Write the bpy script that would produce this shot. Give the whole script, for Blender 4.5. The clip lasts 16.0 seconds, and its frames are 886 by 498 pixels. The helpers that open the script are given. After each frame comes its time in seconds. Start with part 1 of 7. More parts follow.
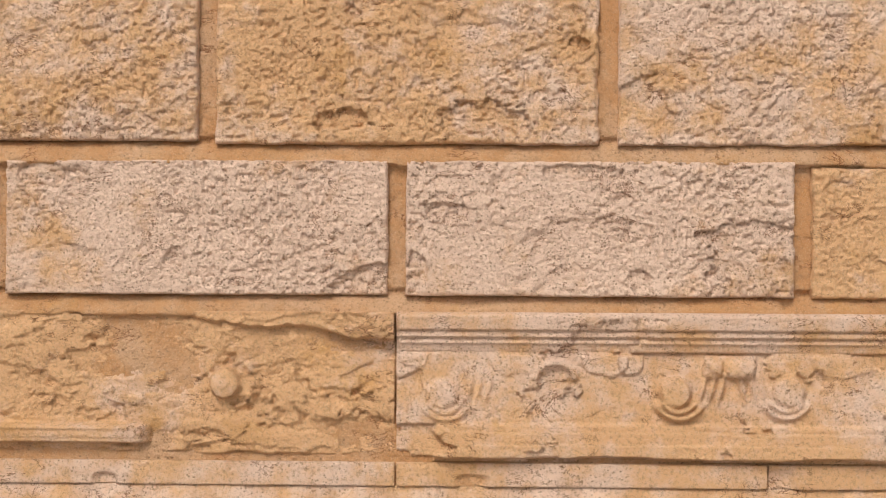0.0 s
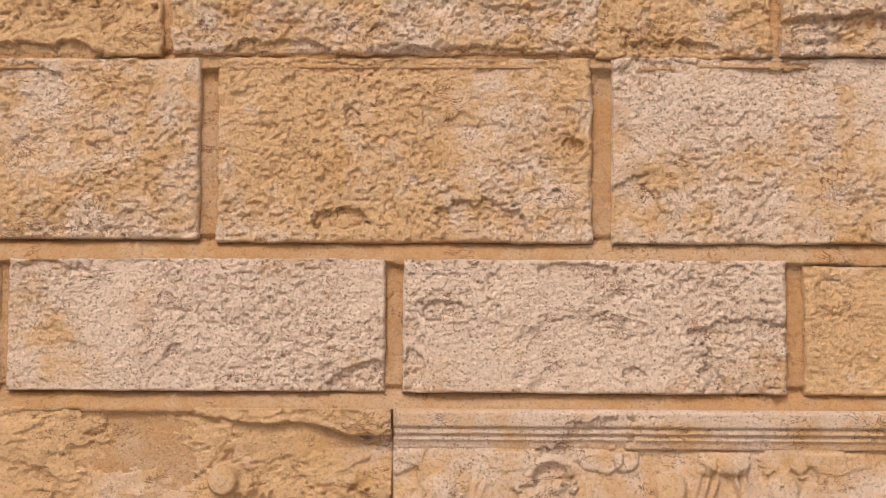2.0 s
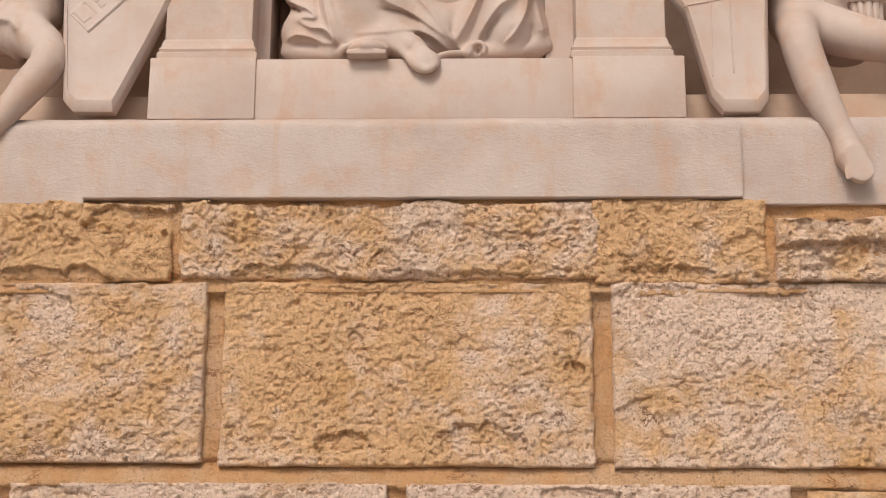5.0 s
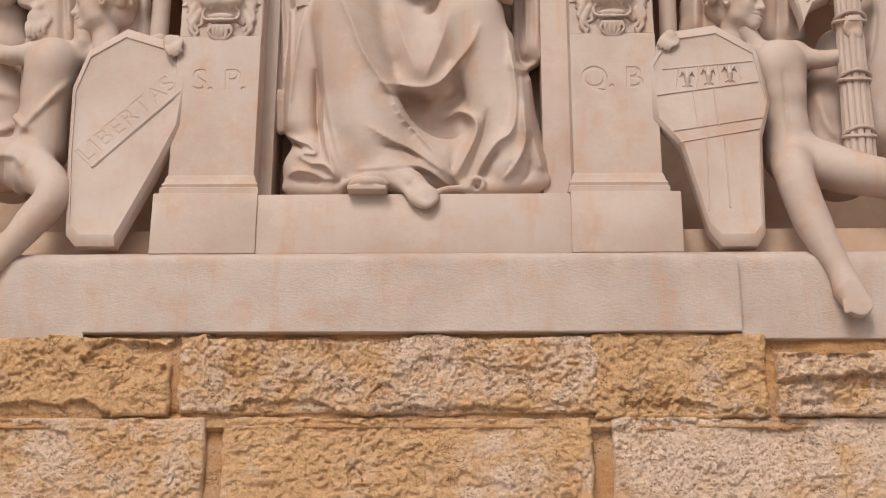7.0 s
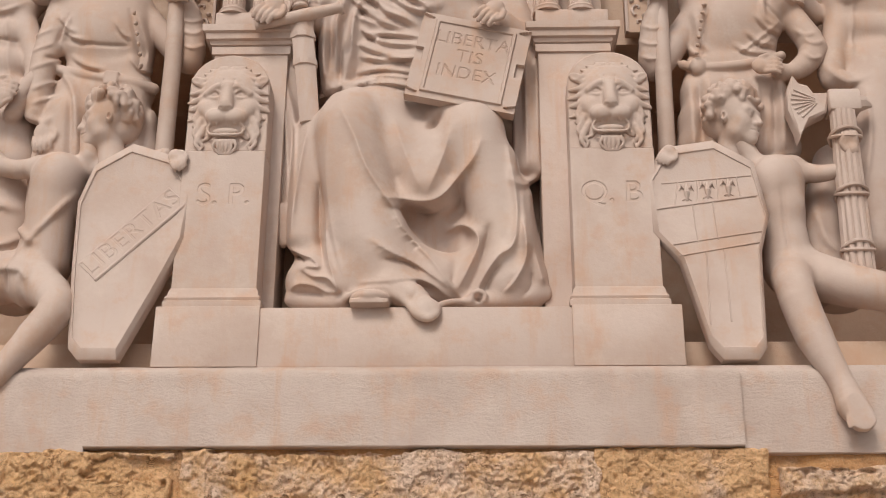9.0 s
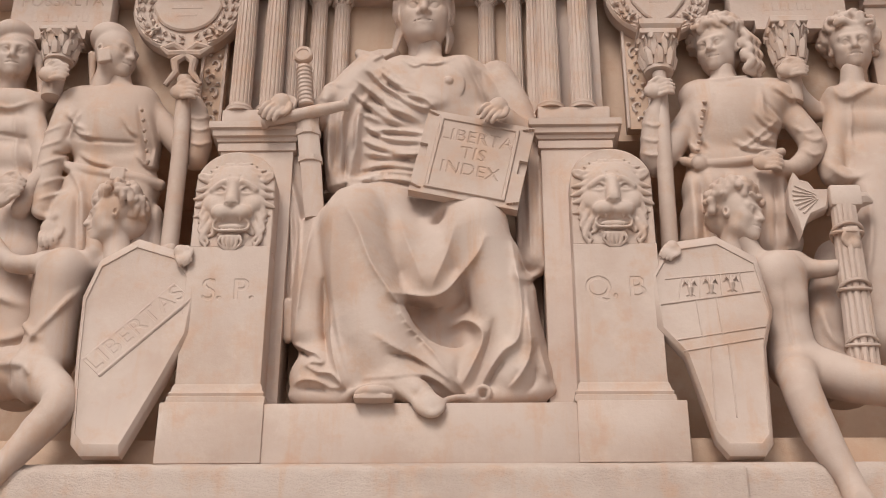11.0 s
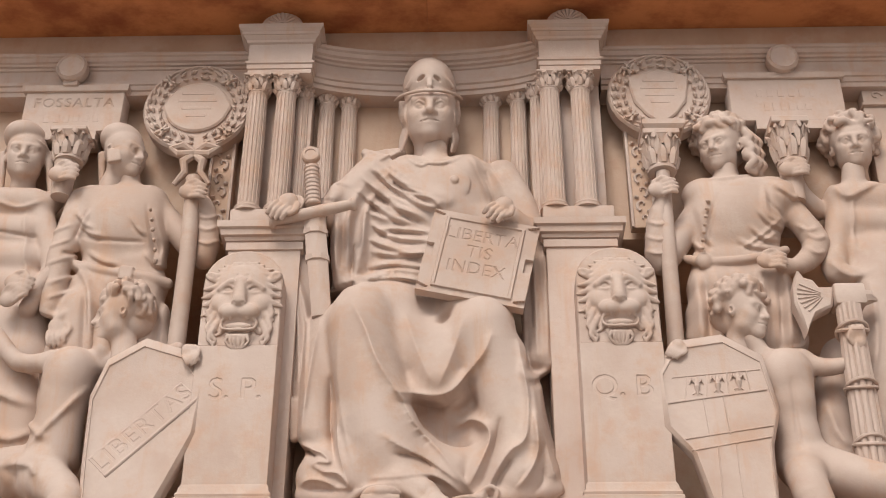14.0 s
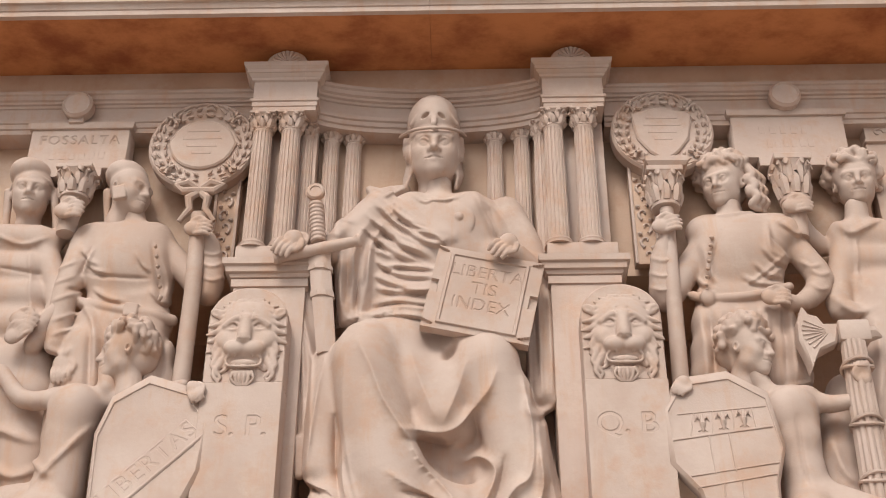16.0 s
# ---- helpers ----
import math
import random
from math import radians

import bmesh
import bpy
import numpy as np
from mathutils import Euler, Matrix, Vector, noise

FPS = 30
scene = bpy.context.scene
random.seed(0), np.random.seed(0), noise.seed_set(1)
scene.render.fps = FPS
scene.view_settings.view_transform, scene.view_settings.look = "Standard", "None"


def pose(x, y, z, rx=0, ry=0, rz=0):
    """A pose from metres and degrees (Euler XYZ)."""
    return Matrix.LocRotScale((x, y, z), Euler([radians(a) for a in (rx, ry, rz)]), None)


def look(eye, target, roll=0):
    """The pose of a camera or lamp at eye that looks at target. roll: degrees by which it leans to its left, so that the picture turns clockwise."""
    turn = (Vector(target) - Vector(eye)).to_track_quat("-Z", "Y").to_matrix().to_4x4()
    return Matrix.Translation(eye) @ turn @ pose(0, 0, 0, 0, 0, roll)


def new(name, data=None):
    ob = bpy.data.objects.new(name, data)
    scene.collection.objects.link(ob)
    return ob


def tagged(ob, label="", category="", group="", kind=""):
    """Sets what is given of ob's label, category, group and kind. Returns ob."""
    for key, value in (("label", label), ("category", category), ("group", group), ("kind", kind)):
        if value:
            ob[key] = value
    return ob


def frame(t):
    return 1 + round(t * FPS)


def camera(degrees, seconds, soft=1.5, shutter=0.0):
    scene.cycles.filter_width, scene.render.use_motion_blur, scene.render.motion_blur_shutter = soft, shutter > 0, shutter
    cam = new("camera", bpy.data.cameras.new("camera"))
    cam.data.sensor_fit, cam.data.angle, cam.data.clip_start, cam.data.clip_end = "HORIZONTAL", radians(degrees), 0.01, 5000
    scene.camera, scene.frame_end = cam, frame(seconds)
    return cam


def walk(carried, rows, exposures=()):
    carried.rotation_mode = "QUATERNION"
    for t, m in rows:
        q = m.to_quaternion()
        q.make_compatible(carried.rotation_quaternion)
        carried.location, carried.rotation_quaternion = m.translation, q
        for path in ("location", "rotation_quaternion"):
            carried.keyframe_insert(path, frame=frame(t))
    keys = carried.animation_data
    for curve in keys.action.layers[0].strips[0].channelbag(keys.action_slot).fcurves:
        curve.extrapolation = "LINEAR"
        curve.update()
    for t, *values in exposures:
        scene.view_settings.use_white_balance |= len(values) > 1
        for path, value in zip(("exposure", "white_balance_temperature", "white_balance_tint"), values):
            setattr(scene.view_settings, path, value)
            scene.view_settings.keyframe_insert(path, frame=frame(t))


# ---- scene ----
cam = camera(37.49, 16.0, 1.0)
ROWS = [
    (0.0, 0.0203, -5.0034, 1.4790, 0.916, -0.292, 1.372),
    (0.5, 0.0256, -5.0154, 1.4951, 1.633, -0.323, 1.299),
    (1.0, 0.0265, -5.0402, 1.5114, 2.370, -0.299, 1.253),
    (1.5, 0.0257, -5.0635, 1.5335, 3.225, -0.315, 1.253),
    (2.0, 0.0285, -5.0794, 1.5527, 4.328, -0.286, 1.293),
    (2.5, 0.0301, -5.0883, 1.5721, 5.610, -0.295, 1.338),
    (3.0, 0.0298, -5.0976, 1.5893, 7.019, -0.309, 1.370),
    (3.5, 0.0277, -5.1070, 1.6076, 8.478, -0.313, 1.380),
    (4.0, 0.0280, -5.1165, 1.6212, 10.005, -0.299, 1.390),
    (6.5, 0.0374, -5.1557, 1.6620, 17.312, -0.267, 1.466),
    (7.0, 0.0310, -5.1568, 1.6714, 18.565, -0.229, 1.412),
    (7.5, 0.0242, -5.1667, 1.6785, 19.763, -0.218, 1.353),
    (8.0, 0.0192, -5.1751, 1.6900, 20.901, -0.213, 1.306),
    (8.5, 0.0189, -5.1823, 1.6977, 22.023, -0.201, 1.327),
    (9.0, 0.0159, -5.1876, 1.7004, 23.141, -0.210, 1.334),
    (9.5, 0.0099, -5.1887, 1.7042, 24.234, -0.176, 1.302),
    (12.0, -0.0162, -5.2293, 1.7183, 28.720, -0.197, 1.314),
    (12.5, -0.0202, -5.2368, 1.7244, 29.393, -0.180, 1.329),
    (13.0, -0.0222, -5.2431, 1.7251, 30.040, -0.175, 1.354),
    (13.5, -0.0321, -5.2495, 1.7270, 30.611, -0.142, 1.311),
    (14.0, -0.0352, -5.2531, 1.7274, 31.136, -0.135, 1.340),
    (14.5, -0.0352, -5.2584, 1.7234, 31.614, -0.125, 1.400),
    (15.0, -0.0462, -5.2565, 1.7253, 32.035, -0.135, 1.345),
    (15.5, -0.0495, -5.2588, 1.7270, 32.402, -0.124, 1.371),
    (16.0, -0.0574, -5.2660, 1.7250, 32.703, -0.105, 1.358),
]
walk(cam, [(t, pose(x, y, z, 90 + pitch, roll, yaw)) for t, x, y, z, pitch, roll, yaw in ROWS],
     exposures=((0.0, 0.20), (4.0, 0.20), (7.5, 0.07), (9.5, 0.06), (13.0, 0.16), (16.0, 0.24)))
SKY, SUN = 0.11, 1.45

# ---- light ----
world = bpy.data.worlds.new("sky")
scene.world = world
world.use_nodes = True
wn = world.node_tree.nodes
sky = wn.new("ShaderNodeTexSky")
sky.sky_type, sky.sun_disc = "NISHITA", False
sky.sun_elevation, sky.sun_rotation = radians(44), radians(197)
sky.dust_density, sky.air_density = 4.0, 1.0
haze = wn.new("ShaderNodeHueSaturation")
haze.inputs["Saturation"].default_value = 0.22
world.node_tree.links.new(sky.outputs["Color"], haze.inputs["Color"])
world.node_tree.links.new(haze.outputs["Color"], wn["Background"].inputs["Color"])
wn["Background"].inputs["Strength"].default_value = SKY
sun_data = bpy.data.lights.new("sun", "SUN")
sun_data.energy, sun_data.angle, sun_data.color = SUN, radians(18), (1.0, 0.90, 0.80)
sun = new("sun", sun_data)
sun.matrix_world = look((-2.0, -6.4, 6.4), (0, 0, 0))

# ---- tools ----
def mesh_of(name, verts, faces, smooth=False):
    me = bpy.data.meshes.new(name)
    me.from_pydata([tuple(v) for v in verts] if not isinstance(verts, np.ndarray) else verts.tolist(), [],
                   faces if not isinstance(faces, np.ndarray) else faces.tolist())
    me.validate()
    me.polygons.foreach_set("use_smooth", [smooth] * len(me.polygons))
    me.update()
    return me


def thing(name, label, category, group="", kind=""):
    return tagged(new(name), label, category, group, kind)


def part(name, me, mat, parent=None, label=""):
    if isinstance(me, bmesh.types.BMesh):
        bm, me = me, bpy.data.meshes.new(name)
        bm.to_mesh(me)
        bm.free()
    ob = new(name, me)
    if not me.materials:
        me.materials.append(mat)
    if parent:
        ob.parent = parent
    if label:
        ob["label"] = label
    return ob


def smooth_all(bm, angle=35):
    for f in bm.faces:
        f.smooth = True
    for e in bm.edges:
        if len(e.link_faces) == 2 and e.calc_face_angle(0) > radians(angle):
            e.smooth = False
    return bm


def box(x0, x1, y0, y1, z0, z1, bevel=0.0, seg=2, bm=None):
    """A box, with rounded edges."""
    b = bmesh.new()
    bmesh.ops.create_cube(b, size=1)
    for v in b.verts:
        v.co = Vector(((x0, x1)[v.co.x > 0], (y0, y1)[v.co.y > 0], (z0, z1)[v.co.z > 0]))
    if bevel:
        bmesh.ops.bevel(b, geom=b.edges[:], offset=bevel, segments=seg, profile=0.5, affect="EDGES")
    smooth_all(b)
    return b if bm is None else merge(bm, b)


def merge(bm, b):
    me = bpy.data.meshes.new("tmp")
    b.to_mesh(me)
    b.free()
    bm.from_mesh(me)
    bpy.data.meshes.remove(me)
    return bm


def loft(rings, closed=True, caps=True):
    """Skin through rings of equally many points."""
    b = bmesh.new()
    rows = [[b.verts.new(p) for p in ring] for ring in rings]
    n = len(rows[0])
    for a, c in zip(rows, rows[1:]):
        for i in range(n if closed else n - 1):
            b.faces.new((a[i], a[(i + 1) % n], c[(i + 1) % n], c[i]))
    if caps and closed:
        b.faces.new(rows[0][::-1])
        b.faces.new(rows[-1])
    bmesh.ops.recalc_face_normals(b, faces=b.faces[:])
    return smooth_all(b)


def moulding(x0, x1, profile, y_back, bm=None):
    """A straight moulding along x; profile: (y, z) from bottom to top."""
    ring = [(y_back, profile[0][1])] + list(profile) + [(y_back, profile[-1][1])]
    b = loft([[(x, y, z) for y, z in ring] for x in (x0, x1)])
    return b if bm is None else merge(bm, b)


def collar(x0, x1, y0, y1, profile, bm=None):
    """A moulding round a rectangular block: (outset, z) from bottom to top."""
    rings = []
    for o, z in profile:
        rings.append([(x0 - o, y0 - o, z), (x1 + o, y0 - o, z), (x1 + o, y1, z), (x0 - o, y1, z)])
    b = loft(rings)
    return b if bm is None else merge(bm, b)


def turned(cx, cy, profile, seg=24, flutes=0, depth=0.0):
    """A turned shaft; profile: (radius, z); flutes cut into rows marked by a third value 1."""
    rings = []
    n = flutes * 6 if flutes else seg
    for row in profile:
        r, z, cut = row[0], row[1], (row[2] if len(row) > 2 else 0)
        ring = []
        for i in range(n):
            a = 2 * math.pi * i / n
            d = depth * cut * max(0.0, math.sin(a * flutes)) ** 0.6 if flutes else 0
            ring.append((cx + (r - d) * math.cos(a), cy + (r - d) * math.sin(a), z))
        rings.append(ring)
    return loft(rings)


def tube(points, radii, seg=8):
    """A round rod along points."""
    pts = [Vector(p) for p in points]
    if not isinstance(radii, (list, tuple)):
        radii = [radii] * len(pts)
    rings = []
    for i, p in enumerate(pts):
        d = (pts[min(i + 1, len(pts) - 1)] - pts[max(i - 1, 0)]).normalized()
        u = d.cross(Vector((0, 1, 0)))
        u = u.normalized() if u.length > 1e-4 else Vector((1, 0, 0))
        w = d.cross(u)
        rings.append([p + radii[i] * (math.cos(2 * math.pi * k / seg) * u + math.sin(2 * math.pi * k / seg) * w) for k in range(seg)])
    return loft(rings)


def slab(outline, y_front, y_back, bevel=0.0):
    """A flat plate: outline of (x, z), standing upright, with a bevelled front edge."""
    n = len(outline)
    cx, cz = sum(p[0] for p in outline) / n, sum(p[1] for p in outline) / n
    rings = [[(x, y_back, z) for x, z in outline]]
    if bevel:
        rings.append([(x, y_front + bevel, z) for x, z in outline])
        inner = []
        for x, z in outline:
            d = math.hypot(x - cx, z - cz)
            s = (d - bevel * 1.3) / d
            inner.append((cx + (x - cx) * s, y_front, cz + (z - cz) * s))
        rings.append(inner)
    else:
        rings.append([(x, y_front, z) for x, z in outline])
    return loft(rings)


# value noise on arrays
_tab = np.random.RandomState(7).rand(4096 * 4)


def vnoise(x, z, seed=0):
    xi, zi = np.floor(x).astype(np.int64), np.floor(z).astype(np.int64)
    fx, fz = x - xi, z - zi
    fx, fz = fx * fx * fx * (fx * (fx * 6 - 15) + 10), fz * fz * fz * (fz * (fz * 6 - 15) + 10)

    def h(a, b):
        return _tab[((a * 374761393 + b * 668265263 + seed * 974634777) ^ ((a * 1274126177) >> 5)) % 16381]
    return (h(xi, zi) * (1 - fx) + h(xi + 1, zi) * fx) * (1 - fz) + (h(xi, zi + 1) * (1 - fx) + h(xi + 1, zi + 1) * fx) * fz


def fbm(x, z, octaves=5, seed=0, gain=0.5):
    s, a, t = 0, 1.0, 0
    for o in range(octaves):
        s = s + a * (vnoise(x * 2 ** o + 17.3 * o, z * 2 ** o - 9.1 * o, seed + o) - 0.5)
        t += a
        a *= gain
    return s / t


def sheet(x0, x1, z0, z1, step, height, y_back=None):
    """An upright stone face: height(x, z) gives its y; its rim goes back to y_back."""
    nx, nz = max(2, int((x1 - x0) / step)), max(2, int((z1 - z0) / step))
    X, Z = np.meshgrid(np.linspace(x0, x1, nx + 1), np.linspace(z0, z1, nz + 1), indexing="ij")
    out = height(X, Z)
    if isinstance(out, tuple):
        X, Y, Z = out
    else:
        Y = out
    V = np.stack([X, Y, Z], -1).reshape(-1, 3)
    idx = np.arange((nx + 1) * (nz + 1)).reshape(nx + 1, nz + 1)
    Q = np.stack([idx[:-1, :-1], idx[1:, :-1], idx[1:, 1:], idx[:-1, 1:]], -1).reshape(-1, 4)
    if y_back is not None:
        rim = np.concatenate([idx[:, 0], idx[-1, 1:], idx[-2::-1, -1], idx[0, -2:0:-1]])
        B = V[rim].copy()
        B[:, 1] = y_back
        nb = len(V) + np.arange(len(rim))
        V = np.concatenate([V, B])
        Q = np.concatenate([Q, np.stack([np.roll(rim, -1), rim, nb, np.roll(nb, -1)], -1)])
    return mesh_of("stone", V, Q, True)


def flow(pts, n=4):
    """A smooth line through points."""
    p = np.array([tuple(q) for q in pts], float)
    if len(p) < 3:
        return p
    e = np.concatenate([[2 * p[0] - p[1]], p, [2 * p[-1] - p[-2]]])
    out = []
    for i in range(1, len(p)):
        a, b, c, d = e[i - 1], e[i], e[i + 1], e[i + 2]
        for k in range(n):
            t = k / n
            out.append(0.5 * (2 * b + (c - a) * t + (2 * a - 5 * b + 4 * c - d) * t * t + (3 * b - a - 3 * c + d) * t ** 3))
    return np.array(out + [p[-1]])


class Clay:
    """A solid modelled from rounded bodies that melt into one another, then skinned."""

    def __init__(self, lo, hi, step):
        self.lo, self.step = np.array(lo, float), step
        self.n = np.ceil((np.array(hi) - self.lo) / step).astype(int) + 1
        self.f = np.full(self.n, 0.2, np.float32)

    def _box(self, lo, hi, pad):
        a = np.clip(np.floor((np.array(lo) - pad - self.lo) / self.step).astype(int), 0, self.n)
        b = np.clip(np.ceil((np.array(hi) + pad - self.lo) / self.step).astype(int) + 1, 0, self.n)
        if (b <= a).any():
            return None
        ax = [self.lo[i] + self.step * np.arange(a[i], b[i]) for i in range(3)]
        g = np.meshgrid(*ax, indexing="ij", sparse=True)
        return tuple(slice(a[i], b[i]) for i in range(3)), g

    def _mix(self, sl, d, k, cut):
        f = self.f[sl]
        if cut:
            h = np.clip(0.5 - 0.5 * (f + d) / k, 0, 1)
            self.f[sl] = f * (1 - h) - d * h + k * h * (1 - h)
        else:
            h = np.clip(0.5 + 0.5 * (f - d) / k, 0, 1)
            self.f[sl] = f * (1 - h) + d * h - k * h * (1 - h)

    def rod(self, a, b, r1, r2=None, k=0.02, cut=False, flat=1.0):
        """A tapered rod from a to b; flat squeezes it in depth."""
        r2 = r1 if r2 is None else r2
        a, b = np.array(a, float), np.array(b, float)
        m = max(r1, r2)
        got = self._box(np.minimum(a, b) - m, np.maximum(a, b) + m, k + 2 * self.step)
        if got is None:
            return self
        sl, (x, y, z) = got
        d = b - a
        s = np.array([1, 1 / flat, 1])
        ds = d * s
        t = np.clip(((x - a[0]) * ds[0] + (y - a[1]) * s[1] * ds[1] + (z - a[2]) * ds[2]) / max(1e-9, ds @ ds), 0, 1)
        q = np.sqrt((x - a[0] - t * d[0]) ** 2 + ((y - a[1] - t * d[1]) * s[1]) ** 2 + (z - a[2] - t * d[2]) ** 2)
        self._mix(sl, ((q - (r1 + (r2 - r1) * t)) * min(1, flat)).astype(np.float32), k, cut)
        return self

    def chain(self, pts, radii, k=0.02, cut=False, flat=1.0):
        """A bent rod of changing thickness, without swellings at its bends."""
        p = np.array([tuple(q) for q in pts], float)
        m = max(radii)
        got = self._box(p.min(0) - m, p.max(0) + m, k + 2 * self.step)
        if got is None:
            return self
        sl, (x, y, z) = got
        best = None
        for i in range(len(p) - 1):
            a, d = p[i], p[i + 1] - p[i]
            ds = d * [1, 1 / flat, 1]
            t = np.clip(((x - a[0]) * ds[0] + (y - a[1]) / flat * ds[1] + (z - a[2]) * ds[2]) / max(1e-9, ds @ ds), 0, 1)
            q = np.sqrt((x - a[0] - t * d[0]) ** 2 + ((y - a[1] - t * d[1]) / flat) ** 2 + (z - a[2] - t * d[2]) ** 2) - (radii[i] + (radii[i + 1] - radii[i]) * t)
            best = q if best is None else np.minimum(best, q)
        self._mix(sl, (best * min(1, flat)).astype(np.float32), k, cut)
        return self

    def path(self, pts, r1, r2=None, k=0.02, cut=False, flat=1.0):
        """A rod along a smooth bent line."""
        pts = flow(pts, 3)
        r2 = r1 if r2 is None else r2
        return self.chain(pts, [r1 + (r2 - r1) * i / (len(pts) - 1) for i in range(len(pts))], k, cut, flat)

    def ball(self, c, r, turn=0.0, k=0.02, cut=False):
        """An ellipsoid with half axes r, turned in the wall's plane (degrees, anticlockwise)."""
        c, r = np.array(c, float), np.array(r, float)
        m = np.array([max(r[0], r[2]), r[1], max(r[0], r[2])])
        got = self._box(c - m, c + m, k + 2 * self.step)
        if got is None:
            return self
        sl, (x, y, z) = got
        ca, sa = math.cos(radians(turn)), math.sin(radians(turn))
        u, v, w = (x - c[0]) * ca + (z - c[2]) * sa, y - c[1], -(x - c[0]) * sa + (z - c[2]) * ca
        q = np.sqrt((u / r[0]) ** 2 + (v / r[1]) ** 2 + (w / r[2]) ** 2)
        g = np.sqrt((u / r[0] ** 2) ** 2 + (v / r[1] ** 2) ** 2 + (w / r[2] ** 2) ** 2)
        self._mix(sl, (q * (q - 1) / np.maximum(g, 1e-4)).clip(-0.2, 0.4).astype(np.float32), k, cut)
        return self

    def brick(self, c, half, turn=0.0, rnd=0.01, k=0.01, cut=False):
        c, h = np.array(c, float), np.array(half, float) - rnd
        m = np.array([math.hypot(half[0], half[2]), half[1], math.hypot(half[0], half[2])])
        got = self._box(c - m, c + m, k + 2 * self.step)
        if got is None:
            return self
        sl, (x, y, z) = got
        ca, sa = math.cos(radians(turn)), math.sin(radians(turn))
        u = np.abs((x - c[0]) * ca + (z - c[2]) * sa) - h[0]
        v = np.abs(y - c[1]) - h[1]
        w = np.abs(-(x - c[0]) * sa + (z - c[2]) * ca) - h[2]
        o = np.sqrt(np.maximum(u, 0) ** 2 + np.maximum(v, 0) ** 2 + np.maximum(w, 0) ** 2) + np.minimum(np.maximum(np.maximum(u, v), w), 0) - rnd
        self._mix(sl, o.astype(np.float32), k, cut)
        return self

    def fold(self, pts, w, amp, slant=0.55, sharp=False):
        """Raise (or, with amp below 0, sink) the surface along a line: a crease of the cloth."""
        p = flow(pts)
        pad = 2.6 * w
        lo, hi = p.min(0) - [pad, 0.35, pad + 0.12], p.max(0) + [pad, 0.35, pad + 0.12]
        got = self._box(lo, hi, 0)
        if got is None:
            return self
        sl, (x, y, z) = got
        best = None
        n = len(p) - 1
        for i in range(n):
            a, b = p[i], p[i + 1]
            ym = (a[1] + b[1]) / 2
            zz = z - slant * (y - ym)
            dx, dz = b[0] - a[0], b[2] - a[2]
            t = np.clip(((x - a[0]) * dx + (zz - a[2]) * dz) / max(1e-9, dx * dx + dz * dz), 0, 1)
            q = (x - a[0] - t * dx) ** 2 + (zz - a[2] - t * dz) ** 2
            s = (i + t) / n
            e = (np.exp(-np.sqrt(q + 9e-6) / (0.8 * w)) if sharp else np.exp(-q / (w * w))) * (0.35 + 0.65 * np.clip(6 * s * (1 - s), 0, 1))
            best = e if best is None else np.maximum(best, e)
        self.f[sl] -= (amp * best).astype(np.float32)
        return self

    def skin(self):
        """Vertices and quads of the surface."""
        f = self.f
        f[0], f[-1], f[:, 0], f[:, -1], f[:, :, 0], f[:, :, -1] = 0.1, 0.1, 0.1, 0.1, 0.1, 0.1
        s = f < 0
        c = [s[i:s.shape[0] - 1 + i, j:s.shape[1] - 1 + j, k:s.shape[2] - 1 + k] for i in (0, 1) for j in (0, 1) for k in (0, 1)]
        cnt = sum(q.astype(np.int8) for q in c)
        cells = np.argwhere((cnt > 0) & (cnt < 8))
        acc, num = np.zeros((len(cells), 3)), np.zeros(len(cells))
        corners = [(i, j, k) for i in (0, 1) for j in (0, 1) for k in (0, 1)]
        for a in corners:
            for ax in range(3):
                if a[ax]:
                    continue
                b = list(a)
                b[ax] = 1
                fa, fb = f[tuple((cells + a).T)], f[tuple((cells + b).T)]
                hit = (fa < 0) != (fb < 0)
                t = np.where(hit, fa / np.where(hit, fa - fb, 1), 0)
                p = np.tile(np.array(a, float), (len(cells), 1))
                p[:, ax] += t
                acc += p * hit[:, None]
                num += hit
        V = self.lo + self.step * (cells + acc / num[:, None])
        ids = np.full(cnt.shape, -1, np.int64)
        ids[tuple(cells.T)] = np.arange(len(cells))
        quads = []
        for ax in range(3):
            o = [i for i in range(3) if i != ax]
            up = [slice(None)] * 3
            up[ax] = slice(1, None)
            dn = [slice(None)] * 3
            dn[ax] = slice(None, -1)
            e = np.argwhere(s[tuple(dn)] != s[tuple(up)])
            e = e[(e[:, o[0]] > 0) & (e[:, o[1]] > 0)]
            e = e[(e[:, o[0]] < f.shape[o[0]] - 1) & (e[:, o[1]] < f.shape[o[1]] - 1)]
            inside = s[tuple(e.T)]
            q = []
            for d0, d1 in ((0, 0), (1, 0), (1, 1), (0, 1)):
                g = e.copy()
                g[:, o[0]] -= 1 - d0
                g[:, o[1]] -= 1 - d1
                q.append(ids[tuple(g.T)])
            q = np.stack(q, -1)
            flip = inside if ax != 1 else ~inside
            q = np.where(flip[:, None], q, q[:, ::-1])
            quads.append(q)
        Q = np.concatenate(quads)
        return V, Q[(Q >= 0).all(1)]


def cast(*clays):
    """One mesh of several modelled solids."""
    Vs, Qs, n = [], [], 0
    for c in clays:
        V, Q = c.skin()
        Vs.append(V)
        Qs.append(Q + n)
        n += len(V)
    return mesh_of("carving", np.concatenate(Vs), np.concatenate(Qs), True)


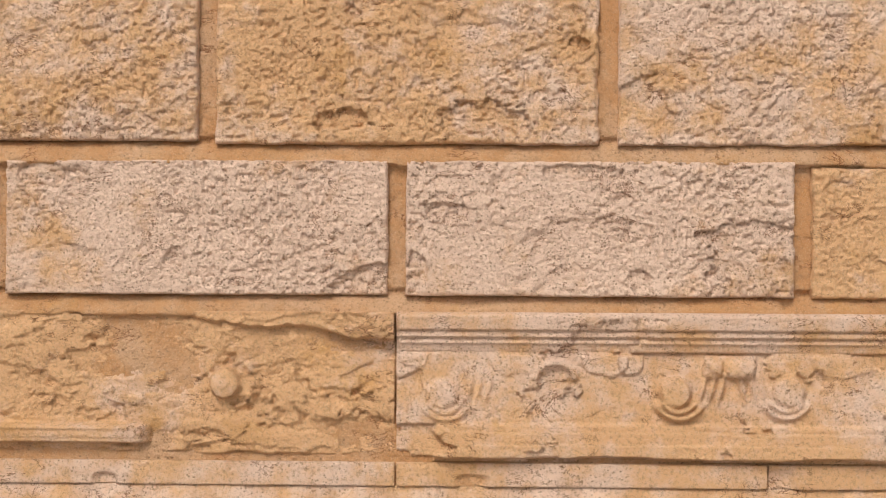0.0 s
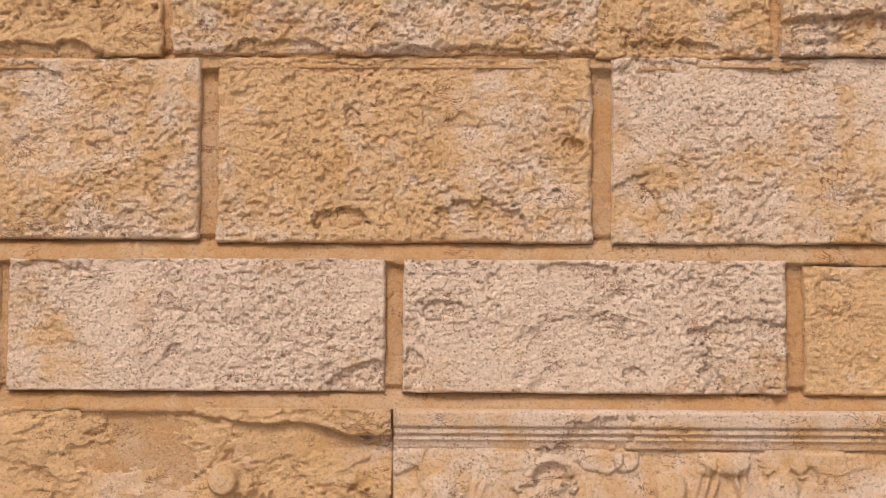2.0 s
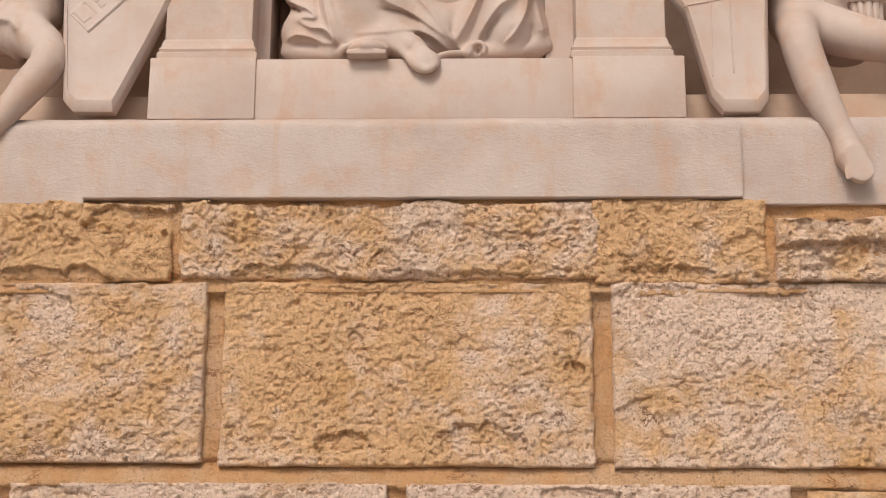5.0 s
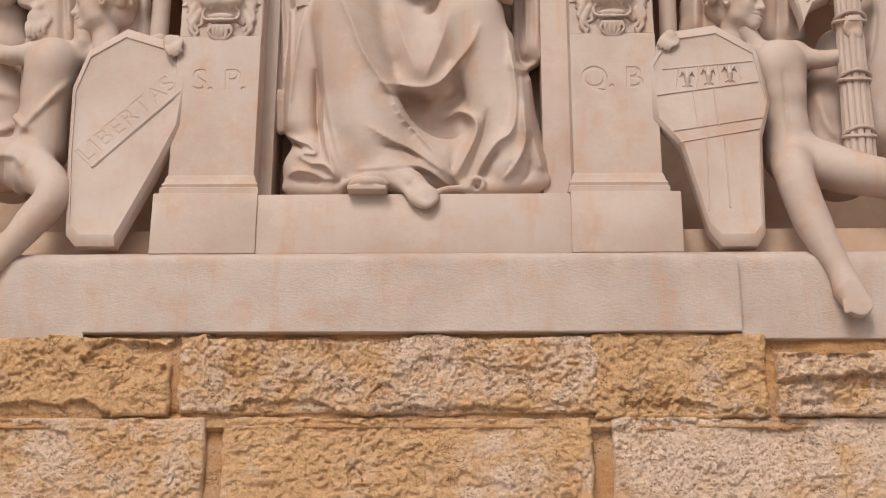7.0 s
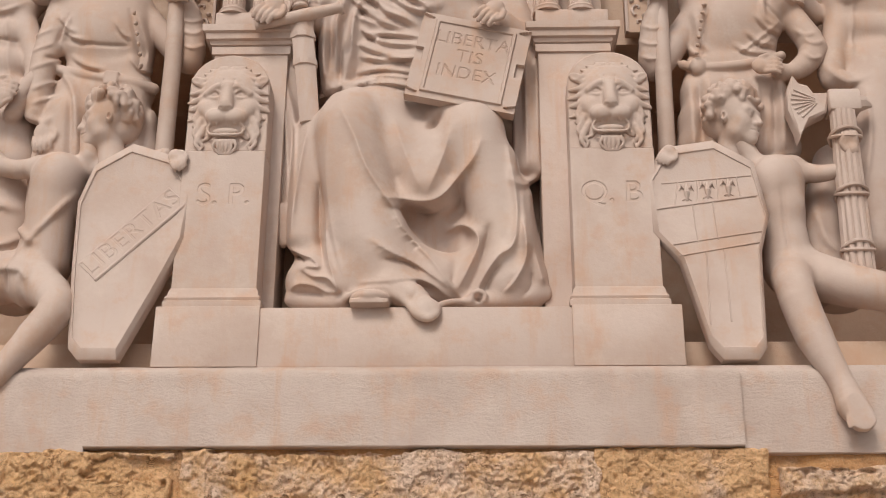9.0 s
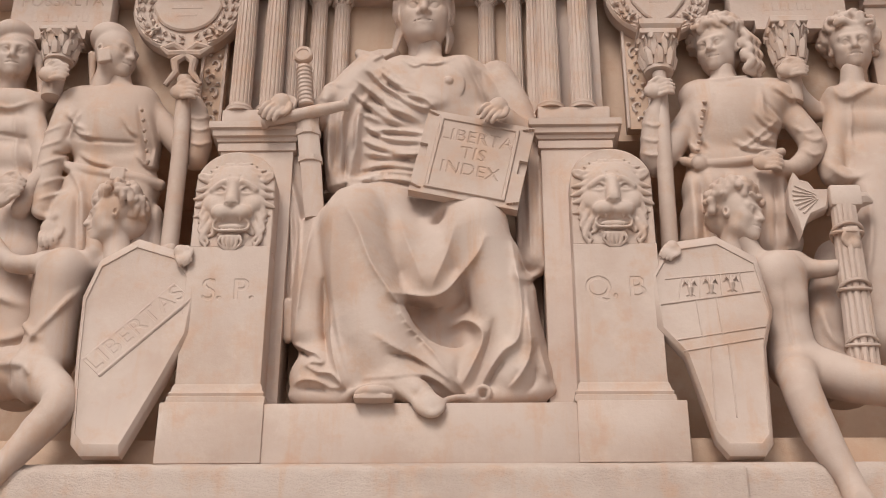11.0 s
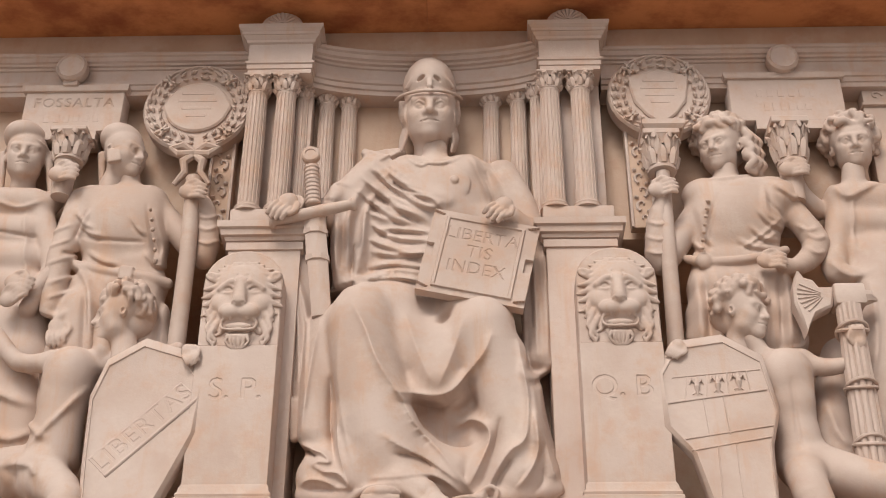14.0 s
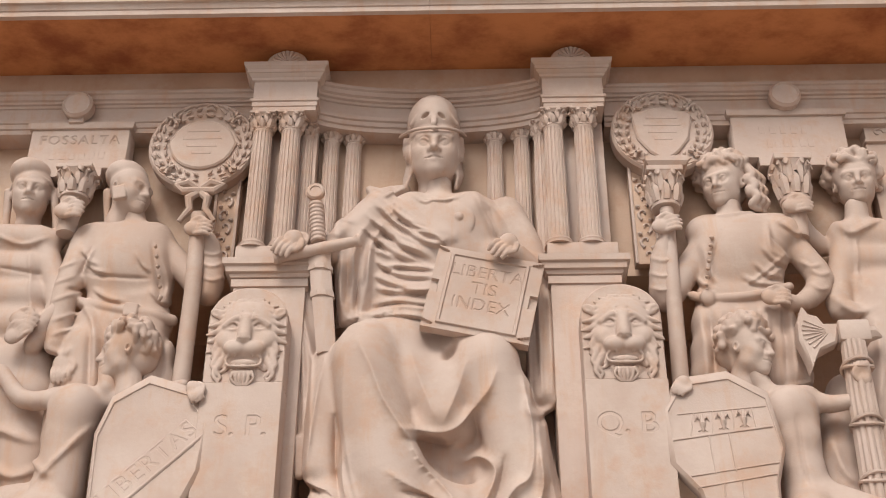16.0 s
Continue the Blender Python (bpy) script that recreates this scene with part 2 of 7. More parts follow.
# ---- sculptor's helpers ----
def head(c, at, s, yaw=0.0, hair="curls", seed=0, neck=0.55, nod=0.0, brow=1.0):
    """A carved head of height s, turned by yaw degrees to the right of someone who looks at the wall."""
    ca, sa, cn, sn = math.cos(radians(yaw)), math.sin(radians(yaw)), math.cos(radians(nod)), math.sin(radians(nod))
    A = np.array(at, float)

    def P(x, y, z):
        y, z = y * cn - z * sn, y * sn + z * cn
        return A + s * np.array([x * ca - y * sa, x * sa + y * ca, z])

    def B(x, y, z, *r, **o):
        r = r * 3 if len(r) == 1 else r
        c.ball(P(x, y, z), [s * q for q in r], **o)

    k = 0.035 * s / 0.27
    B(0, 0.06, 0.10, 0.36, 0.40, 0.38, k=k)
    B(0, -0.06, -0.08, 0.285, 0.29, 0.34, k=k)
    B(0, -0.15, -0.30, 0.19, 0.18, 0.16, k=k)
    B(0, -0.285, -0.405, 0.10, 0.09, 0.08, k=k)
    for q in (-1, 1):
        B(q * 0.17, -0.20, -0.13, 0.10, 0.10, 0.10, k=k)
        B(q * 0.16, -0.08, -0.30, 0.12, 0.14, 0.12, k=k)
    c.rod(P(-0.20, -0.28, 0.075), P(-0.06, -0.345, 0.06), 0.042 * s, k=k * 0.6)
    c.rod(P(0.20, -0.28, 0.075), P(0.06, -0.345, 0.06), 0.042 * s, k=k * 0.6)
    for q in (-1, 1):
        c.ball(P(q * 0.135, -0.385, -0.01), [0.085 * s, 0.085 * s, 0.062 * s], k=k * 0.45, cut=True)
        B(q * 0.14, -0.275, -0.015, 0.068, k=0.004)
        c.path([P(q * 0.065, -0.325, -0.005), P(q * 0.14, -0.345, 0.035), P(q * 0.215, -0.28, 0.0)], 0.017 * s, k=0.004)
        c.path([P(q * 0.075, -0.315, -0.03), P(q * 0.14, -0.325, -0.060), P(q * 0.205, -0.275, -0.03)], 0.013 * s, k=0.004)
    c.rod(P(0, -0.335, 0.06), P(0, -0.432, -0.13), 0.034 * s, 0.052 * s, k=k * 0.45)
    for q in (-1, 1):
        B(q * 0.055, -0.375, -0.15, 0.040, k=k * 0.3)
        B(q * 0.035, -0.415, -0.188, 0.018, k=0.004, cut=True)
    B(0, -0.30, -0.26, 0.12, 0.08, 0.085, k=k * 0.6)
    c.path([P(-0.105, -0.315, -0.255), P(-0.03, -0.372, -0.228), P(0, -0.370, -0.235), P(0.03, -0.372, -0.228), P(0.105, -0.315, -0.255)], 0.024 * s, k=0.006)
    c.path([P(-0.085, -0.315, -0.285), P(0, -0.368, -0.298), P(0.085, -0.315, -0.285)], 0.028 * s, k=0.006)
    c.path([P(-0.115, -0.335, -0.262), P(0, -0.405, -0.263), P(0.115, -0.335, -0.262)], 0.011 * s, k=0.004, cut=True)
    for q in (-1, 1):
        B(q * 0.35, 0.04, -0.07, 0.055, 0.07, 0.10, k=0.008)
        B(q * 0.385, 0.03, -0.06, 0.03, 0.04, 0.055, k=0.006, cut=True)
    c.rod(P(0, 0.06, -0.25), P(0, 0.12, -0.5 - neck * 0.6), 0.20 * s, 0.25 * s, k=k)
    rnd = random.Random(seed)
    if hair == "curls":
        B(0, 0.13, 0.17, 0.40, 0.42, 0.38, k=0.01)
        B(0, 0.24, -0.10, 0.33, 0.27, 0.30, k=0.01)
        for i in range(240):
            a, b = rnd.uniform(-3.14, 3.14), rnd.uniform(-0.75, 1.4)
            x, y, z = math.cos(b) * math.sin(a), -math.cos(b) * math.cos(a), math.sin(b)
            if y < -0.22 and z < 0.42:
                continue
            if z < 0.30 and y < -0.02 or z < -0.05 and y < 0.16 or z < -0.3 and y < 0.45:
                continue
            q = (0.42 * x, 0.10 + 0.44 * y, 0.13 + 0.42 * z)
            w = rnd.uniform(0, 6.28)
            dx, dz = 0.12 * math.cos(w), 0.12 * math.sin(w)
            pts = [P(q[0] - dx, q[1], q[2] - dz), P(q[0] + 0.03 * x - dz * 0.4, q[1] + 0.03 * y, q[2] + dx * 0.4), P(q[0] + dx, q[1], q[2] + dz)]
            c.path(pts, 0.068 * s, 0.040 * s, k=0.010)
    return P


def lerp(a, b, t):
    return tuple(p + (q - p) * t for p, q in zip(a, b))


def limb(c, pts, radii, k=0.03):
    """An arm or a leg: a smooth rod through its joints."""
    n = 3
    r = [radii[i] + (radii[i + 1] - radii[i]) * q / n for i in range(len(pts) - 1) for q in range(n)] + [radii[-1]]
    c.chain(flow(pts, n) if len(pts) > 2 else [lerp(pts[0], pts[1], q / n) for q in range(n + 1)], r, k=k)


def palm(c, at, s, turn=0.0, spread=1.0, front=-1):
    """A closed hand: a palm and four bent fingers, turned in the wall's plane."""
    ca, sa = math.cos(radians(turn)), math.sin(radians(turn))

    def P(x, y, z):
        return (at[0] + s * (x * ca - z * sa), at[1] + s * y, at[2] + s * (x * sa + z * ca))
    c.ball(P(0, 0, 0), (0.40 * s, 0.26 * s, 0.45 * s), turn, k=0.012)
    for i in range(4):
        x = -0.33 + 0.22 * i
        c.path([P(x, -0.12, -0.25), P(x * spread, -0.30, -0.62), P(x * spread, -0.22, -0.98 + 0.07 * abs(i - 1.4))], 0.125 * s, 0.095 * s, k=0.006)
    c.path([P(0.40, -0.05, 0.1), P(0.56, -0.2, -0.25), P(0.46, -0.25, -0.52)], 0.13 * s, 0.10 * s, k=0.008)


def letters(words, size, x, z, turn=0.0, spacing=1.0):
    """A mask in the wall's plane that is 1 inside the letters."""
    cu = bpy.data.curves.new("cut", "FONT")
    cu.body, cu.size, cu.align_x, cu.align_y, cu.space_character, cu.space_line = words, size, "CENTER", "CENTER", spacing, 0.98
    cu.offset = -0.006 * size
    tmp = new("cut", cu)
    me = bpy.data.meshes.new_from_object(tmp.evaluated_get(bpy.context.evaluated_depsgraph_get()))
    bpy.data.objects.remove(tmp)
    me.calc_loop_triangles()
    co = np.array([v.co[:2] for v in me.vertices])
    tri = np.array([t.vertices[:] for t in me.loop_triangles])
    ca, sa = math.cos(radians(turn)), math.sin(radians(turn))

    def mask(X, Z):
        u, v = (X - x) * ca + (Z - z) * sa, -(X - x) * sa + (Z - z) * ca
        out = np.zeros(X.shape)
        for a, b, d in co[tri]:
            lo, hi = np.minimum(np.minimum(a, b), d) - 1e-4, np.maximum(np.maximum(a, b), d) + 1e-4
            near = (u >= lo[0]) & (u <= hi[0]) & (v >= lo[1]) & (v <= hi[1])
            if not near.any():
                continue
            uu, vv = u[near], v[near]
            e = [(q[0] - p[0]) * (vv - p[1]) - (q[1] - p[1]) * (uu - p[0]) for p, q in ((a, b), (b, d), (d, a))]
            out[near] = np.maximum(out[near], ((np.minimum(np.minimum(e[0], e[1]), e[2]) >= 0) | (np.maximum(np.maximum(e[0], e[1]), e[2]) <= 0)))
        return out
    return mask

# ---- materials ----
class Mat:
    """A procedural material, built node by node."""

    def __init__(self, name, rough=0.8):
        self.m = bpy.data.materials.new(name)
        self.m.use_nodes = True
        self.t = self.m.node_tree
        self.b = self.t.nodes["Principled BSDF"]
        self.b.inputs["Roughness"].default_value = rough
        self.b.inputs["Specular IOR Level"].default_value = 0.25
        self.pos = self.t.nodes.new("ShaderNodeNewGeometry").outputs["Position"]
        self.h = None

    def node(self, kind, **ins):
        n = self.t.nodes.new(kind)
        for k, v in ins.items():
            self.put(n.inputs[k.replace("_", " ")], v)
        return n

    def put(self, sock, v):
        if isinstance(v, bpy.types.NodeSocket):
            self.t.links.new(v, sock)
        else:
            sock.default_value = v

    def noise(self, scale, detail=4, rough=0.55, squash=None, distort=0.0, offset=0.0):
        vec = self.pos
        mp = self.t.nodes.new("ShaderNodeMapping")
        self.t.links.new(vec, mp.inputs["Vector"])
        mp.inputs["Location"].default_value = (offset, offset, offset)
        mp.inputs["Scale"].default_value = squash or (1, 1, 1)
        n = self.node("ShaderNodeTexNoise", Scale=scale, Detail=detail, Roughness=rough, Distortion=distort)
        self.t.links.new(mp.outputs[0], n.inputs["Vector"])
        return n.outputs["Fac"]

    def cells(self, scale, feature="F1", squash=None):
        n = self.t.nodes.new("ShaderNodeTexVoronoi")
        n.feature = feature
        n.inputs["Scale"].default_value = scale
        mp = self.t.nodes.new("ShaderNodeMapping")
        mp.inputs["Scale"].default_value = squash or (1, 1, 1)
        self.t.links.new(self.pos, mp.inputs["Vector"])
        self.t.links.new(mp.outputs[0], n.inputs["Vector"])
        return n.outputs["Distance"]

    def ramp(self, fac, lo, hi, a=0.0, b=1.0):
        n = self.node("ShaderNodeMapRange")
        n.interpolation_type = "SMOOTHSTEP"
        for k, v in zip((0, 1, 2, 3, 4), (fac, lo, hi, a, b)):
            self.put(n.inputs[k], v)
        return n.outputs[0]

    def math(self, op, a, b):
        n = self.t.nodes.new("ShaderNodeMath")
        n.operation = op
        self.put(n.inputs[0], a)
        self.put(n.inputs[1], b)
        return n.outputs[0]

    def mix(self, fac, a, b, mode="MIX"):
        n = self.t.nodes.new("ShaderNodeMix")
        n.data_type, n.blend_type = "RGBA", mode
        self.put(n.inputs[0], fac)
        for s, v in ((n.inputs[6], a), (n.inputs[7], b)):
            self.put(s, v if isinstance(v, bpy.types.NodeSocket) else (*v, 1))
        return n.outputs[2]

    def done(self, color, bumps=()):
        self.put(self.b.inputs["Base Color"], color if isinstance(color, bpy.types.NodeSocket) else (*color, 1))
        last = None
        for h, strength, dist in bumps:
            n = self.node("ShaderNodeBump", Strength=strength, Distance=dist, Height=h)
            if last:
                self.t.links.new(last, n.inputs["Normal"])
            last = n.outputs[0]
        if last:
            self.t.links.new(last, self.b.inputs["Normal"])
        return self.m


def sandstone(name, ochre, pale, patch=0.5, seed=0.0):
    """Weathered stone: pale tooled skin, ochre flaked patches, rusty hairline cracks, small pits."""
    m = Mat(name, 0.94)
    big = m.noise(1.9, 5, 0.62, offset=seed)
    mid = m.noise(9, 6, 0.62, offset=seed + 3)
    fine = m.noise(85, 5, 0.72, offset=seed + 5)
    grit = m.noise(230, 3, 0.7, offset=seed + 61)
    skin = m.ramp(m.math("ADD", big, m.math("MULTIPLY", m.math("SUBTRACT", mid, 0.5), 0.55)), patch - 0.12, patch + 0.12)
    c = m.mix(skin, ochre, pale)
    c = m.mix(m.ramp(m.noise(3.3, 6, 0.68, offset=seed + 11), 0.54, 0.74, 0, 0.7), c, (0.66, 0.35, 0.115))
    c = m.mix(m.ramp(m.noise(5, 7, 0.72, offset=seed + 23), 0.60, 0.80, 0, 0.40), c, (0.46, 0.27, 0.12))
    c = m.mix(m.ramp(m.noise(24, 5, 0.7, offset=seed + 29), 0.56, 0.72, 0, 0.40), c, (0.50, 0.28, 0.125))
    c = m.mix(m.ramp(fine, 0.32, 0.52, 0.55, 0), c, (0.40, 0.22, 0.10))
    c = m.mix(m.ramp(grit, 0.52, 0.70, 0, 0.32), c, (0.92, 0.76, 0.60))
    cracks = None
    for scale, sq, off, wide in ((4.2, (0.75, 1, 1.5), 41, 0.0085), (8.5, (0.85, 1, 1.35), 47, 0.012)):
        line = m.math("ABSOLUTE", m.math("SUBTRACT", m.noise(scale, 8, 0.66, squash=sq, distort=0.5, offset=seed + off), 0.5), 0.0)
        some = m.math("MULTIPLY", m.ramp(line, wide * 0.2, wide, 1, 0), m.ramp(m.noise(4.5, 4, 0.6, offset=seed + off + 10), 0.545, 0.62))
        cracks = some if cracks is None else m.math("MAXIMUM", cracks, some)
    c = m.mix(m.math("MULTIPLY", cracks, 0.85), c, (0.25, 0.085, 0.028))
    cell = m.cells(62, squash=(1, 1, 1.15))
    pits = m.math("MULTIPLY", m.ramp(cell, 0.16, 0.34, 1, 0), m.math("MULTIPLY", m.ramp(m.noise(30, 3, 0.5, offset=seed + 71), 0.44, 0.56), m.ramp(skin, 0.3, 0.8)))
    c = m.mix(m.math("MULTIPLY", pits, 0.55), c, (0.30, 0.16, 0.07))
    return m.done(c, [(mid, 0.35, 0.016), (m.noise(34, 6, 0.72, offset=seed + 77), 0.9, 0.018), (fine, 1.0, 0.012), (grit, 0.55, 0.0035),
                      (m.math("SUBTRACT", 1.0, pits), 0.8, 0.007), (m.math("SUBTRACT", 1.0, cracks), 0.35, 0.006)])


def marble(name, base, warm, dirt=0.35, tool=0.0):
    m = Mat(name, 0.62)
    big = m.noise(1.7, 5, 0.6)
    mid = m.noise(7, 5, 0.6, offset=4)
    streak = m.noise(5, 5, 0.6, squash=(2.2, 1, 0.35), offset=9)
    fine = m.noise(130, 3, 0.6)
    c = m.mix(m.ramp(big, 0.38, 0.66), base, warm)
    c = m.mix(m.ramp(streak, 0.5, 0.78, 0, dirt), c, (0.50, 0.30, 0.19))
    c = m.mix(m.ramp(mid, 0.48, 0.72, 0, 0.6), c, (0.50, 0.315, 0.215))
    c = m.mix(m.ramp(m.noise(3.4, 6, 0.7, offset=13), 0.5, 0.72, 0, 0.45), c, (0.61, 0.50, 0.43))
    c = m.mix(m.ramp(m.noise(38, 4, 0.7, offset=2), 0.62, 0.8, 0, 0.25), c, (0.40, 0.26, 0.17))
    bumps = [(mid, 0.25, 0.012), (m.noise(45, 4, 0.65, offset=7), 0.25, 0.004), (fine, 0.2, 0.002)]
    if tool:
        bumps.append((m.noise(48, 5, 0.7, squash=(1.0, 1, 1.7)), tool, 0.006))
    return m.done(c, bumps)


OCHRE, PALE = (0.82, 0.495, 0.255), (0.90, 0.66, 0.505)
stone = [sandstone("sandstone_%s" % n, OCHRE, PALE, p, s) for n, p, s in (("mixed", 0.5, 0.0), ("pale", 0.37, 7.0), ("ochre", 0.60, 15.0))]
joint_mat = sandstone("joint_mortar", (0.66, 0.35, 0.155), (0.70, 0.435, 0.25), 0.5, 31.0)
white = marble("carved_marble", (0.533, 0.421, 0.361), (0.469, 0.348, 0.284), 0.6)
ledge_mat = marble("tooled_ledge_stone", (0.533, 0.430, 0.370), (0.456, 0.353, 0.297), 0.6, 0.9)
# warmer than the carved marble: warm dirt plus bounced light put into the colour
back_mat = marble("background_marble", (0.568, 0.408, 0.305), (0.482, 0.331, 0.237), 0.5)
m = Mat("stained_soffit", 0.85)
soffit_mat = m.done(m.mix(m.ramp(m.noise(2.0, 6, 0.65, squash=(1, 1.3, 1)), 0.38, 0.7), (0.56, 0.22, 0.085), (0.28, 0.085, 0.033)), [(m.noise(40, 4, 0.6), 0.2, 0.005)])
m = Mat("street_paving", 0.9)
ground_mat = m.done(m.mix(m.noise(3, 6, 0.6), (0.34, 0.30, 0.27), (0.46, 0.41, 0.37)), [(m.noise(30, 4, 0.6), 0.4, 0.01)])

# ---- the wall: rusticated courses ----
facade = thing("wall_facade", "rusticated sandstone street wall in weathered ochre courses", "wall", kind="structure")
part("wall_core", box(-6, 6, 0.115, 0.9, 0.0, 2.98, 0.01), joint_mat, facade)


def joint_face(X, Z):
    """Mortar: cut back under each course, sloping out to the course below; nearly flush round the worn top course."""
    y = 0.040 + 0.014 * fbm(X * 5, Z * 9, 5, 3) + 0.008 * fbm(X * 40, Z * 40, 3, 9)
    for top, bottom, out in ((1.970, 1.898, 0.006), (1.382, 1.316, 0.012), (2.715, 2.660, 0.004)):
        t = np.clip((top + 0.012 * fbm(X * 7, Z * 3, 4, 19) - Z) / (top - bottom), -0.4, 1.3)
        slope = 0.060 - (0.060 - out) * np.clip(t, 0, 1) ** 0.45 + 0.014 * fbm(X * 6, Z * 12, 4, 21)
        y = np.where((t > -0.3) & (t < 1.25), slope, y)
    flush = np.clip((Z - 2.66) / 0.03, 0, 1) * np.clip((vnoise(X * 3.1, Z * 6, 57) - 0.15) / 0.25, 0, 1)
    return y * (1 - flush) + flush * (0.020 + 0.024 * fbm(X * 6, Z * 9, 5, 59))


part("joint_bed", sheet(-2.6, 2.4, 0.3, 3.06, 0.009, joint_face, 0.13), joint_mat, facade, "recessed sandy mortar joints")


def rustic(x0, x1, z0, z1, seed, rough=1.0, worn=0.02, proud=0.0, mat=0, ragged=0.006, step=0.0052, scars=()):
    """A rock-faced block: tooled skin with small pits, thin shelves where the face has flaked off, chipped rim."""
    def face(X, Z):
        Xw = X + ragged * 2 * fbm(X * 6, Z * 14, 4, seed + 40)
        Zw = Z + ragged * 2 * fbm(X * 9, Z * 6, 4, seed + 50)
        edge = np.minimum(np.minimum(X - x0, x1 - X), np.minimum((Z - z0) * 2.0, z1 - Z))
        wear = worn * (0.3 + 1.5 * vnoise(X * 7, Z * 7, seed + 5))
        q = np.clip(edge / wear, 0, 1)
        y = -proud + 0.020 * (1 - np.sqrt(1 - (1 - q) ** 2))
        y = y - rough * (0.016 * fbm(X * 2.6, Z * 3.6, 3, seed, 0.45) + 0.013 * fbm(X * 15, Z * 19, 4, seed + 9, 0.60) + 0.012 * fbm(X * 62, Z * 70, 2, seed + 13))
        # thin shelves: the skin breaks off in layers along a wandering front
        warp = 0.9 * fbm(X * 11, Z * 15, 5, seed + 66, 0.62)
        for k, (lvl, dep) in enumerate(((0.14, 0.006), (0.34, 0.008), (0.0, 0.004))):
            f = fbm(X * 2.4, Z * 3.8, 3, seed + 20 + 7 * k) * 2.2 + warp
            y = y + rough * dep * np.clip((f - lvl) / 0.035, 0, 1) * q
        tooled = np.clip((vnoise(X * 3, Z * 3.4, seed + 71) - 0.35) / 0.2, 0, 1)
        pit = vnoise(X * 55, Z * 62, seed + 33)
        y = y + 0.010 * np.clip((pit - 0.60) / 0.14, 0, 1) * (0.25 + 0.75 * tooled)
        for sx, sz, rx, rz, dep in scars:
            d = np.sqrt(((X - sx) / rx) ** 2 + ((Z - sz) / rz) ** 2) + 1.7 * fbm(X * 9, Z * 13, 5, seed + 60, 0.65)
            y = y + dep * np.clip((1.0 - d) / 0.10, 0, 1)
        return X + (Xw - X) * 0.8, np.minimum(y, 0.060), Z + (Zw - Z) * 0.8
    return part("stone_block", sheet(x0, x1, z0, z1, step, face, 0.085), stone[mat], facade)


# upper course of thin, badly weathered stones that run into one another
rustic(-2.5, -1.205, 2.705, 3.03, 11, 1.3, 0.05, 0.022, 2, 0.020, scars=((-1.35, 2.95, 0.18, 0.06, 0.03), (-1.75, 2.72, 0.30, 0.04, 0.03)))
rustic(-1.170, 0.52, 2.705, 3.026, 12, 1.4, 0.05, 0.026, 0, 0.024, scars=((-0.72, 2.72, 0.20, 0.05, 0.022), (-0.05, 2.70, 0.25, 0.04, 0.02), (-0.62, 3.02, 0.50, 0.018, 0.04), (0.1, 2.86, 0.30, 0.06, 0.014)))
rustic(0.505, 1.195, 2.690, 3.035, 13, 1.2, 0.06, 0.020, 2, 0.024, scars=((0.85, 2.72, 0.20, 0.05, 0.018), (1.12, 2.80, 0.10, 0.10, 0.014)))
rustic(1.235, 2.3, 2.700, 2.955, 15, 1.7, 0.05, 0.050, 0, 0.022, scars=((1.6, 2.83, 0.45, 0.030, 0.04), (1.42, 2.94, 0.16, 0.02, 0.03)))
# tall course
rustic(-2.5, -1.052, 1.975, 2.695, 21, 0.9, 0.02, 0.008, 0, 0.008, scars=((-1.9, 2.60, 0.30, 0.10, 0.014),))
rustic(-0.980, 0.494, 1.962, 2.695, 22, 0.85, 0.024, 0.006, 2, 0.010,
       scars=((-0.50, 2.045, 0.13, 0.05, 0.026), (0.06, 2.06, 0.16, 0.07, 0.024), (0.42, 2.35, 0.05, 0.04, 0.026), (-0.45, 2.47, 0.03, 0.03, 0.02), (-0.1, 2.66, 0.5, 0.04, 0.012)))
rustic(0.572, 2.3, 1.962, 2.695, 23, 0.85, 0.022, 0.008, 1, 0.010, scars=((0.66, 2.08, 0.12, 0.11, 0.018), (0.9, 2.62, 0.4, 0.08, 0.014)))
# middle course
rustic(-2.5, -1.835, 1.382, 1.90, 30, 0.9, 0.02, 0.0, 0, 0.006)
rustic(-1.795, -0.313, 1.380, 1.899, 31, 0.75, 0.014, 0.008, 1, 0.006, scars=((-0.40, 1.43, 0.13, 0.06, 0.018), (-1.13, 1.53, 0.04, 0.04, 0.014), (-1.62, 1.84, 0.14, 0.05, 0.016)))
rustic(-0.244, 1.242, 1.378, 1.899, 32, 0.8, 0.014, 0.008, 1, 0.007,
       scars=((1.08, 1.52, 0.17, 0.17, 0.018), (-0.10, 1.70, 0.09, 0.05, 0.016), (0.45, 1.85, 0.20, 0.03, 0.016), (0.65, 1.45, 0.06, 0.04, 0.016), (-0.20, 1.48, 0.04, 0.08, 0.016)))
rustic(1.312, 2.3, 1.378, 1.875, 33, 1.1, 0.03, 0.0, 2, 0.010)

# ---- carved string course with scroll frieze ----
frieze = thing("string_course", "weathered sandstone string course with moulded top and half-lost scroll carving", "moulding", kind="structure")


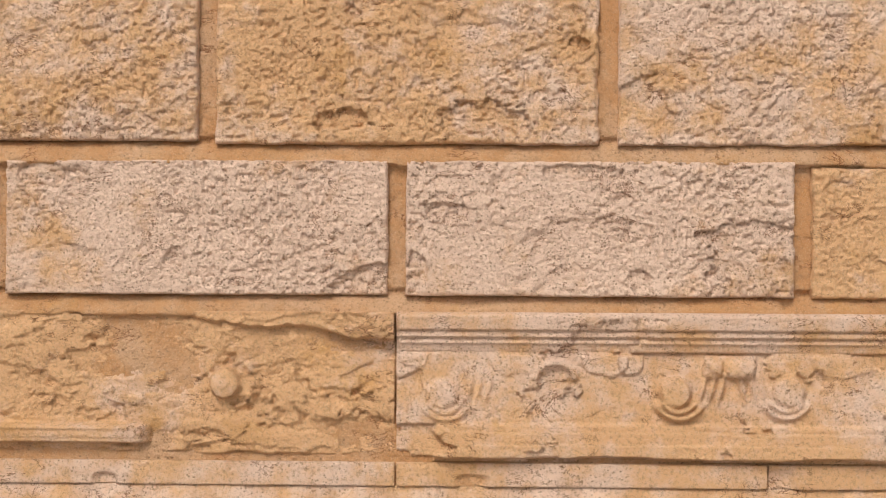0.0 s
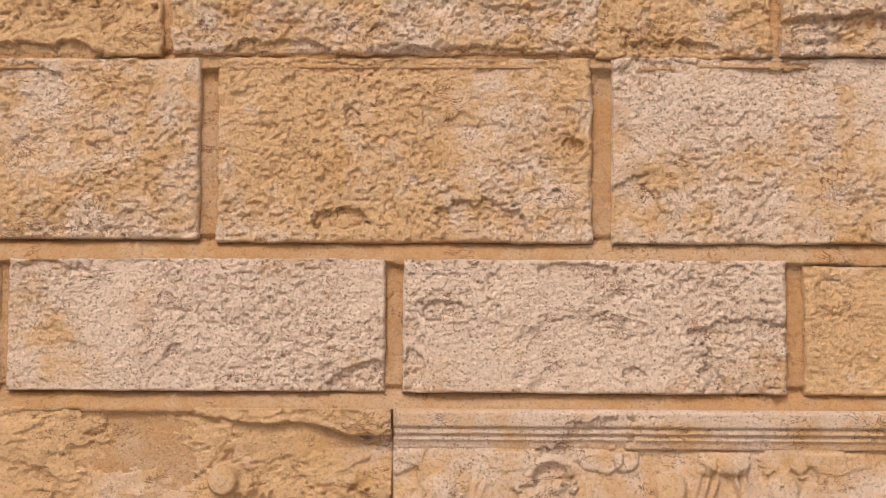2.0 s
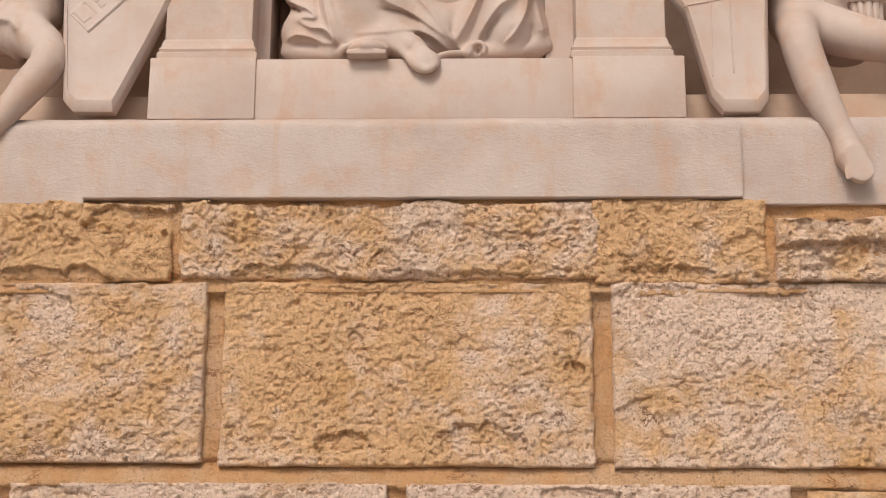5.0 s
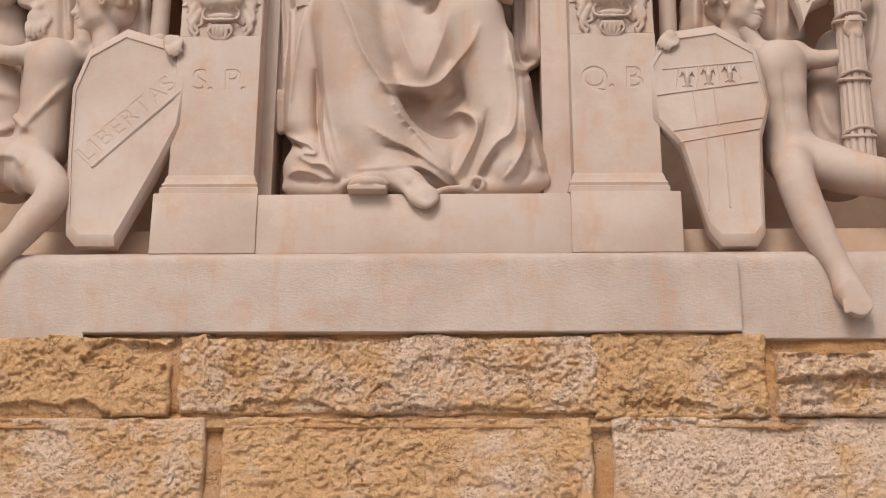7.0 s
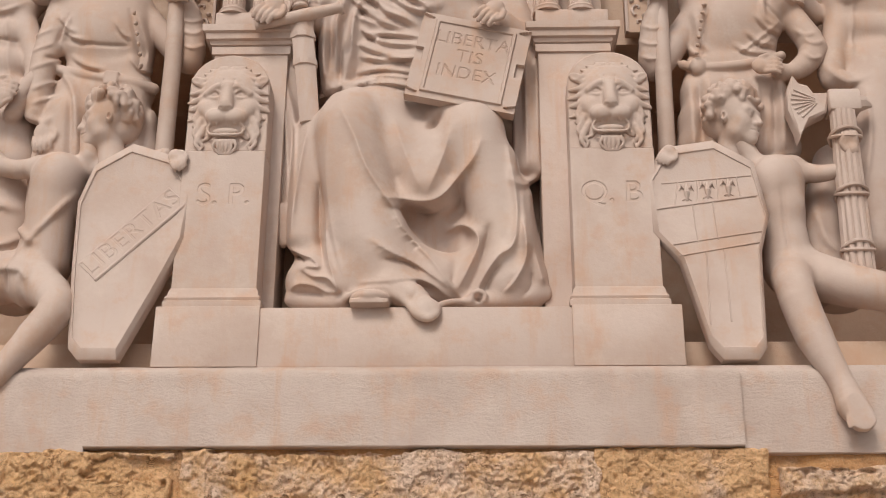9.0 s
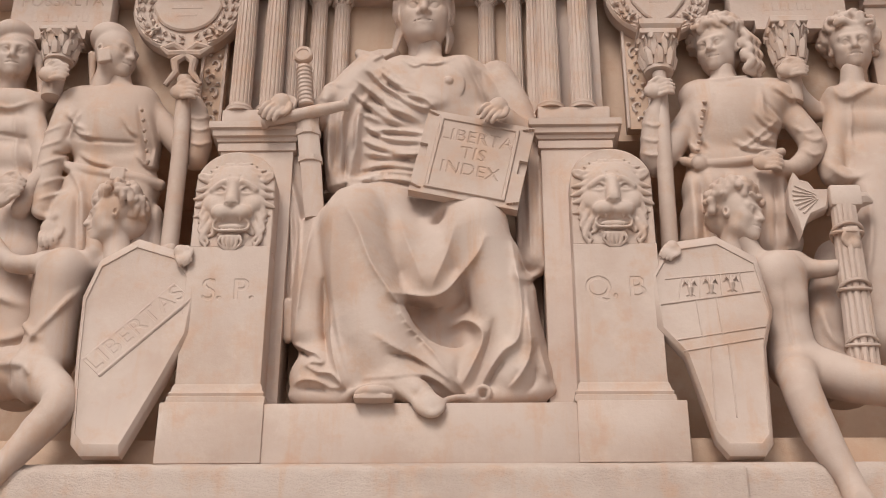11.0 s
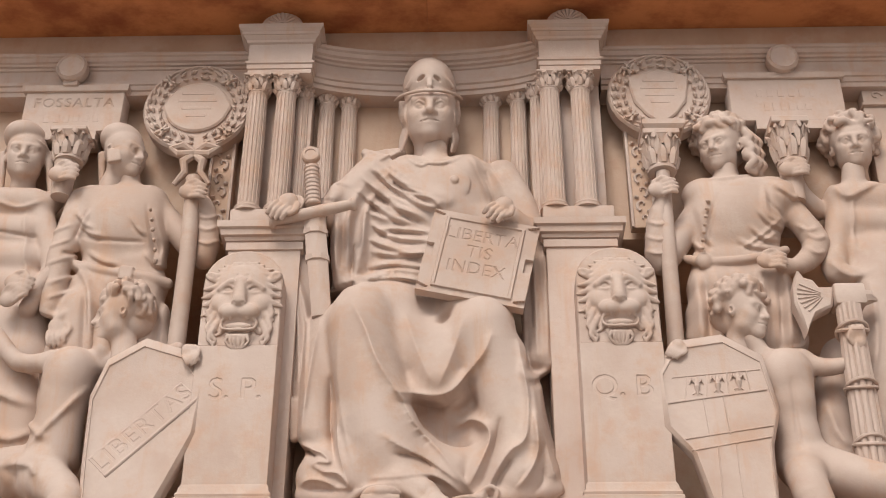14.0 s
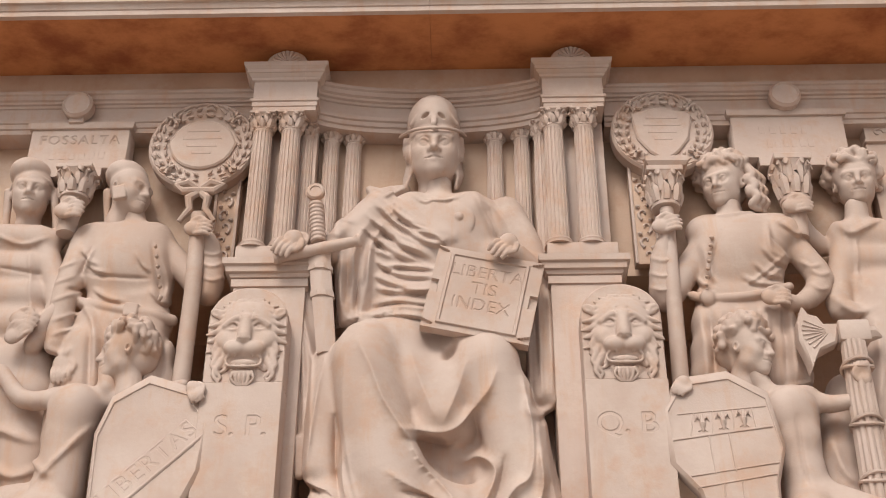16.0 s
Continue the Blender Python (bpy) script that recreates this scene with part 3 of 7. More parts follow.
def broken(X, Z):
    y = 0.014 - 0.050 * fbm(X * 2.4, Z * 5, 5, 81, 0.5) - 0.014 * fbm(X * 24, Z * 30, 4, 82, 0.6)
    warp = 0.8 * fbm(X * 9, Z * 16, 5, 85, 0.62)
    for k, lvl in enumerate((-0.25, -0.05, 0.15, 0.35)):
        y = y + 0.009 * np.clip((fbm(X * 1.7, Z * 4.2, 3, 87 + k) * 2.2 + warp - lvl) / 0.03, 0, 1)
    # stub of the top moulding that thins out towards its broken end
    lip = np.clip((X + 1.10) / 0.75, 0, 1) ** 0.7 * (0.5 + 0.5 * vnoise(X * 9, Z * 0, 84)) + 0.25 * fbm(X * 14, Z * 20, 4, 88)
    band = np.clip((Z - (1.300 - 0.10 * lip)) / 0.010, 0, 1) * np.clip((X + 1.09) / 0.03, 0, 1)
    y = y - band * (0.050 * lip + 0.016)
    # left-over lower fillet
    low = np.clip((Z - 0.80) / 0.012, 0, 1) * np.clip((0.885 - Z) / 0.012, 0, 1) * np.clip((-1.22 - X) / 0.04, 0, 1)
    y = y * (1 - low) + low * (-0.012 - 0.006 * np.floor((Z - 0.80) / 0.03))
    # the worn boss
    r = np.sqrt((X + 0.935) ** 2 + (Z - 1.04) ** 2)
    boss = np.clip((0.065 - r) / 0.012, 0, 1)
    y = y * (1 - boss) + boss * (-0.02 - 0.02 * np.sqrt(np.clip(1 - (r / 0.07) ** 2, 0, 1)))
    ring = np.exp(-((np.sqrt((X + 0.90) ** 2 + (Z - 1.035) ** 2) - 0.085) / 0.013) ** 2) * (X > -0.90)
    y = y - 0.018 * ring
    y = y + 0.05 * np.clip((0.775 + 0.03 * fbm(X * 6, Z, 3, 86) - Z) / 0.02, 0, 1)
    return y


part("broken_stone", sheet(-2.5, -0.284, 0.745, 1.316, 0.0062, broken, 0.09), stone[2], frieze, "frieze stone whose face has flaked off")


def scrolls(X, Z):
    y = 0.004 - 0.012 * fbm(X * 4, Z * 5, 4, 91) - 0.006 * fbm(X * 36, Z * 36, 3, 92)
    flake = np.clip((fbm(X * 2.2, Z * 3.4, 3, 93) * 2.2 + 0.8 * fbm(X * 10, Z * 13, 5, 94, 0.6) - 0.10) / 0.04, 0, 1)
    carve = np.zeros_like(X)
    for cx, cz, s in ((-0.10, 1.005, 1), (0.79, 1.015, 1), (1.22, 1.02, -1), (1.66, 1.0, 1)):
        dx, dz = (X - cx) * s, Z - cz
        r, a = np.hypot(dx, dz), np.arctan2(dz, dx)
        carve += 1.2 * np.clip((0.068 - r) / 0.02, 0, 1)
        for k, (rad, w) in enumerate(((0.088, 0.010), (0.118, 0.011))):
            arc = np.exp(-((r - rad * (1 + 0.10 * a)) / w) ** 2) * np.clip((1.2 - np.abs(a + 1.5)) / 0.3, 0, 1)
            carve += 1.1 * arc
        for k in range(3):
            tx, tz = cx + s * (0.10 + 0.035 * k), cz + 0.0
            bend = np.exp(-((X - tx - s * 0.25 * (Z - tz)) / 0.011) ** 2) * np.clip(1 - np.abs(Z - tz - 0.01) / 0.075, 0, 1)
            carve += 0.9 * bend
    for cx, w in ((0.18, 0.10), (0.52, 0.09), (0.62, 0.05), (1.0, 0.10), (1.42, 0.12), (1.78, 0.08), (-0.25, 0.09)):
        hump = np.clip(1 - ((X - cx) / w) ** 2, 0, 1) ** 0.5 * 0.06
        carve += 0.45 * np.clip((Z - (1.13 - hump + 0.03 * fbm(X * 16, Z * 16, 3, 96))) / 0.012, 0, 1) * np.clip((1.16 - Z) / 0.01, 0, 1) * (hump > 0.005)
    carve += 1.0 * np.exp(-((np.hypot(X - 0.33, (Z - 1.06) * 1.2) - 0.075) / 0.013) ** 2) * (Z > 1.06)
    for bx in (0.93, 1.02, 1.06):
        carve += np.clip(1 - np.hypot(X - bx, Z - 1.105) / 0.04, 0, 1) ** 0.5
    keep = np.clip((vnoise(X * 2.3, Z * 3, 95) - 0.12) / 0.2, 0, 1)
    y = y - 0.020 * np.minimum(carve, 1.6) * (0.75 + 0.25 * keep) + 0.016 * flake * (1 - np.clip(carve, 0, 1))
    low = np.clip((0.895 - Z) / 0.01, 0, 1)
    chip = np.clip((vnoise(X * 3.1, Z * 5, 97) + 0.25 * fbm(X * 14, Z * 20, 3, 99) - 0.52) / 0.05, 0, 1) * np.clip((0.40 - X) / 0.3, 0.25, 1)
    y = y - low * (1 - chip) * (0.014 + 0.012 * (Z < 0.86) + 0.010 * (Z < 0.815)) + low * chip * 0.02
    y = y + 0.06 * np.clip((0.765 + 0.03 * fbm(X * 5, Z, 3, 98) - Z) / 0.014, 0, 1)
    return y


part("scroll_panel", sheet(-0.276, 2.3, 0.745, 1.175, 0.0055, scrolls, 0.09), stone[0], frieze, "pale sandstone panel with worn scroll reliefs")


def top_mould(X, Z):
    prof = np.interp(Z, [1.165, 1.169, 1.196, 1.199, 1.220, 1.223, 1.248, 1.253, 1.306, 1.318],
                     [0.006, 0.000, -0.010, -0.020, -0.014, -0.032, -0.028, -0.046, -0.052, -0.030])
    chip = np.clip((vnoise(X * 7, Z * 9, 101) + 0.4 * fbm(X * 30, Z * 30, 3, 102) - 0.80) / 0.08, 0, 1)
    return prof + 0.018 * chip - 0.004 * fbm(X * 20, Z * 30, 4, 103) + 0.02 * np.clip((-0.262 - X) / 0.01, 0, 1)


part("top_moulding", sheet(-0.276, 2.3, 1.165, 1.318, 0.005, top_mould, 0.09), stone[0], frieze, "stepped moulding with chipped arrises")

lower = thing("lower_band", "plain sandstone band above a row of carved scallops", "moulding", kind="structure")
for a, b, s in ((-2.5, -0.283, 1), (-0.276, 1.14, 2), (1.149, 2.3, 3)):
    part("band_stone", sheet(a, b, 0.648, 0.738, 0.008, lambda X, Z: 0.018 - 0.010 * fbm(X * 5, Z * 8, 5, 110 + s) - 0.005 * fbm(X * 40, Z * 40, 3, 111) + 0.02 * np.clip((vnoise(X * 5, Z * 9, 112 + s) - 0.86) / 0.05, 0, 1), 0.09), stone[0], lower)
part("band_foot", sheet(-2.5, 2.3, 0.30, 0.646, 0.012, lambda X, Z: 0.030 - 0.012 * fbm(X * 5, Z * 6, 4, 120)
     - 0.028 * np.clip(1 - (np.hypot(((X + 5.0) % 0.235) - 0.1175, Z - 0.535) / 0.105) ** 4, 0, 1), 0.09), stone[0], lower, "row of carved scallops")

# ---- ledge that carries the relief ----
ledge = thing("ledge", "tooled pale limestone ledge slabs with chamfered upper edge", "ledge", kind="structure")


def ledge_slab(x0, x1, y, z0, seed):
    nx = int((x1 - x0) / 0.02)
    prof = [(0.20, z0), (y + 0.004, z0), (y, z0 + 0.004)]
    prof += [(y, z0 + 0.004 + (3.352 - z0) * k / 14) for k in range(1, 14)] + [(y + 0.002, 3.356), (y + 0.008, 3.366)]
    prof += [(y + 0.006 + (0.036 - y) * k / 3, 3.366 + 0.034 * k / 3) for k in (1, 2, 3)] + [(0.45, 3.402)]
    rings = []
    for i in range(nx + 1):
        x = x0 + (x1 - x0) * i / nx
        rings.append([(x, p[0] + (0.004 * (noise.noise((x * 9, p[1] * 9, seed)) + 0.5 * noise.noise((x * 30, p[1] * 30, seed))) if 0 < j < len(prof) - 1 else 0), p[1]) for j, p in enumerate(prof)])
    return part("ledge_slab", loft(rings), ledge_mat, ledge)


ledge_slab(-1.578, 1.108, -0.030, 3.040, 1.0)
ledge_slab(-3.2, -1.580, -0.004, 3.022, 2.0)
ledge_slab(1.110, 3.0, -0.004, 3.014, 3.0)

# ---- background of the relief ----
back = thing("relief_background", "smooth marble background wall of the relief with concave niche", "wall", kind="structure")
for a, b in ((-3.2, -0.90), (0.36, 3.0)):
    part("back_panel", box(a, b, 0.50, 1.4, 5.25, 6.56, 0.004), back_mat, back)
    part("lower_panel", box(a, b, 1.20, 1.4, 3.30, 5.30, 0.004), back_mat, back)
# unseen end caps, added to stop light leaking in from the sides
for a, b in ((-3.45, -3.2), (3.0, 3.25)):
    part("end_light_stop", box(a, b, 0.02, 1.4, 3.30, 6.56, 0.01), back_mat, back)
NX, NW = -0.27, 0.672


def niche_y(x, base, deep):
    q = min(1.0, abs(x - NX) / NW)
    return base + deep * math.sqrt(max(0.0, 1 - q * q))


xs = [NX - NW + 2 * NW * i / 40 for i in range(41)]
part("niche", loft([[(x, niche_y(x, 0.43, 0.08), 3.30), (x, niche_y(x, 0.43, 0.08), 6.56), (x, 1.4, 6.56), (x, 1.4, 3.30)] for x in xs]), back_mat, back)
ENT = [(0.05, 6.120), (0.0, 6.123), (0.0, 6.150), (-0.012, 6.154), (-0.012, 6.182), (-0.024, 6.187), (-0.028, 6.205), (-0.010, 6.210), (-0.004, 6.216),
       (-0.004, 6.290), (-0.016, 6.294), (-0.020, 6.306), (-0.036, 6.310), (-0.040, 6.322), (-0.056, 6.328), (-0.060, 6.352), (-0.074, 6.358), (-0.078, 6.374), (0.06, 6.380)]
part("niche_entablature", loft([[(x, niche_y(x, 0.24, 0.17) + o, z) for o, z in ENT] + [(x, 0.8, 6.378), (x, 0.8, 6.13)] for x in xs]), white, back, "curved moulded entablature")
for a, b in ((-3.2, -1.20), (0.68, 3.0)):
    part("side_entablature", moulding(a, b, [(0.37 + o * 0.8, z) for o, z in ENT], 0.6), white, back)

for a, b in ((-3.2, -1.21), (-1.208, 0.688), (0.69, 3.0)):
    part("plain_band", box(a, b, 0.355, 0.62, 6.372, 6.533, 0.003), back_mat, back)

# ---- cornice overhead ----
cornice = thing("cornice", "projecting stone cornice with stained orange-brown soffit", "cornice", kind="structure")
for a, b in ((-3.4, -0.2606), (-0.2594, 3.2)):
    part("soffit", box(a, b, -0.118, 0.9, 6.535, 6.60, 0.003), soffit_mat, cornice, "rust-stained soffit slab")
    part("fascia", moulding(a, b, [(-0.112, 6.528), (-0.128, 6.530), (-0.130, 6.560), (-0.137, 6.563), (-0.150, 6.590), (-0.165, 6.594), (-0.167, 6.70), (-0.22, 6.78), (-0.23, 6.86)], -0.10), white, cornice)
part("upper_wall", box(-6, 6, 0.15, 0.9, 6.60, 9.5, 0.01), stone[0], cornice)
part("upper_slab", box(-6, 6, -0.22, 0.9, 6.86, 6.95, 0.01), stone[0], cornice)

# ---- plinth and lion pedestals ----
plinth = thing("throne_plinth", "broad marble plinth block under the throne", "plinth")
part("plinth_block", box(-0.900, 0.440, 0.040, 0.44, 3.398, 3.668, 0.008), white, plinth)
for a, b in ((-1.347, -0.8965), (0.4365, 0.905)):
    part("plinth_block", box(a, b, 0.030, 0.44, 3.398, 3.672, 0.006), white, plinth)
rear = thing("rear_step", "low marble step at the back of the relief", "step", kind="structure")
part("step_stone", box(-3.18, 2.98, 0.20, 1.25, 3.398, 3.56, 0.006), back_mat, rear)


def pedestal(x0, x1, words, wx, label):
    t = thing("lion_pedestal", label, "pedestal", "lion pedestals")
    cx = (x0 + x1) / 2
    body = part("shaft", box(x0, x1, 0.064, 0.44, 3.76, 4.435, 0.005), white, t)
    mask = letters(words, 0.150, wx, 4.213, 0, 0.98)
    part("inscription", sheet(x0, x1, 3.762, 4.434, 0.0034, lambda X, Z: 0.0605 + 0.008 * mask(X, Z) + 0.0015 * fbm(X * 8, Z * 8, 3, 5), 0.07), white, body, "face with incised capitals")
    part("base_moulding", collar(x0, x1, 0.060, 0.44, [(0.027, 3.668), (0.027, 3.696), (0.018, 3.702), (0.022, 3.714), (0.012, 3.728), (0.008, 3.750), (0.0, 3.765)]), white, t)
    top = [(x0, 4.437), (x1, 4.437), (x1, 4.78)] + [(cx + (x1 - cx) * math.cos(a), 4.78 + 0.17 * math.sin(a)) for a in [math.pi * i / 16 for i in range(1, 16)]] + [(x0, 4.78)]
    part("round_top", slab(top, 0.075, 0.44, 0.006), white, t, "round-headed slab behind the lion mask")
    return t


ped_l = pedestal(-1.294, -0.923, "S. P.", -1.098, "marble pedestal with open-mouthed lion mask and letters S. P.")
ped_r = pedestal(0.456, 0.833, "Q. B", 0.634, "marble pedestal with open-mouthed lion mask and letters Q. B")

# ---- piers with paired fluted columns ----


def capital(cx, cy, r, z0, z1, parent, label):
    """A bell with two rings of leaves, corner volutes and an abacus."""
    h = z1 - z0
    b = turned(cx, cy, [(r * 1.0, z0), (r * 1.12, z0 + 0.02 * h), (r * 1.12, z0 + 0.10 * h), (r * 0.98, z0 + 0.14 * h), (r * 1.0, z0 + 0.45 * h), (r * 1.15, z0 + 0.7 * h), (r * 1.45, z0 + 0.86 * h)], 16)
    leaves = []
    for ring, (n, zb, zt, out) in enumerate(((8, 0.12, 0.52, 1.32), (8, 0.35, 0.80, 1.6))):
        for i in range(n):
            a = 2 * math.pi * (i + 0.5 * ring) / n
            c, s = math.cos(a), math.sin(a)
            p = [(cx + r * f * c, cy + r * f * s, z0 + h * q) for f, q in ((0.95, zb), (1.08, zb + 0.2), (1.2, zt - 0.06), (out, zt), (out + 0.05, zt - 0.09))]
            leaves.append(("leaf", tube(p, [r * 0.30, r * 0.40, r * 0.36, r * 0.26, r * 0.08], 6)))
    for sx in (-1, 1):
        for sy in (-1, 1):
            p = [(cx + sx * r * f, cy + sy * r * f, z0 + h * q) for f, q in ((0.75, 0.5), (0.95, 0.75), (1.15, 0.84), (1.2, 0.74))]
            leaves.append(("volute", tube(p, [r * 0.1, r * 0.16, r * 0.16, r * 0.10], 6)))
    w = r * 1.42
    box(cx - w, cx + w, cy - w, cy + w, z0 + 0.86 * h, z1, 0.004, 1, b)
    cap = part("capital", b, white, parent, label)
    for name, bm in leaves:
        part(name, bm, white, cap)
    return cap


def column(parent, cx, cy, r, z0, z1, flutes=16):
    cap = r * 1.9
    prof = [(r * 1.35, z0), (r * 1.35, z0 + 0.012), (r * 1.25, z0 + 0.016), (r * 1.3, z0 + 0.024), (r * 1.2, z0 + 0.034), (r * 1.0, z0 + 0.042), (r * 1.0, z0 + 0.05),
            (r, z0 + 0.055, 1), (r * 0.985, (z0 + z1) / 2, 1), (r * 0.91, z1 - cap - 0.02, 1), (r * 0.91, z1 - cap - 0.012), (r * 0.95, z1 - cap - 0.008), (r * 0.95, z1 - cap)]
    col = part("column", turned(cx, cy, prof, 24, flutes, r * 0.13), white, parent, "fluted marble column")
    capital(cx, cy, r * 0.9, z1 - cap, z1, parent, "acanthus leaf capital")


def pier(x0, x1, cols, label):
    t = thing("pier", label, "pier", "piers beside the niche")
    part("pier_body", box(x0 + 0.012, x1 - 0.012, 0.215, 0.46, 3.6, 5.06, 0.004), white, t)
    part("pier_moulding", collar(x0, x1, 0.205, 0.46, [(-0.012, 5.03), (0.0, 5.034), (0.0, 5.075), (-0.006, 5.079), (0.006, 5.083), (0.012, 5.10), (0.026, 5.106), (0.030, 5.135), (0.044, 5.142), (0.046, 5.176), (0.014, 5.190)]), white, t)
    part("pier_dado", box(x0 + 0.004, x1 - 0.004, 0.205, 0.46, 5.186, 5.272, 0.005), white, t)
    for cx in cols[:2]:
        column(t, cx, 0.262, 0.056, 5.272, 6.128)
    column(t, cols[2], 0.355, 0.045, 5.272, 6.128, 14)
    part("pilaster", box(x0 + 0.02, x1 - 0.02, 0.34, 0.46, 5.272, 6.128, 0.004), white, t)
    part("entablature", collar(x0 + 0.02, x1 - 0.02, 0.20, 0.5, [(-0.005, 6.128), (0.0, 6.130), (0.0, 6.155), (0.006, 6.158), (0.006, 6.185), (0.014, 6.190), (0.016, 6.204), (0.002, 6.208),
         (0.002, 6.325), (0.014, 6.331), (0.018, 6.345), (0.022, 6.347), (0.034, 6.365), (0.040, 6.367), (0.040, 6.385), (0.056, 6.400), (0.060, 6.424), (0.0, 6.434)]), white, t)
    cx = (x0 + x1) / 2
    shell = [(cx + 0.115 * math.cos(math.pi * i / 14), 6.430 + 0.100 * math.sin(math.pi * i / 14)) for i in range(15)]
    sh = part("shell", slab(shell, 0.168, 0.40, 0.010), white, t, "half-round scallop shell crest")
    for i in range(9):
        a = math.pi * (i + 0.5) / 9
        part("rib", tube([(cx + q * math.cos(a), 0.167, 6.436 + q * math.sin(a)) for q in (0.015, 0.05, 0.076)], [0.005, 0.010, 0.015], 6), white, sh)
    return t


pier(-1.238, -0.858, (-1.160, -1.009, -0.934), "marble pier with paired fluted columns and shell crest")
pier(0.322, 0.682, (0.391, 0.552, 0.332), "marble pier with paired fluted columns and shell crest, beside the tablet")
niche_cols = thing("niche_columns", "slender fluted columns standing inside the concave niche", "columns")
for cx, cy in ((-0.810, 0.43), (-0.691, 0.455), (0.082, 0.455), (0.229, 0.43)):
    column(niche_cols, cx, cy, 0.047, 4.9, 6.165, 14)

# ---- street and the rest of the surroundings ----
ground = part("ground", sheet(-60, 60, -60, 60, 4.0, lambda X, Z: (X, Z, 0 * X)), ground_mat)
tagged(ground, "worn grey stone street paving", "ground", kind="structure")


# ---- the carved figures ----
def seated_figure():
    c = Clay((-1.17, -0.10, 3.54), (0.54, 0.60, 5.99), 0.0058)
    c.ball((-0.215, 0.380, 5.358), (0.239, 0.150, 0.329), 0, k=0.030)
    c.rod((-0.531, 0.400, 5.507), (0.093, 0.400, 5.499), 0.092, 0.087, k=0.050)
    c.ball((-0.354, 0.360, 5.555), (0.136, 0.100, 0.126), 20, k=0.030)
    c.ball((-0.061, 0.360, 5.552), (0.141, 0.100, 0.126), -20, k=0.030)
    c.ball((-0.213, 0.370, 5.033), (0.286, 0.160, 0.180), 0, k=0.030)
    c.rod((-0.217, 0.370, 5.613), (-0.218, 0.360, 5.732), 0.065, 0.065, k=0.030)
    c.rod((-0.515, 0.410, 5.433), (0.083, 0.410, 5.426), 0.109, 0.109, k=0.050)
    c.rod((-0.475, 0.400, 5.271), (0.075, 0.400, 5.265), 0.114, 0.114, k=0.050)
    c.rod((-0.459, 0.400, 5.103), (0.053, 0.400, 5.097), 0.120, 0.120, k=0.050)
    c.rod((-0.444, 0.390, 4.965), (0.034, 0.390, 4.961), 0.109, 0.109, k=0.050)
    c.rod((-0.462, 0.360, 4.699), (-0.081, 0.360, 4.680), 0.170, 0.160, k=0.060)
    c.rod((-0.484, 0.370, 4.491), (0.027, 0.370, 4.487), 0.170, 0.170, k=0.060)
    c.rod((-0.510, 0.430, 4.282), (0.079, 0.430, 4.278), 0.170, 0.170, k=0.060)
    c.rod((-0.501, 0.390, 4.062), (0.129, 0.390, 4.058), 0.170, 0.170, k=0.060)
    c.rod((-0.486, 0.270, 3.873), (0.176, 0.280, 3.873), 0.150, 0.150, k=0.060)
    c.rod((-0.668, 0.280, 3.933), (-0.483, 0.240, 3.861), 0.130, 0.140, k=0.060)
    c.rod((-0.683, 0.230, 3.803), (0.250, 0.250, 3.820), 0.105, 0.100, k=0.050)
    c.rod((-0.492, 0.360, 4.823), (0.001, 0.360, 4.772), 0.140, 0.130, k=0.050)
    c.rod((0.132, 0.330, 4.377), (0.241, 0.310, 3.912), 0.110, 0.120, k=0.050)
    limb(c, [(-0.551, 0.180, 4.582), (-0.506, 0.175, 4.307), (-0.444, 0.175, 4.025), (-0.353, 0.200, 3.830)], [0.165, 0.16, 0.158, 0.15], k=0.060)
    limb(c, [(0.022, 0.190, 4.558), (0.093, 0.195, 4.312), (0.139, 0.205, 4.062), (0.162, 0.230, 3.867)], [0.148, 0.125, 0.115, 0.12], k=0.060)
    c.rod((-0.381, 0.330, 4.837), (-0.544, 0.220, 4.669), 0.130, 0.150, k=0.060)
    c.rod((-0.108, 0.330, 4.803), (0.014, 0.220, 4.634), 0.120, 0.135, k=0.060)
    limb(c, [(-0.372, 0.220, 4.713), (-0.308, 0.190, 4.487), (-0.218, 0.160, 4.298)], [0.085, 0.085, 0.06], k=0.070)
    limb(c, [(-0.065, 0.220, 4.680), (-0.117, 0.190, 4.486), (-0.193, 0.160, 4.297)], [0.085, 0.085, 0.06], k=0.070)
    c.ball((-0.215, 0.220, 4.473), (0.14, 0.1, 0.17), 0, k=0.060)
    c.ball((-0.202, 0.220, 4.263), (0.15, 0.1, 0.09), 0, k=0.050)
    c.path([(-0.717, 0.270, 4.637), (-0.738, 0.260, 4.409), (-0.735, 0.250, 4.074)], 0.095, 0.090, k=0.050)
    c.ball((-0.696, 0.240, 3.856), (0.13, 0.115, 0.115), 0, k=0.040)
    c.ball((-0.161, 0.130, 4.631), (0.026, 0.07, 0.05), -25, k=0.030, cut=True)
    c.path([(-0.257, 0.200, 4.152), (-0.211, 0.210, 4.095), (-0.159, 0.220, 4.032), (-0.109, 0.230, 4.003)], 0.070, 0.055, k=0.050, cut=True)
    c.ball((-0.128, 0.180, 4.081), (0.09, 0.11, 0.065), 15, k=0.050, cut=True)
    c.path([(-0.038, 0.110, 3.995), (-0.056, 0.110, 3.887), (-0.076, 0.120, 3.811)], 0.028, 0.020, k=0.040, cut=True)
    c.fold([(-0.576, 0.030, 4.624), (-0.514, 0.020, 4.493), (-0.453, 0.020, 4.330), (-0.356, 0.050, 4.184), (-0.271, 0.090, 4.036), (-0.156, 0.120, 3.913), (-0.039, 0.080, 3.721)], 0.034, 0.042, sharp=True)
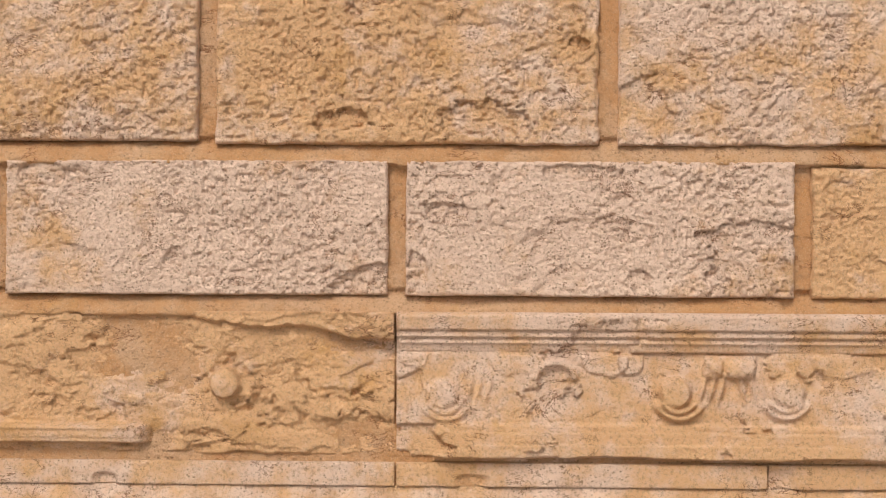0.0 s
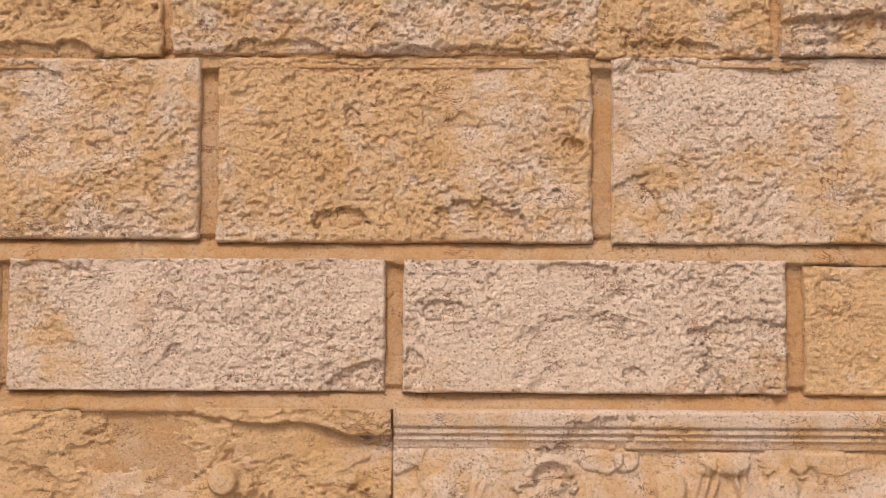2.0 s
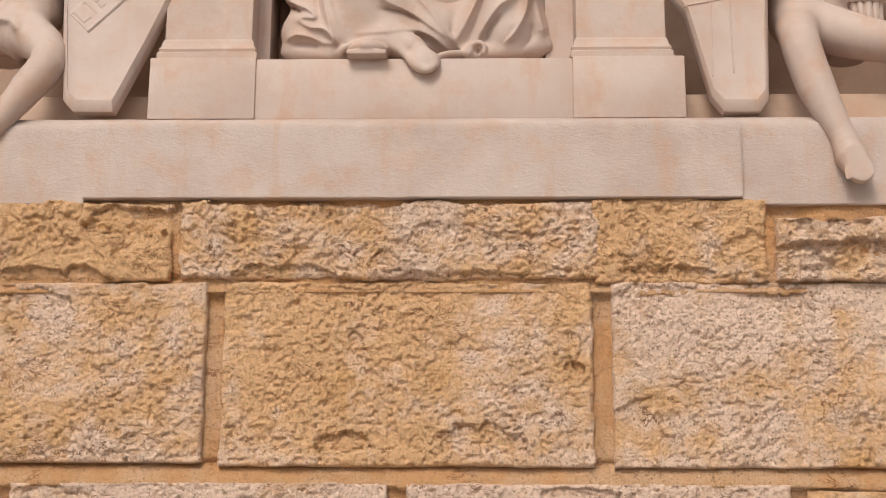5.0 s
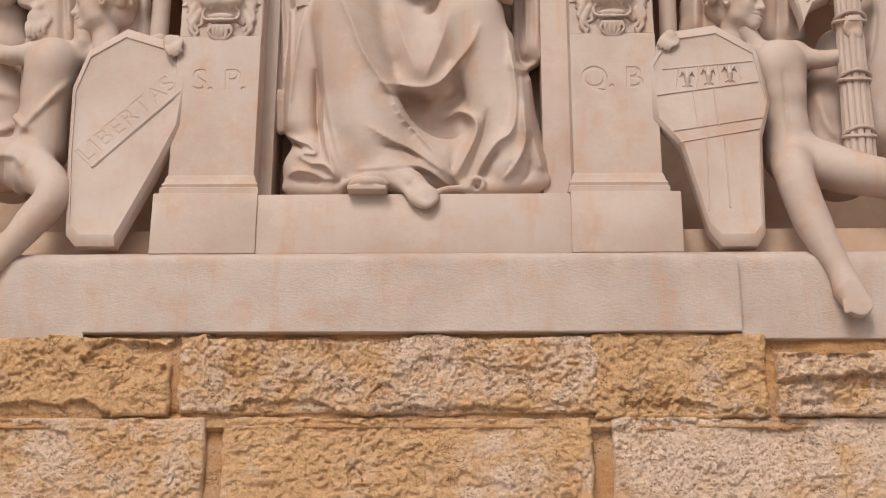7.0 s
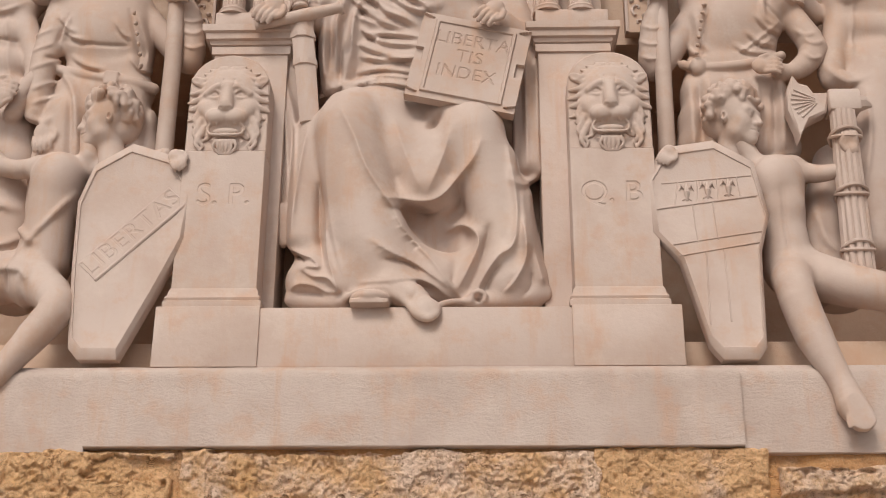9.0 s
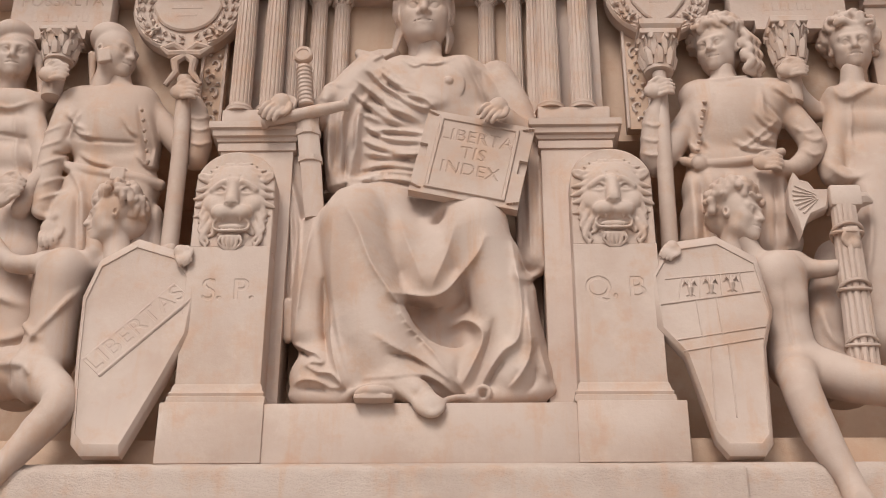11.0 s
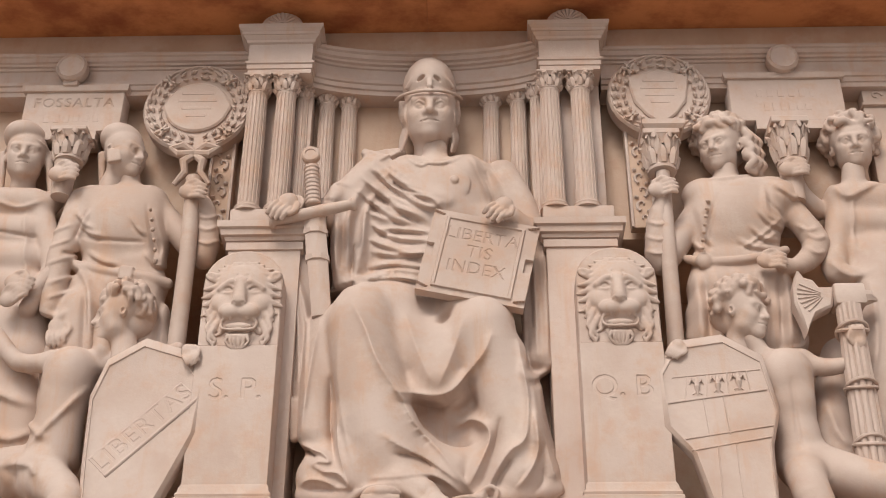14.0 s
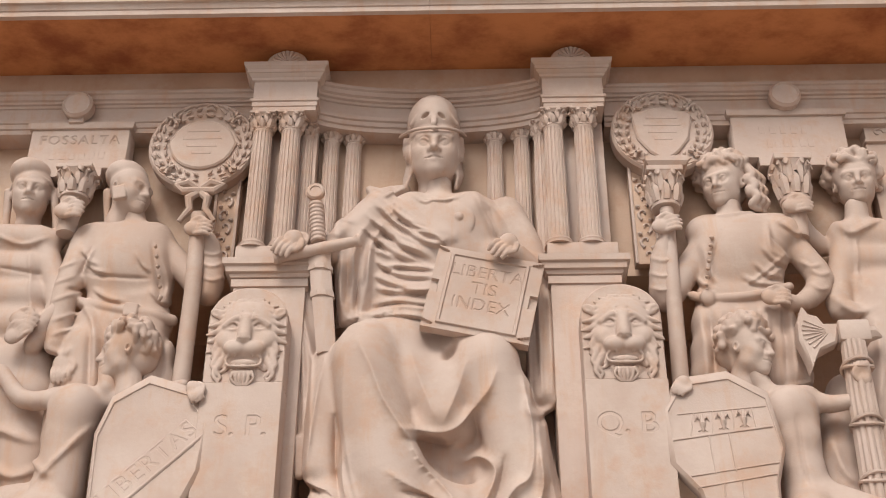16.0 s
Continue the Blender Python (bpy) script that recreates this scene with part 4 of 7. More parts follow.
    c.fold([(-0.642, 0.040, 4.571), (-0.644, 0.050, 4.276), (-0.596, 0.060, 3.977), (-0.537, 0.080, 3.784)], 0.040, 0.016, sharp=True)
    c.fold([(-0.367, 0.130, 4.242), (-0.284, 0.110, 4.212), (-0.197, 0.100, 4.195), (-0.122, 0.120, 4.235), (-0.056, 0.130, 4.322), (0.016, 0.100, 4.409), (0.053, 0.080, 4.485)], 0.026, 0.040, sharp=True)
    c.fold([(-0.339, 0.140, 4.623), (-0.288, 0.120, 4.451), (-0.224, 0.110, 4.273)], 0.030, 0.020, sharp=True)
    c.fold([(-0.077, 0.130, 4.595), (-0.123, 0.120, 4.421), (-0.183, 0.110, 4.259)], 0.030, 0.020, sharp=True)
    c.fold([(-0.357, 0.140, 4.198), (-0.267, 0.140, 4.153), (-0.178, 0.140, 4.141), (-0.089, 0.140, 4.197)], 0.020, -0.022, sharp=True)
    c.fold([(-0.102, 0.170, 4.065), (-0.039, 0.160, 4.102), (0.024, 0.150, 4.072), (0.039, 0.130, 3.997), (-0.006, 0.110, 3.873), (-0.046, 0.100, 3.781)], 0.026, 0.042, sharp=True)
    c.fold([(0.087, 0.090, 4.067), (0.069, 0.090, 3.958), (0.036, 0.100, 3.855), (-0.007, 0.100, 3.749)], 0.020, -0.036, sharp=True)
    c.fold([(0.192, 0.100, 4.350), (0.214, 0.110, 4.158), (0.194, 0.110, 3.999), (0.128, 0.100, 3.935), (0.073, 0.100, 3.850), (0.028, 0.100, 3.749)], 0.028, 0.046, sharp=True)
    c.fold([(0.135, 0.120, 3.900), (0.092, 0.120, 3.831), (0.062, 0.110, 3.753)], 0.018, -0.034, sharp=True)
    c.fold([(0.240, 0.160, 4.125), (0.249, 0.150, 3.955), (0.191, 0.130, 3.821), (0.116, 0.120, 3.736)], 0.026, 0.040, sharp=True)
    c.fold([(0.202, 0.140, 3.865), (0.161, 0.130, 3.792), (0.121, 0.120, 3.738)], 0.015, -0.026, sharp=True)
    c.fold([(0.274, 0.190, 4.083), (0.304, 0.170, 3.923), (0.333, 0.160, 3.798)], 0.026, 0.034, sharp=True)
    c.fold([(0.273, 0.160, 3.878), (0.271, 0.150, 3.799), (0.232, 0.140, 3.745)], 0.014, -0.024, sharp=True)
    c.fold([(0.177, 0.130, 4.496), (0.193, 0.120, 4.360), (0.224, 0.150, 4.205)], 0.026, 0.026, sharp=True)
    c.fold([(-0.420, 0.030, 3.976), (-0.310, 0.070, 3.925), (-0.199, 0.100, 3.870), (-0.100, 0.110, 3.794)], 0.026, 0.034, sharp=True)
    c.fold([(-0.371, 0.060, 3.900), (-0.285, 0.080, 3.897), (-0.199, 0.100, 3.851)], 0.016, -0.030, sharp=True)
    c.fold([(-0.468, 0.080, 3.797), (-0.346, 0.090, 3.821), (-0.237, 0.110, 3.834), (-0.155, 0.110, 3.796), (-0.088, 0.100, 3.724)], 0.022, 0.036, sharp=True)
    c.fold([(-0.346, 0.090, 3.792), (-0.248, 0.100, 3.796), (-0.174, 0.100, 3.764)], 0.014, -0.026, sharp=True)
    c.fold([(-0.517, 0.090, 3.762), (-0.370, 0.080, 3.781), (-0.259, 0.080, 3.764), (-0.161, 0.080, 3.716)], 0.018, 0.028, sharp=True)
    c.fold([(-0.643, 0.100, 4.118), (-0.630, 0.100, 3.967), (-0.590, 0.100, 3.832), (-0.546, 0.090, 3.735)], 0.026, 0.040, sharp=True)
    c.fold([(-0.688, 0.140, 4.292), (-0.677, 0.140, 4.039), (-0.642, 0.140, 3.902)], 0.018, -0.034, sharp=True)
    c.fold([(-0.751, 0.200, 4.630), (-0.780, 0.190, 4.374), (-0.810, 0.190, 4.034)], 0.026, 0.030, sharp=True)
    c.fold([(-0.817, 0.180, 3.997), (-0.751, 0.150, 3.962), (-0.698, 0.140, 3.941), (-0.664, 0.140, 3.903), (-0.714, 0.140, 3.903), (-0.736, 0.140, 3.887)], 0.013, 0.030, sharp=True)
    c.fold([(-0.782, 0.160, 3.944), (-0.729, 0.150, 3.926)], 0.012, -0.030, sharp=True)
    c.fold([(-0.736, 0.140, 3.887), (-0.683, 0.130, 3.853), (-0.622, 0.120, 3.840), (-0.585, 0.110, 3.799), (-0.579, 0.110, 3.767), (-0.623, 0.110, 3.767)], 0.014, 0.034, sharp=True)
    c.fold([(-0.790, 0.160, 3.798), (-0.748, 0.140, 3.820), (-0.680, 0.120, 3.801), (-0.618, 0.110, 3.759)], 0.013, 0.030, sharp=True)
    c.fold([(-0.760, 0.140, 3.764), (-0.693, 0.120, 3.756), (-0.642, 0.110, 3.741)], 0.014, -0.034, sharp=True)
    c.path([(-0.791, 0.220, 3.768), (-0.699, 0.180, 3.742), (-0.559, 0.150, 3.729)], 0.030, 0.030, k=0.040)
    c.path([(0.010, 0.150, 3.732), (0.146, 0.170, 3.741), (0.333, 0.210, 3.788)], 0.032, 0.030, k=0.040)
    c.path([(0.003, 0.120, 3.726), (0.013, 0.115, 3.755), (0.042, 0.110, 3.766), (0.067, 0.115, 3.752), (0.064, 0.120, 3.725)], 0.011, 0.011, k=0.016)
    c.ball((0.040, 0.100, 3.733), (0.016, 0.05, 0.014), 0, k=0.010, cut=True)
    limb(c, [(-0.345, 0.090, 3.768), (-0.246, 0.070, 3.723), (-0.181, 0.045, 3.664)], [0.065, 0.062, 0.038], k=0.040)
    c.path([(-0.558, 0.120, 3.723), (-0.512, 0.090, 3.743), (-0.446, 0.060, 3.747), (-0.352, 0.045, 3.738), (-0.282, 0.028, 3.692), (-0.232, 0.012, 3.634), (-0.179, 0.004, 3.600), (-0.141, 0.012, 3.626), (-0.130, 0.050, 3.676), (-0.075, 0.100, 3.713), (-0.014, 0.130, 3.724)], 0.013, 0.013, k=0.026)
    c.ball((-0.190, 0.022, 3.648), (0.058, 0.03, 0.05), 0, k=0.030)
    c.ball((-0.428, 0.065, 3.704), (0.09, 0.095, 0.042), 0, k=0.006)
    c.brick((-0.427, 0.060, 3.676), (0.084, 0.080, 0.012), 0, 0.006, k=0.004)
    c.path([(-0.358, 0.340, 5.662), (-0.293, 0.290, 5.598), (-0.243, 0.275, 5.576), (-0.167, 0.275, 5.579), (-0.081, 0.320, 5.645)], 0.012, 0.012, k=0.004)
    c.path([(-0.242, 0.265, 5.551), (-0.229, 0.255, 5.406), (-0.205, 0.250, 5.300)], 0.010, 0.008, k=0.006)
    c.fold([(-0.559, 0.300, 5.249), (-0.413, 0.280, 5.145), (-0.239, 0.280, 5.120)], 0.015, 0.018)
    c.fold([(-0.541, 0.300, 5.215), (-0.413, 0.280, 5.115), (-0.261, 0.280, 5.094)], 0.011, -0.012)
    c.fold([(-0.567, 0.300, 5.159), (-0.440, 0.280, 5.089), (-0.257, 0.280, 5.029)], 0.017, 0.018)
    c.fold([(-0.549, 0.300, 5.126), (-0.439, 0.280, 5.060), (-0.279, 0.280, 5.003)], 0.011, -0.012)
    c.fold([(-0.525, 0.300, 5.070), (-0.383, 0.280, 5.043), (-0.216, 0.280, 5.054)], 0.013, 0.018)
    c.fold([(-0.507, 0.300, 5.037), (-0.382, 0.280, 5.014), (-0.238, 0.280, 5.029)], 0.011, -0.012)
    c.fold([(-0.550, 0.300, 4.985), (-0.410, 0.280, 4.992), (-0.229, 0.280, 4.958)], 0.017, 0.018)
    c.fold([(-0.532, 0.300, 4.953), (-0.409, 0.280, 4.963), (-0.251, 0.280, 4.932)], 0.011, -0.012)
    c.fold([(-0.570, 0.300, 4.921), (-0.408, 0.280, 4.921), (-0.247, 0.280, 4.888)], 0.017, 0.018)
    c.fold([(-0.552, 0.300, 4.889), (-0.407, 0.280, 4.892), (-0.269, 0.280, 4.862)], 0.011, -0.012)
    c.fold([(-0.501, 0.300, 5.202), (-0.386, 0.280, 5.194), (-0.217, 0.280, 5.166)], 0.013, 0.018)
    c.fold([(-0.483, 0.300, 5.168), (-0.385, 0.280, 5.165), (-0.239, 0.280, 5.140)], 0.011, -0.012)
    c.fold([(-0.507, 0.300, 4.953), (-0.367, 0.280, 4.953), (-0.237, 0.280, 4.926)], 0.011, 0.018)
    c.fold([(-0.490, 0.300, 4.921), (-0.367, 0.280, 4.924), (-0.259, 0.280, 4.900)], 0.011, -0.012)
    c.fold([(-0.565, 0.300, 5.605), (-0.418, 0.235, 5.470), (-0.273, 0.215, 5.380), (-0.146, 0.230, 5.341)], 0.030, 0.032)
    c.fold([(-0.603, 0.300, 5.517), (-0.444, 0.235, 5.368), (-0.272, 0.220, 5.288), (-0.146, 0.240, 5.320)], 0.026, 0.027)
    c.fold([(-0.552, 0.330, 5.693), (-0.421, 0.260, 5.540), (-0.289, 0.240, 5.438)], 0.020, 0.021)
    c.fold([(-0.537, 0.270, 5.538), (-0.386, 0.200, 5.391), (-0.215, 0.200, 5.322)], 0.011, -0.014)
    c.fold([(-0.654, 0.310, 5.472), (-0.501, 0.250, 5.327), (-0.272, 0.235, 5.248)], 0.020, 0.021)
    c.fold([(-0.679, 0.330, 5.461), (-0.559, 0.280, 5.297), (-0.385, 0.250, 5.215)], 0.017, 0.018)
    c.fold([(-0.028, 0.330, 5.655), (0.026, 0.300, 5.509), (0.073, 0.290, 5.364)], 0.022, 0.023)
    c.fold([(0.042, 0.340, 5.625), (0.127, 0.320, 5.470), (0.167, 0.310, 5.342)], 0.020, 0.021)
    c.fold([(0.106, 0.360, 5.603), (0.190, 0.350, 5.437), (0.216, 0.340, 5.327)], 0.022, 0.023)
    c.fold([(0.006, 0.280, 5.559), (0.062, 0.260, 5.406), (0.089, 0.260, 5.310)], 0.010, -0.012)
    c.fold([(0.076, 0.300, 5.579), (0.143, 0.290, 5.446), (0.175, 0.280, 5.329)], 0.010, -0.012)
    c.path([(-0.579, 0.360, 5.715), (-0.478, 0.300, 5.628), (-0.349, 0.270, 5.500), (-0.241, 0.260, 5.409), (-0.132, 0.270, 5.360)], 0.024, 0.016, k=0.014)
    c.fold([(-0.593, 0.330, 5.688), (-0.450, 0.270, 5.457), (-0.347, 0.250, 5.383), (-0.232, 0.240, 5.344), (-0.160, 0.220, 5.249)], 0.022, 0.030, sharp=True)
    c.fold([(-0.572, 0.330, 5.710), (-0.428, 0.270, 5.488), (-0.333, 0.250, 5.417), (-0.218, 0.240, 5.374)], 0.018, -0.022, sharp=True)
    limb(c, [(-0.613, 0.400, 5.568), (-0.507, 0.400, 5.685), (-0.404, 0.410, 5.741)], [0.071, 0.060, 0.033], k=0.030)
    c.fold([(-0.573, 0.330, 5.590), (-0.472, 0.330, 5.660), (-0.401, 0.350, 5.720)], 0.013, 0.016)
    limb(c, [(-0.531, 0.370, 5.582), (-0.650, 0.350, 5.429), (-0.673, 0.330, 5.195), (-0.673, 0.340, 4.907)], [0.103, 0.087, 0.071, 0.038], k=0.030)
    limb(c, [(0.129, 0.380, 5.563), (0.226, 0.360, 5.340), (0.276, 0.340, 5.125)], [0.092, 0.087, 0.076], k=0.030)
    limb(c, [(-0.567, 0.360, 5.349), (-0.569, 0.340, 5.134), (-0.582, 0.350, 4.976)], [0.065, 0.049, 0.033], k=0.020)
    c.fold([(-0.567, 0.300, 5.482), (-0.639, 0.280, 5.298), (-0.651, 0.270, 5.059), (-0.656, 0.280, 4.888)], 0.015, 0.020)
    c.fold([(-0.614, 0.300, 5.344), (-0.621, 0.280, 5.131), (-0.624, 0.280, 4.920)], 0.013, -0.020)
    c.fold([(-0.501, 0.280, 5.450), (-0.559, 0.280, 5.297), (-0.568, 0.280, 5.065)], 0.015, 0.018)
    c.fold([(-0.682, 0.280, 5.383), (-0.707, 0.270, 5.192), (-0.698, 0.280, 4.969)], 0.015, 0.020)
    c.fold([(-0.670, 0.280, 5.231), (-0.676, 0.280, 4.968)], 0.011, -0.015)
    c.fold([(-0.540, 0.300, 5.569), (-0.375, 0.270, 5.397), (-0.217, 0.270, 5.303)], 0.015, 0.018)
    c.fold([(-0.528, 0.300, 5.534), (-0.375, 0.270, 5.363), (-0.240, 0.270, 5.277)], 0.011, -0.014)
    c.fold([(-0.591, 0.300, 5.517), (-0.421, 0.270, 5.338), (-0.259, 0.270, 5.237)], 0.015, 0.018)
    c.fold([(-0.578, 0.300, 5.482), (-0.421, 0.270, 5.304), (-0.281, 0.270, 5.210)], 0.011, -0.014)
    c.fold([(-0.638, 0.300, 5.465), (-0.480, 0.270, 5.301), (-0.330, 0.270, 5.214)], 0.015, 0.018)
    c.fold([(-0.626, 0.300, 5.430), (-0.479, 0.270, 5.268), (-0.352, 0.270, 5.188)], 0.011, -0.014)
    c.fold([(-0.488, 0.300, 5.579), (-0.336, 0.270, 5.421), (-0.189, 0.270, 5.340)], 0.015, 0.018)
    c.fold([(-0.476, 0.300, 5.544), (-0.335, 0.270, 5.386), (-0.212, 0.270, 5.314)], 0.011, -0.014)
    c.fold([(-0.363, 0.330, 5.659), (-0.292, 0.280, 5.577), (-0.249, 0.270, 5.583), (-0.176, 0.270, 5.582), (-0.087, 0.310, 5.638)], 0.011, 0.011)
    c.ball((-0.249, 0.290, 5.583), (0.027, 0.020, 0.030), 0, k=0.005)
    c.ball((-0.132, 0.272, 5.453), (0.100, 0.024, 0.115), 0, k=0.004)
    c.ball((-0.115, 0.250, 5.463), (0.024, 0.018, 0.026), 0, k=0.003)
    c.path([(-0.379, 0.290, 5.607), (-0.292, 0.270, 5.584), (-0.205, 0.270, 5.569), (-0.089, 0.290, 5.563), (-0.045, 0.330, 5.644)], 0.008, 0.008, k=0.003)
    limb(c, [(-0.575, 0.380, 5.536), (-0.727, 0.300, 5.312), (-0.906, 0.220, 5.262)], [0.092, 0.087, 0.046], k=0.030)
    c.fold([(-0.687, 0.300, 5.441), (-0.739, 0.240, 5.273), (-0.748, 0.240, 5.173)], 0.022, 0.023)
    c.fold([(-0.606, 0.290, 5.406), (-0.631, 0.250, 5.178), (-0.602, 0.270, 4.962), (-0.655, 0.280, 4.866)], 0.030, 0.032)
    c.fold([(-0.682, 0.250, 5.245), (-0.702, 0.250, 5.048), (-0.682, 0.270, 4.883)], 0.026, 0.027)
    c.fold([(-0.562, 0.290, 5.354), (-0.575, 0.270, 5.124), (-0.583, 0.290, 4.990)], 0.020, 0.021)
    c.fold([(-0.652, 0.220, 5.193), (-0.656, 0.230, 5.003), (-0.653, 0.250, 4.887)], 0.011, -0.014)
    c.fold([(-0.721, 0.270, 5.446), (-0.742, 0.240, 5.341)], 0.026, 0.027)
    c.fold([(-0.772, 0.290, 5.436), (-0.709, 0.280, 5.470), (-0.646, 0.290, 5.455)], 0.015, 0.016)
    palm(c, (-0.933, 0.190, 5.300), 0.105, 20)
    palm(c, (-0.935, 0.120, 5.251), 0.125, -30, 1.0)
    c.path([(-1.004, 0.320, 5.226), (-0.952, 0.300, 4.983), (-0.879, 0.290, 4.817), (-0.850, 0.290, 4.600), (-0.842, 0.290, 4.361), (-0.842, 0.300, 4.164)], 0.054, 0.041, k=0.020)
    c.path([(-0.946, 0.330, 5.232), (-0.872, 0.310, 4.988), (-0.807, 0.330, 4.776), (-0.787, 0.350, 4.509), (-0.793, 0.350, 4.214)], 0.060, 0.054, k=0.030)
    c.fold([(-1.009, 0.280, 5.201), (-0.956, 0.260, 4.960), (-0.884, 0.250, 4.795), (-0.848, 0.250, 4.460), (-0.848, 0.260, 4.175)], 0.013, 0.016)
    c.fold([(-0.956, 0.280, 5.167), (-0.876, 0.270, 4.901), (-0.818, 0.270, 4.650), (-0.797, 0.280, 4.240)], 0.013, 0.014)
    c.path([(-0.857, 0.260, 4.232), (-0.848, 0.270, 4.067)], 0.035, 0.024, k=0.012)
    c.fold([(-0.910, 0.240, 4.884), (-0.870, 0.240, 4.574), (-0.855, 0.250, 4.227)], 0.010, -0.012)
    limb(c, [(0.128, 0.380, 5.475), (0.285, 0.340, 5.158), (0.177, 0.240, 5.229)], [0.092, 0.082, 0.049], k=0.030)
    limb(c, [(0.264, 0.340, 5.192), (0.294, 0.330, 4.828), (0.297, 0.320, 4.485)], [0.071, 0.082, 0.071], k=0.030)
    c.fold([(0.219, 0.260, 5.077), (0.215, 0.240, 4.748), (0.213, 0.260, 4.427)], 0.017, 0.018)
    c.fold([(0.274, 0.250, 5.070), (0.269, 0.230, 4.742), (0.265, 0.250, 4.421)], 0.017, 0.018)
    c.fold([(0.331, 0.270, 5.082), (0.324, 0.250, 4.752), (0.319, 0.270, 4.431)], 0.017, 0.018)
    c.fold([(0.192, 0.270, 4.402), (0.250, 0.250, 4.357), (0.317, 0.260, 4.385), (0.354, 0.290, 4.482)], 0.020, 0.021)
    c.fold([(0.280, 0.310, 4.392), (0.273, 0.320, 4.251), (0.258, 0.330, 4.085)], 0.035, 0.037)
    c.fold([(0.238, 0.280, 4.348), (0.248, 0.300, 4.128)], 0.015, 0.016)
    c.fold([(0.254, 0.220, 4.988), (0.256, 0.210, 4.700), (0.260, 0.230, 4.441)], 0.010, -0.012)
    palm(c, (0.126, 0.065, 5.184), 0.115, -38, 1.1)
    h = Clay((-0.46, 0.10, 5.48), (0.01, 0.56, 6.54), 0.0050)
    head(h, (-0.242, 0.340, 5.950), 0.395, 0, 'none', 1, 0.50, 12)
    h.ball((-0.249, 0.340, 6.117), (0.143, 0.172, 0.168), 0, k=0.010)
    h.path([(-0.431, 0.340, 6.043), (-0.390, 0.260, 6.015), (-0.315, 0.190, 5.986), (-0.242, 0.165, 5.972), (-0.172, 0.190, 5.987), (-0.107, 0.260, 6.018), (-0.078, 0.340, 6.049)], 0.009, 0.009, k=0.010)
    h.path([(-0.366, 0.250, 6.056), (-0.317, 0.215, 6.096), (-0.245, 0.215, 6.141), (-0.166, 0.215, 6.098), (-0.122, 0.250, 6.060)], 0.011, 0.011, k=0.014)
    h.rod((-0.245, 0.210, 6.137), (-0.242, 0.165, 6.002), 0.010, 0.016, k=0.014)
    h.ball((-0.289, 0.185, 6.072), (0.024, 0.030, 0.012), 30, k=0.005, cut=True)
    h.ball((-0.202, 0.185, 6.070), (0.024, 0.030, 0.012), -30, k=0.005, cut=True)
    h.path([(-0.361, 0.290, 5.985), (-0.375, 0.300, 5.910), (-0.357, 0.320, 5.846), (-0.372, 0.340, 5.787), (-0.393, 0.360, 5.728)], 0.013, 0.009, k=0.008)
    h.path([(-0.135, 0.290, 5.988), (-0.117, 0.300, 5.909), (-0.133, 0.320, 5.843), (-0.121, 0.340, 5.783), (-0.131, 0.360, 5.717)], 0.013, 0.009, k=0.008)
    h.path([(-0.371, 0.312, 6.002), (-0.383, 0.322, 5.926), (-0.365, 0.342, 5.863), (-0.380, 0.362, 5.803), (-0.397, 0.382, 5.744)], 0.013, 0.009, k=0.008)
    h.path([(-0.126, 0.312, 6.005), (-0.111, 0.322, 5.926), (-0.127, 0.342, 5.859), (-0.116, 0.362, 5.799), (-0.128, 0.382, 5.733)], 0.013, 0.009, k=0.008)
    h.path([(-0.382, 0.334, 6.019), (-0.390, 0.344, 5.943), (-0.372, 0.364, 5.879), (-0.387, 0.384, 5.819), (-0.402, 0.404, 5.760)], 0.013, 0.009, k=0.008)
    h.path([(-0.117, 0.334, 6.022), (-0.106, 0.344, 5.942), (-0.121, 0.364, 5.875), (-0.110, 0.384, 5.815), (-0.125, 0.404, 5.748)], 0.013, 0.009, k=0.008)
    h.path([(-0.392, 0.356, 6.036), (-0.398, 0.366, 5.960), (-0.379, 0.386, 5.895), (-0.394, 0.406, 5.835), (-0.406, 0.426, 5.776)], 0.013, 0.009, k=0.008)
    h.path([(-0.109, 0.356, 6.039), (-0.100, 0.366, 5.959), (-0.116, 0.386, 5.891), (-0.104, 0.406, 5.831), (-0.123, 0.426, 5.764)], 0.013, 0.009, k=0.008)
    h.path([(-0.403, 0.378, 6.053), (-0.405, 0.388, 5.976), (-0.387, 0.408, 5.912), (-0.402, 0.428, 5.851), (-0.411, 0.448, 5.791)], 0.013, 0.009, k=0.008)
    h.path([(-0.100, 0.378, 6.055), (-0.094, 0.388, 5.975), (-0.110, 0.408, 5.907), (-0.098, 0.428, 5.847), (-0.120, 0.448, 5.780)], 0.013, 0.009, k=0.008)
    h.ball((-0.232, 0.360, 6.329), (0.016, 0.030, 0.018), 0, k=0.010)
    ob = part('seated_statue', cast(c, h), white)
    return tagged(ob, 'seated marble figure in helmet and long draped robe on the plinth', 'statue')


seated_figure()


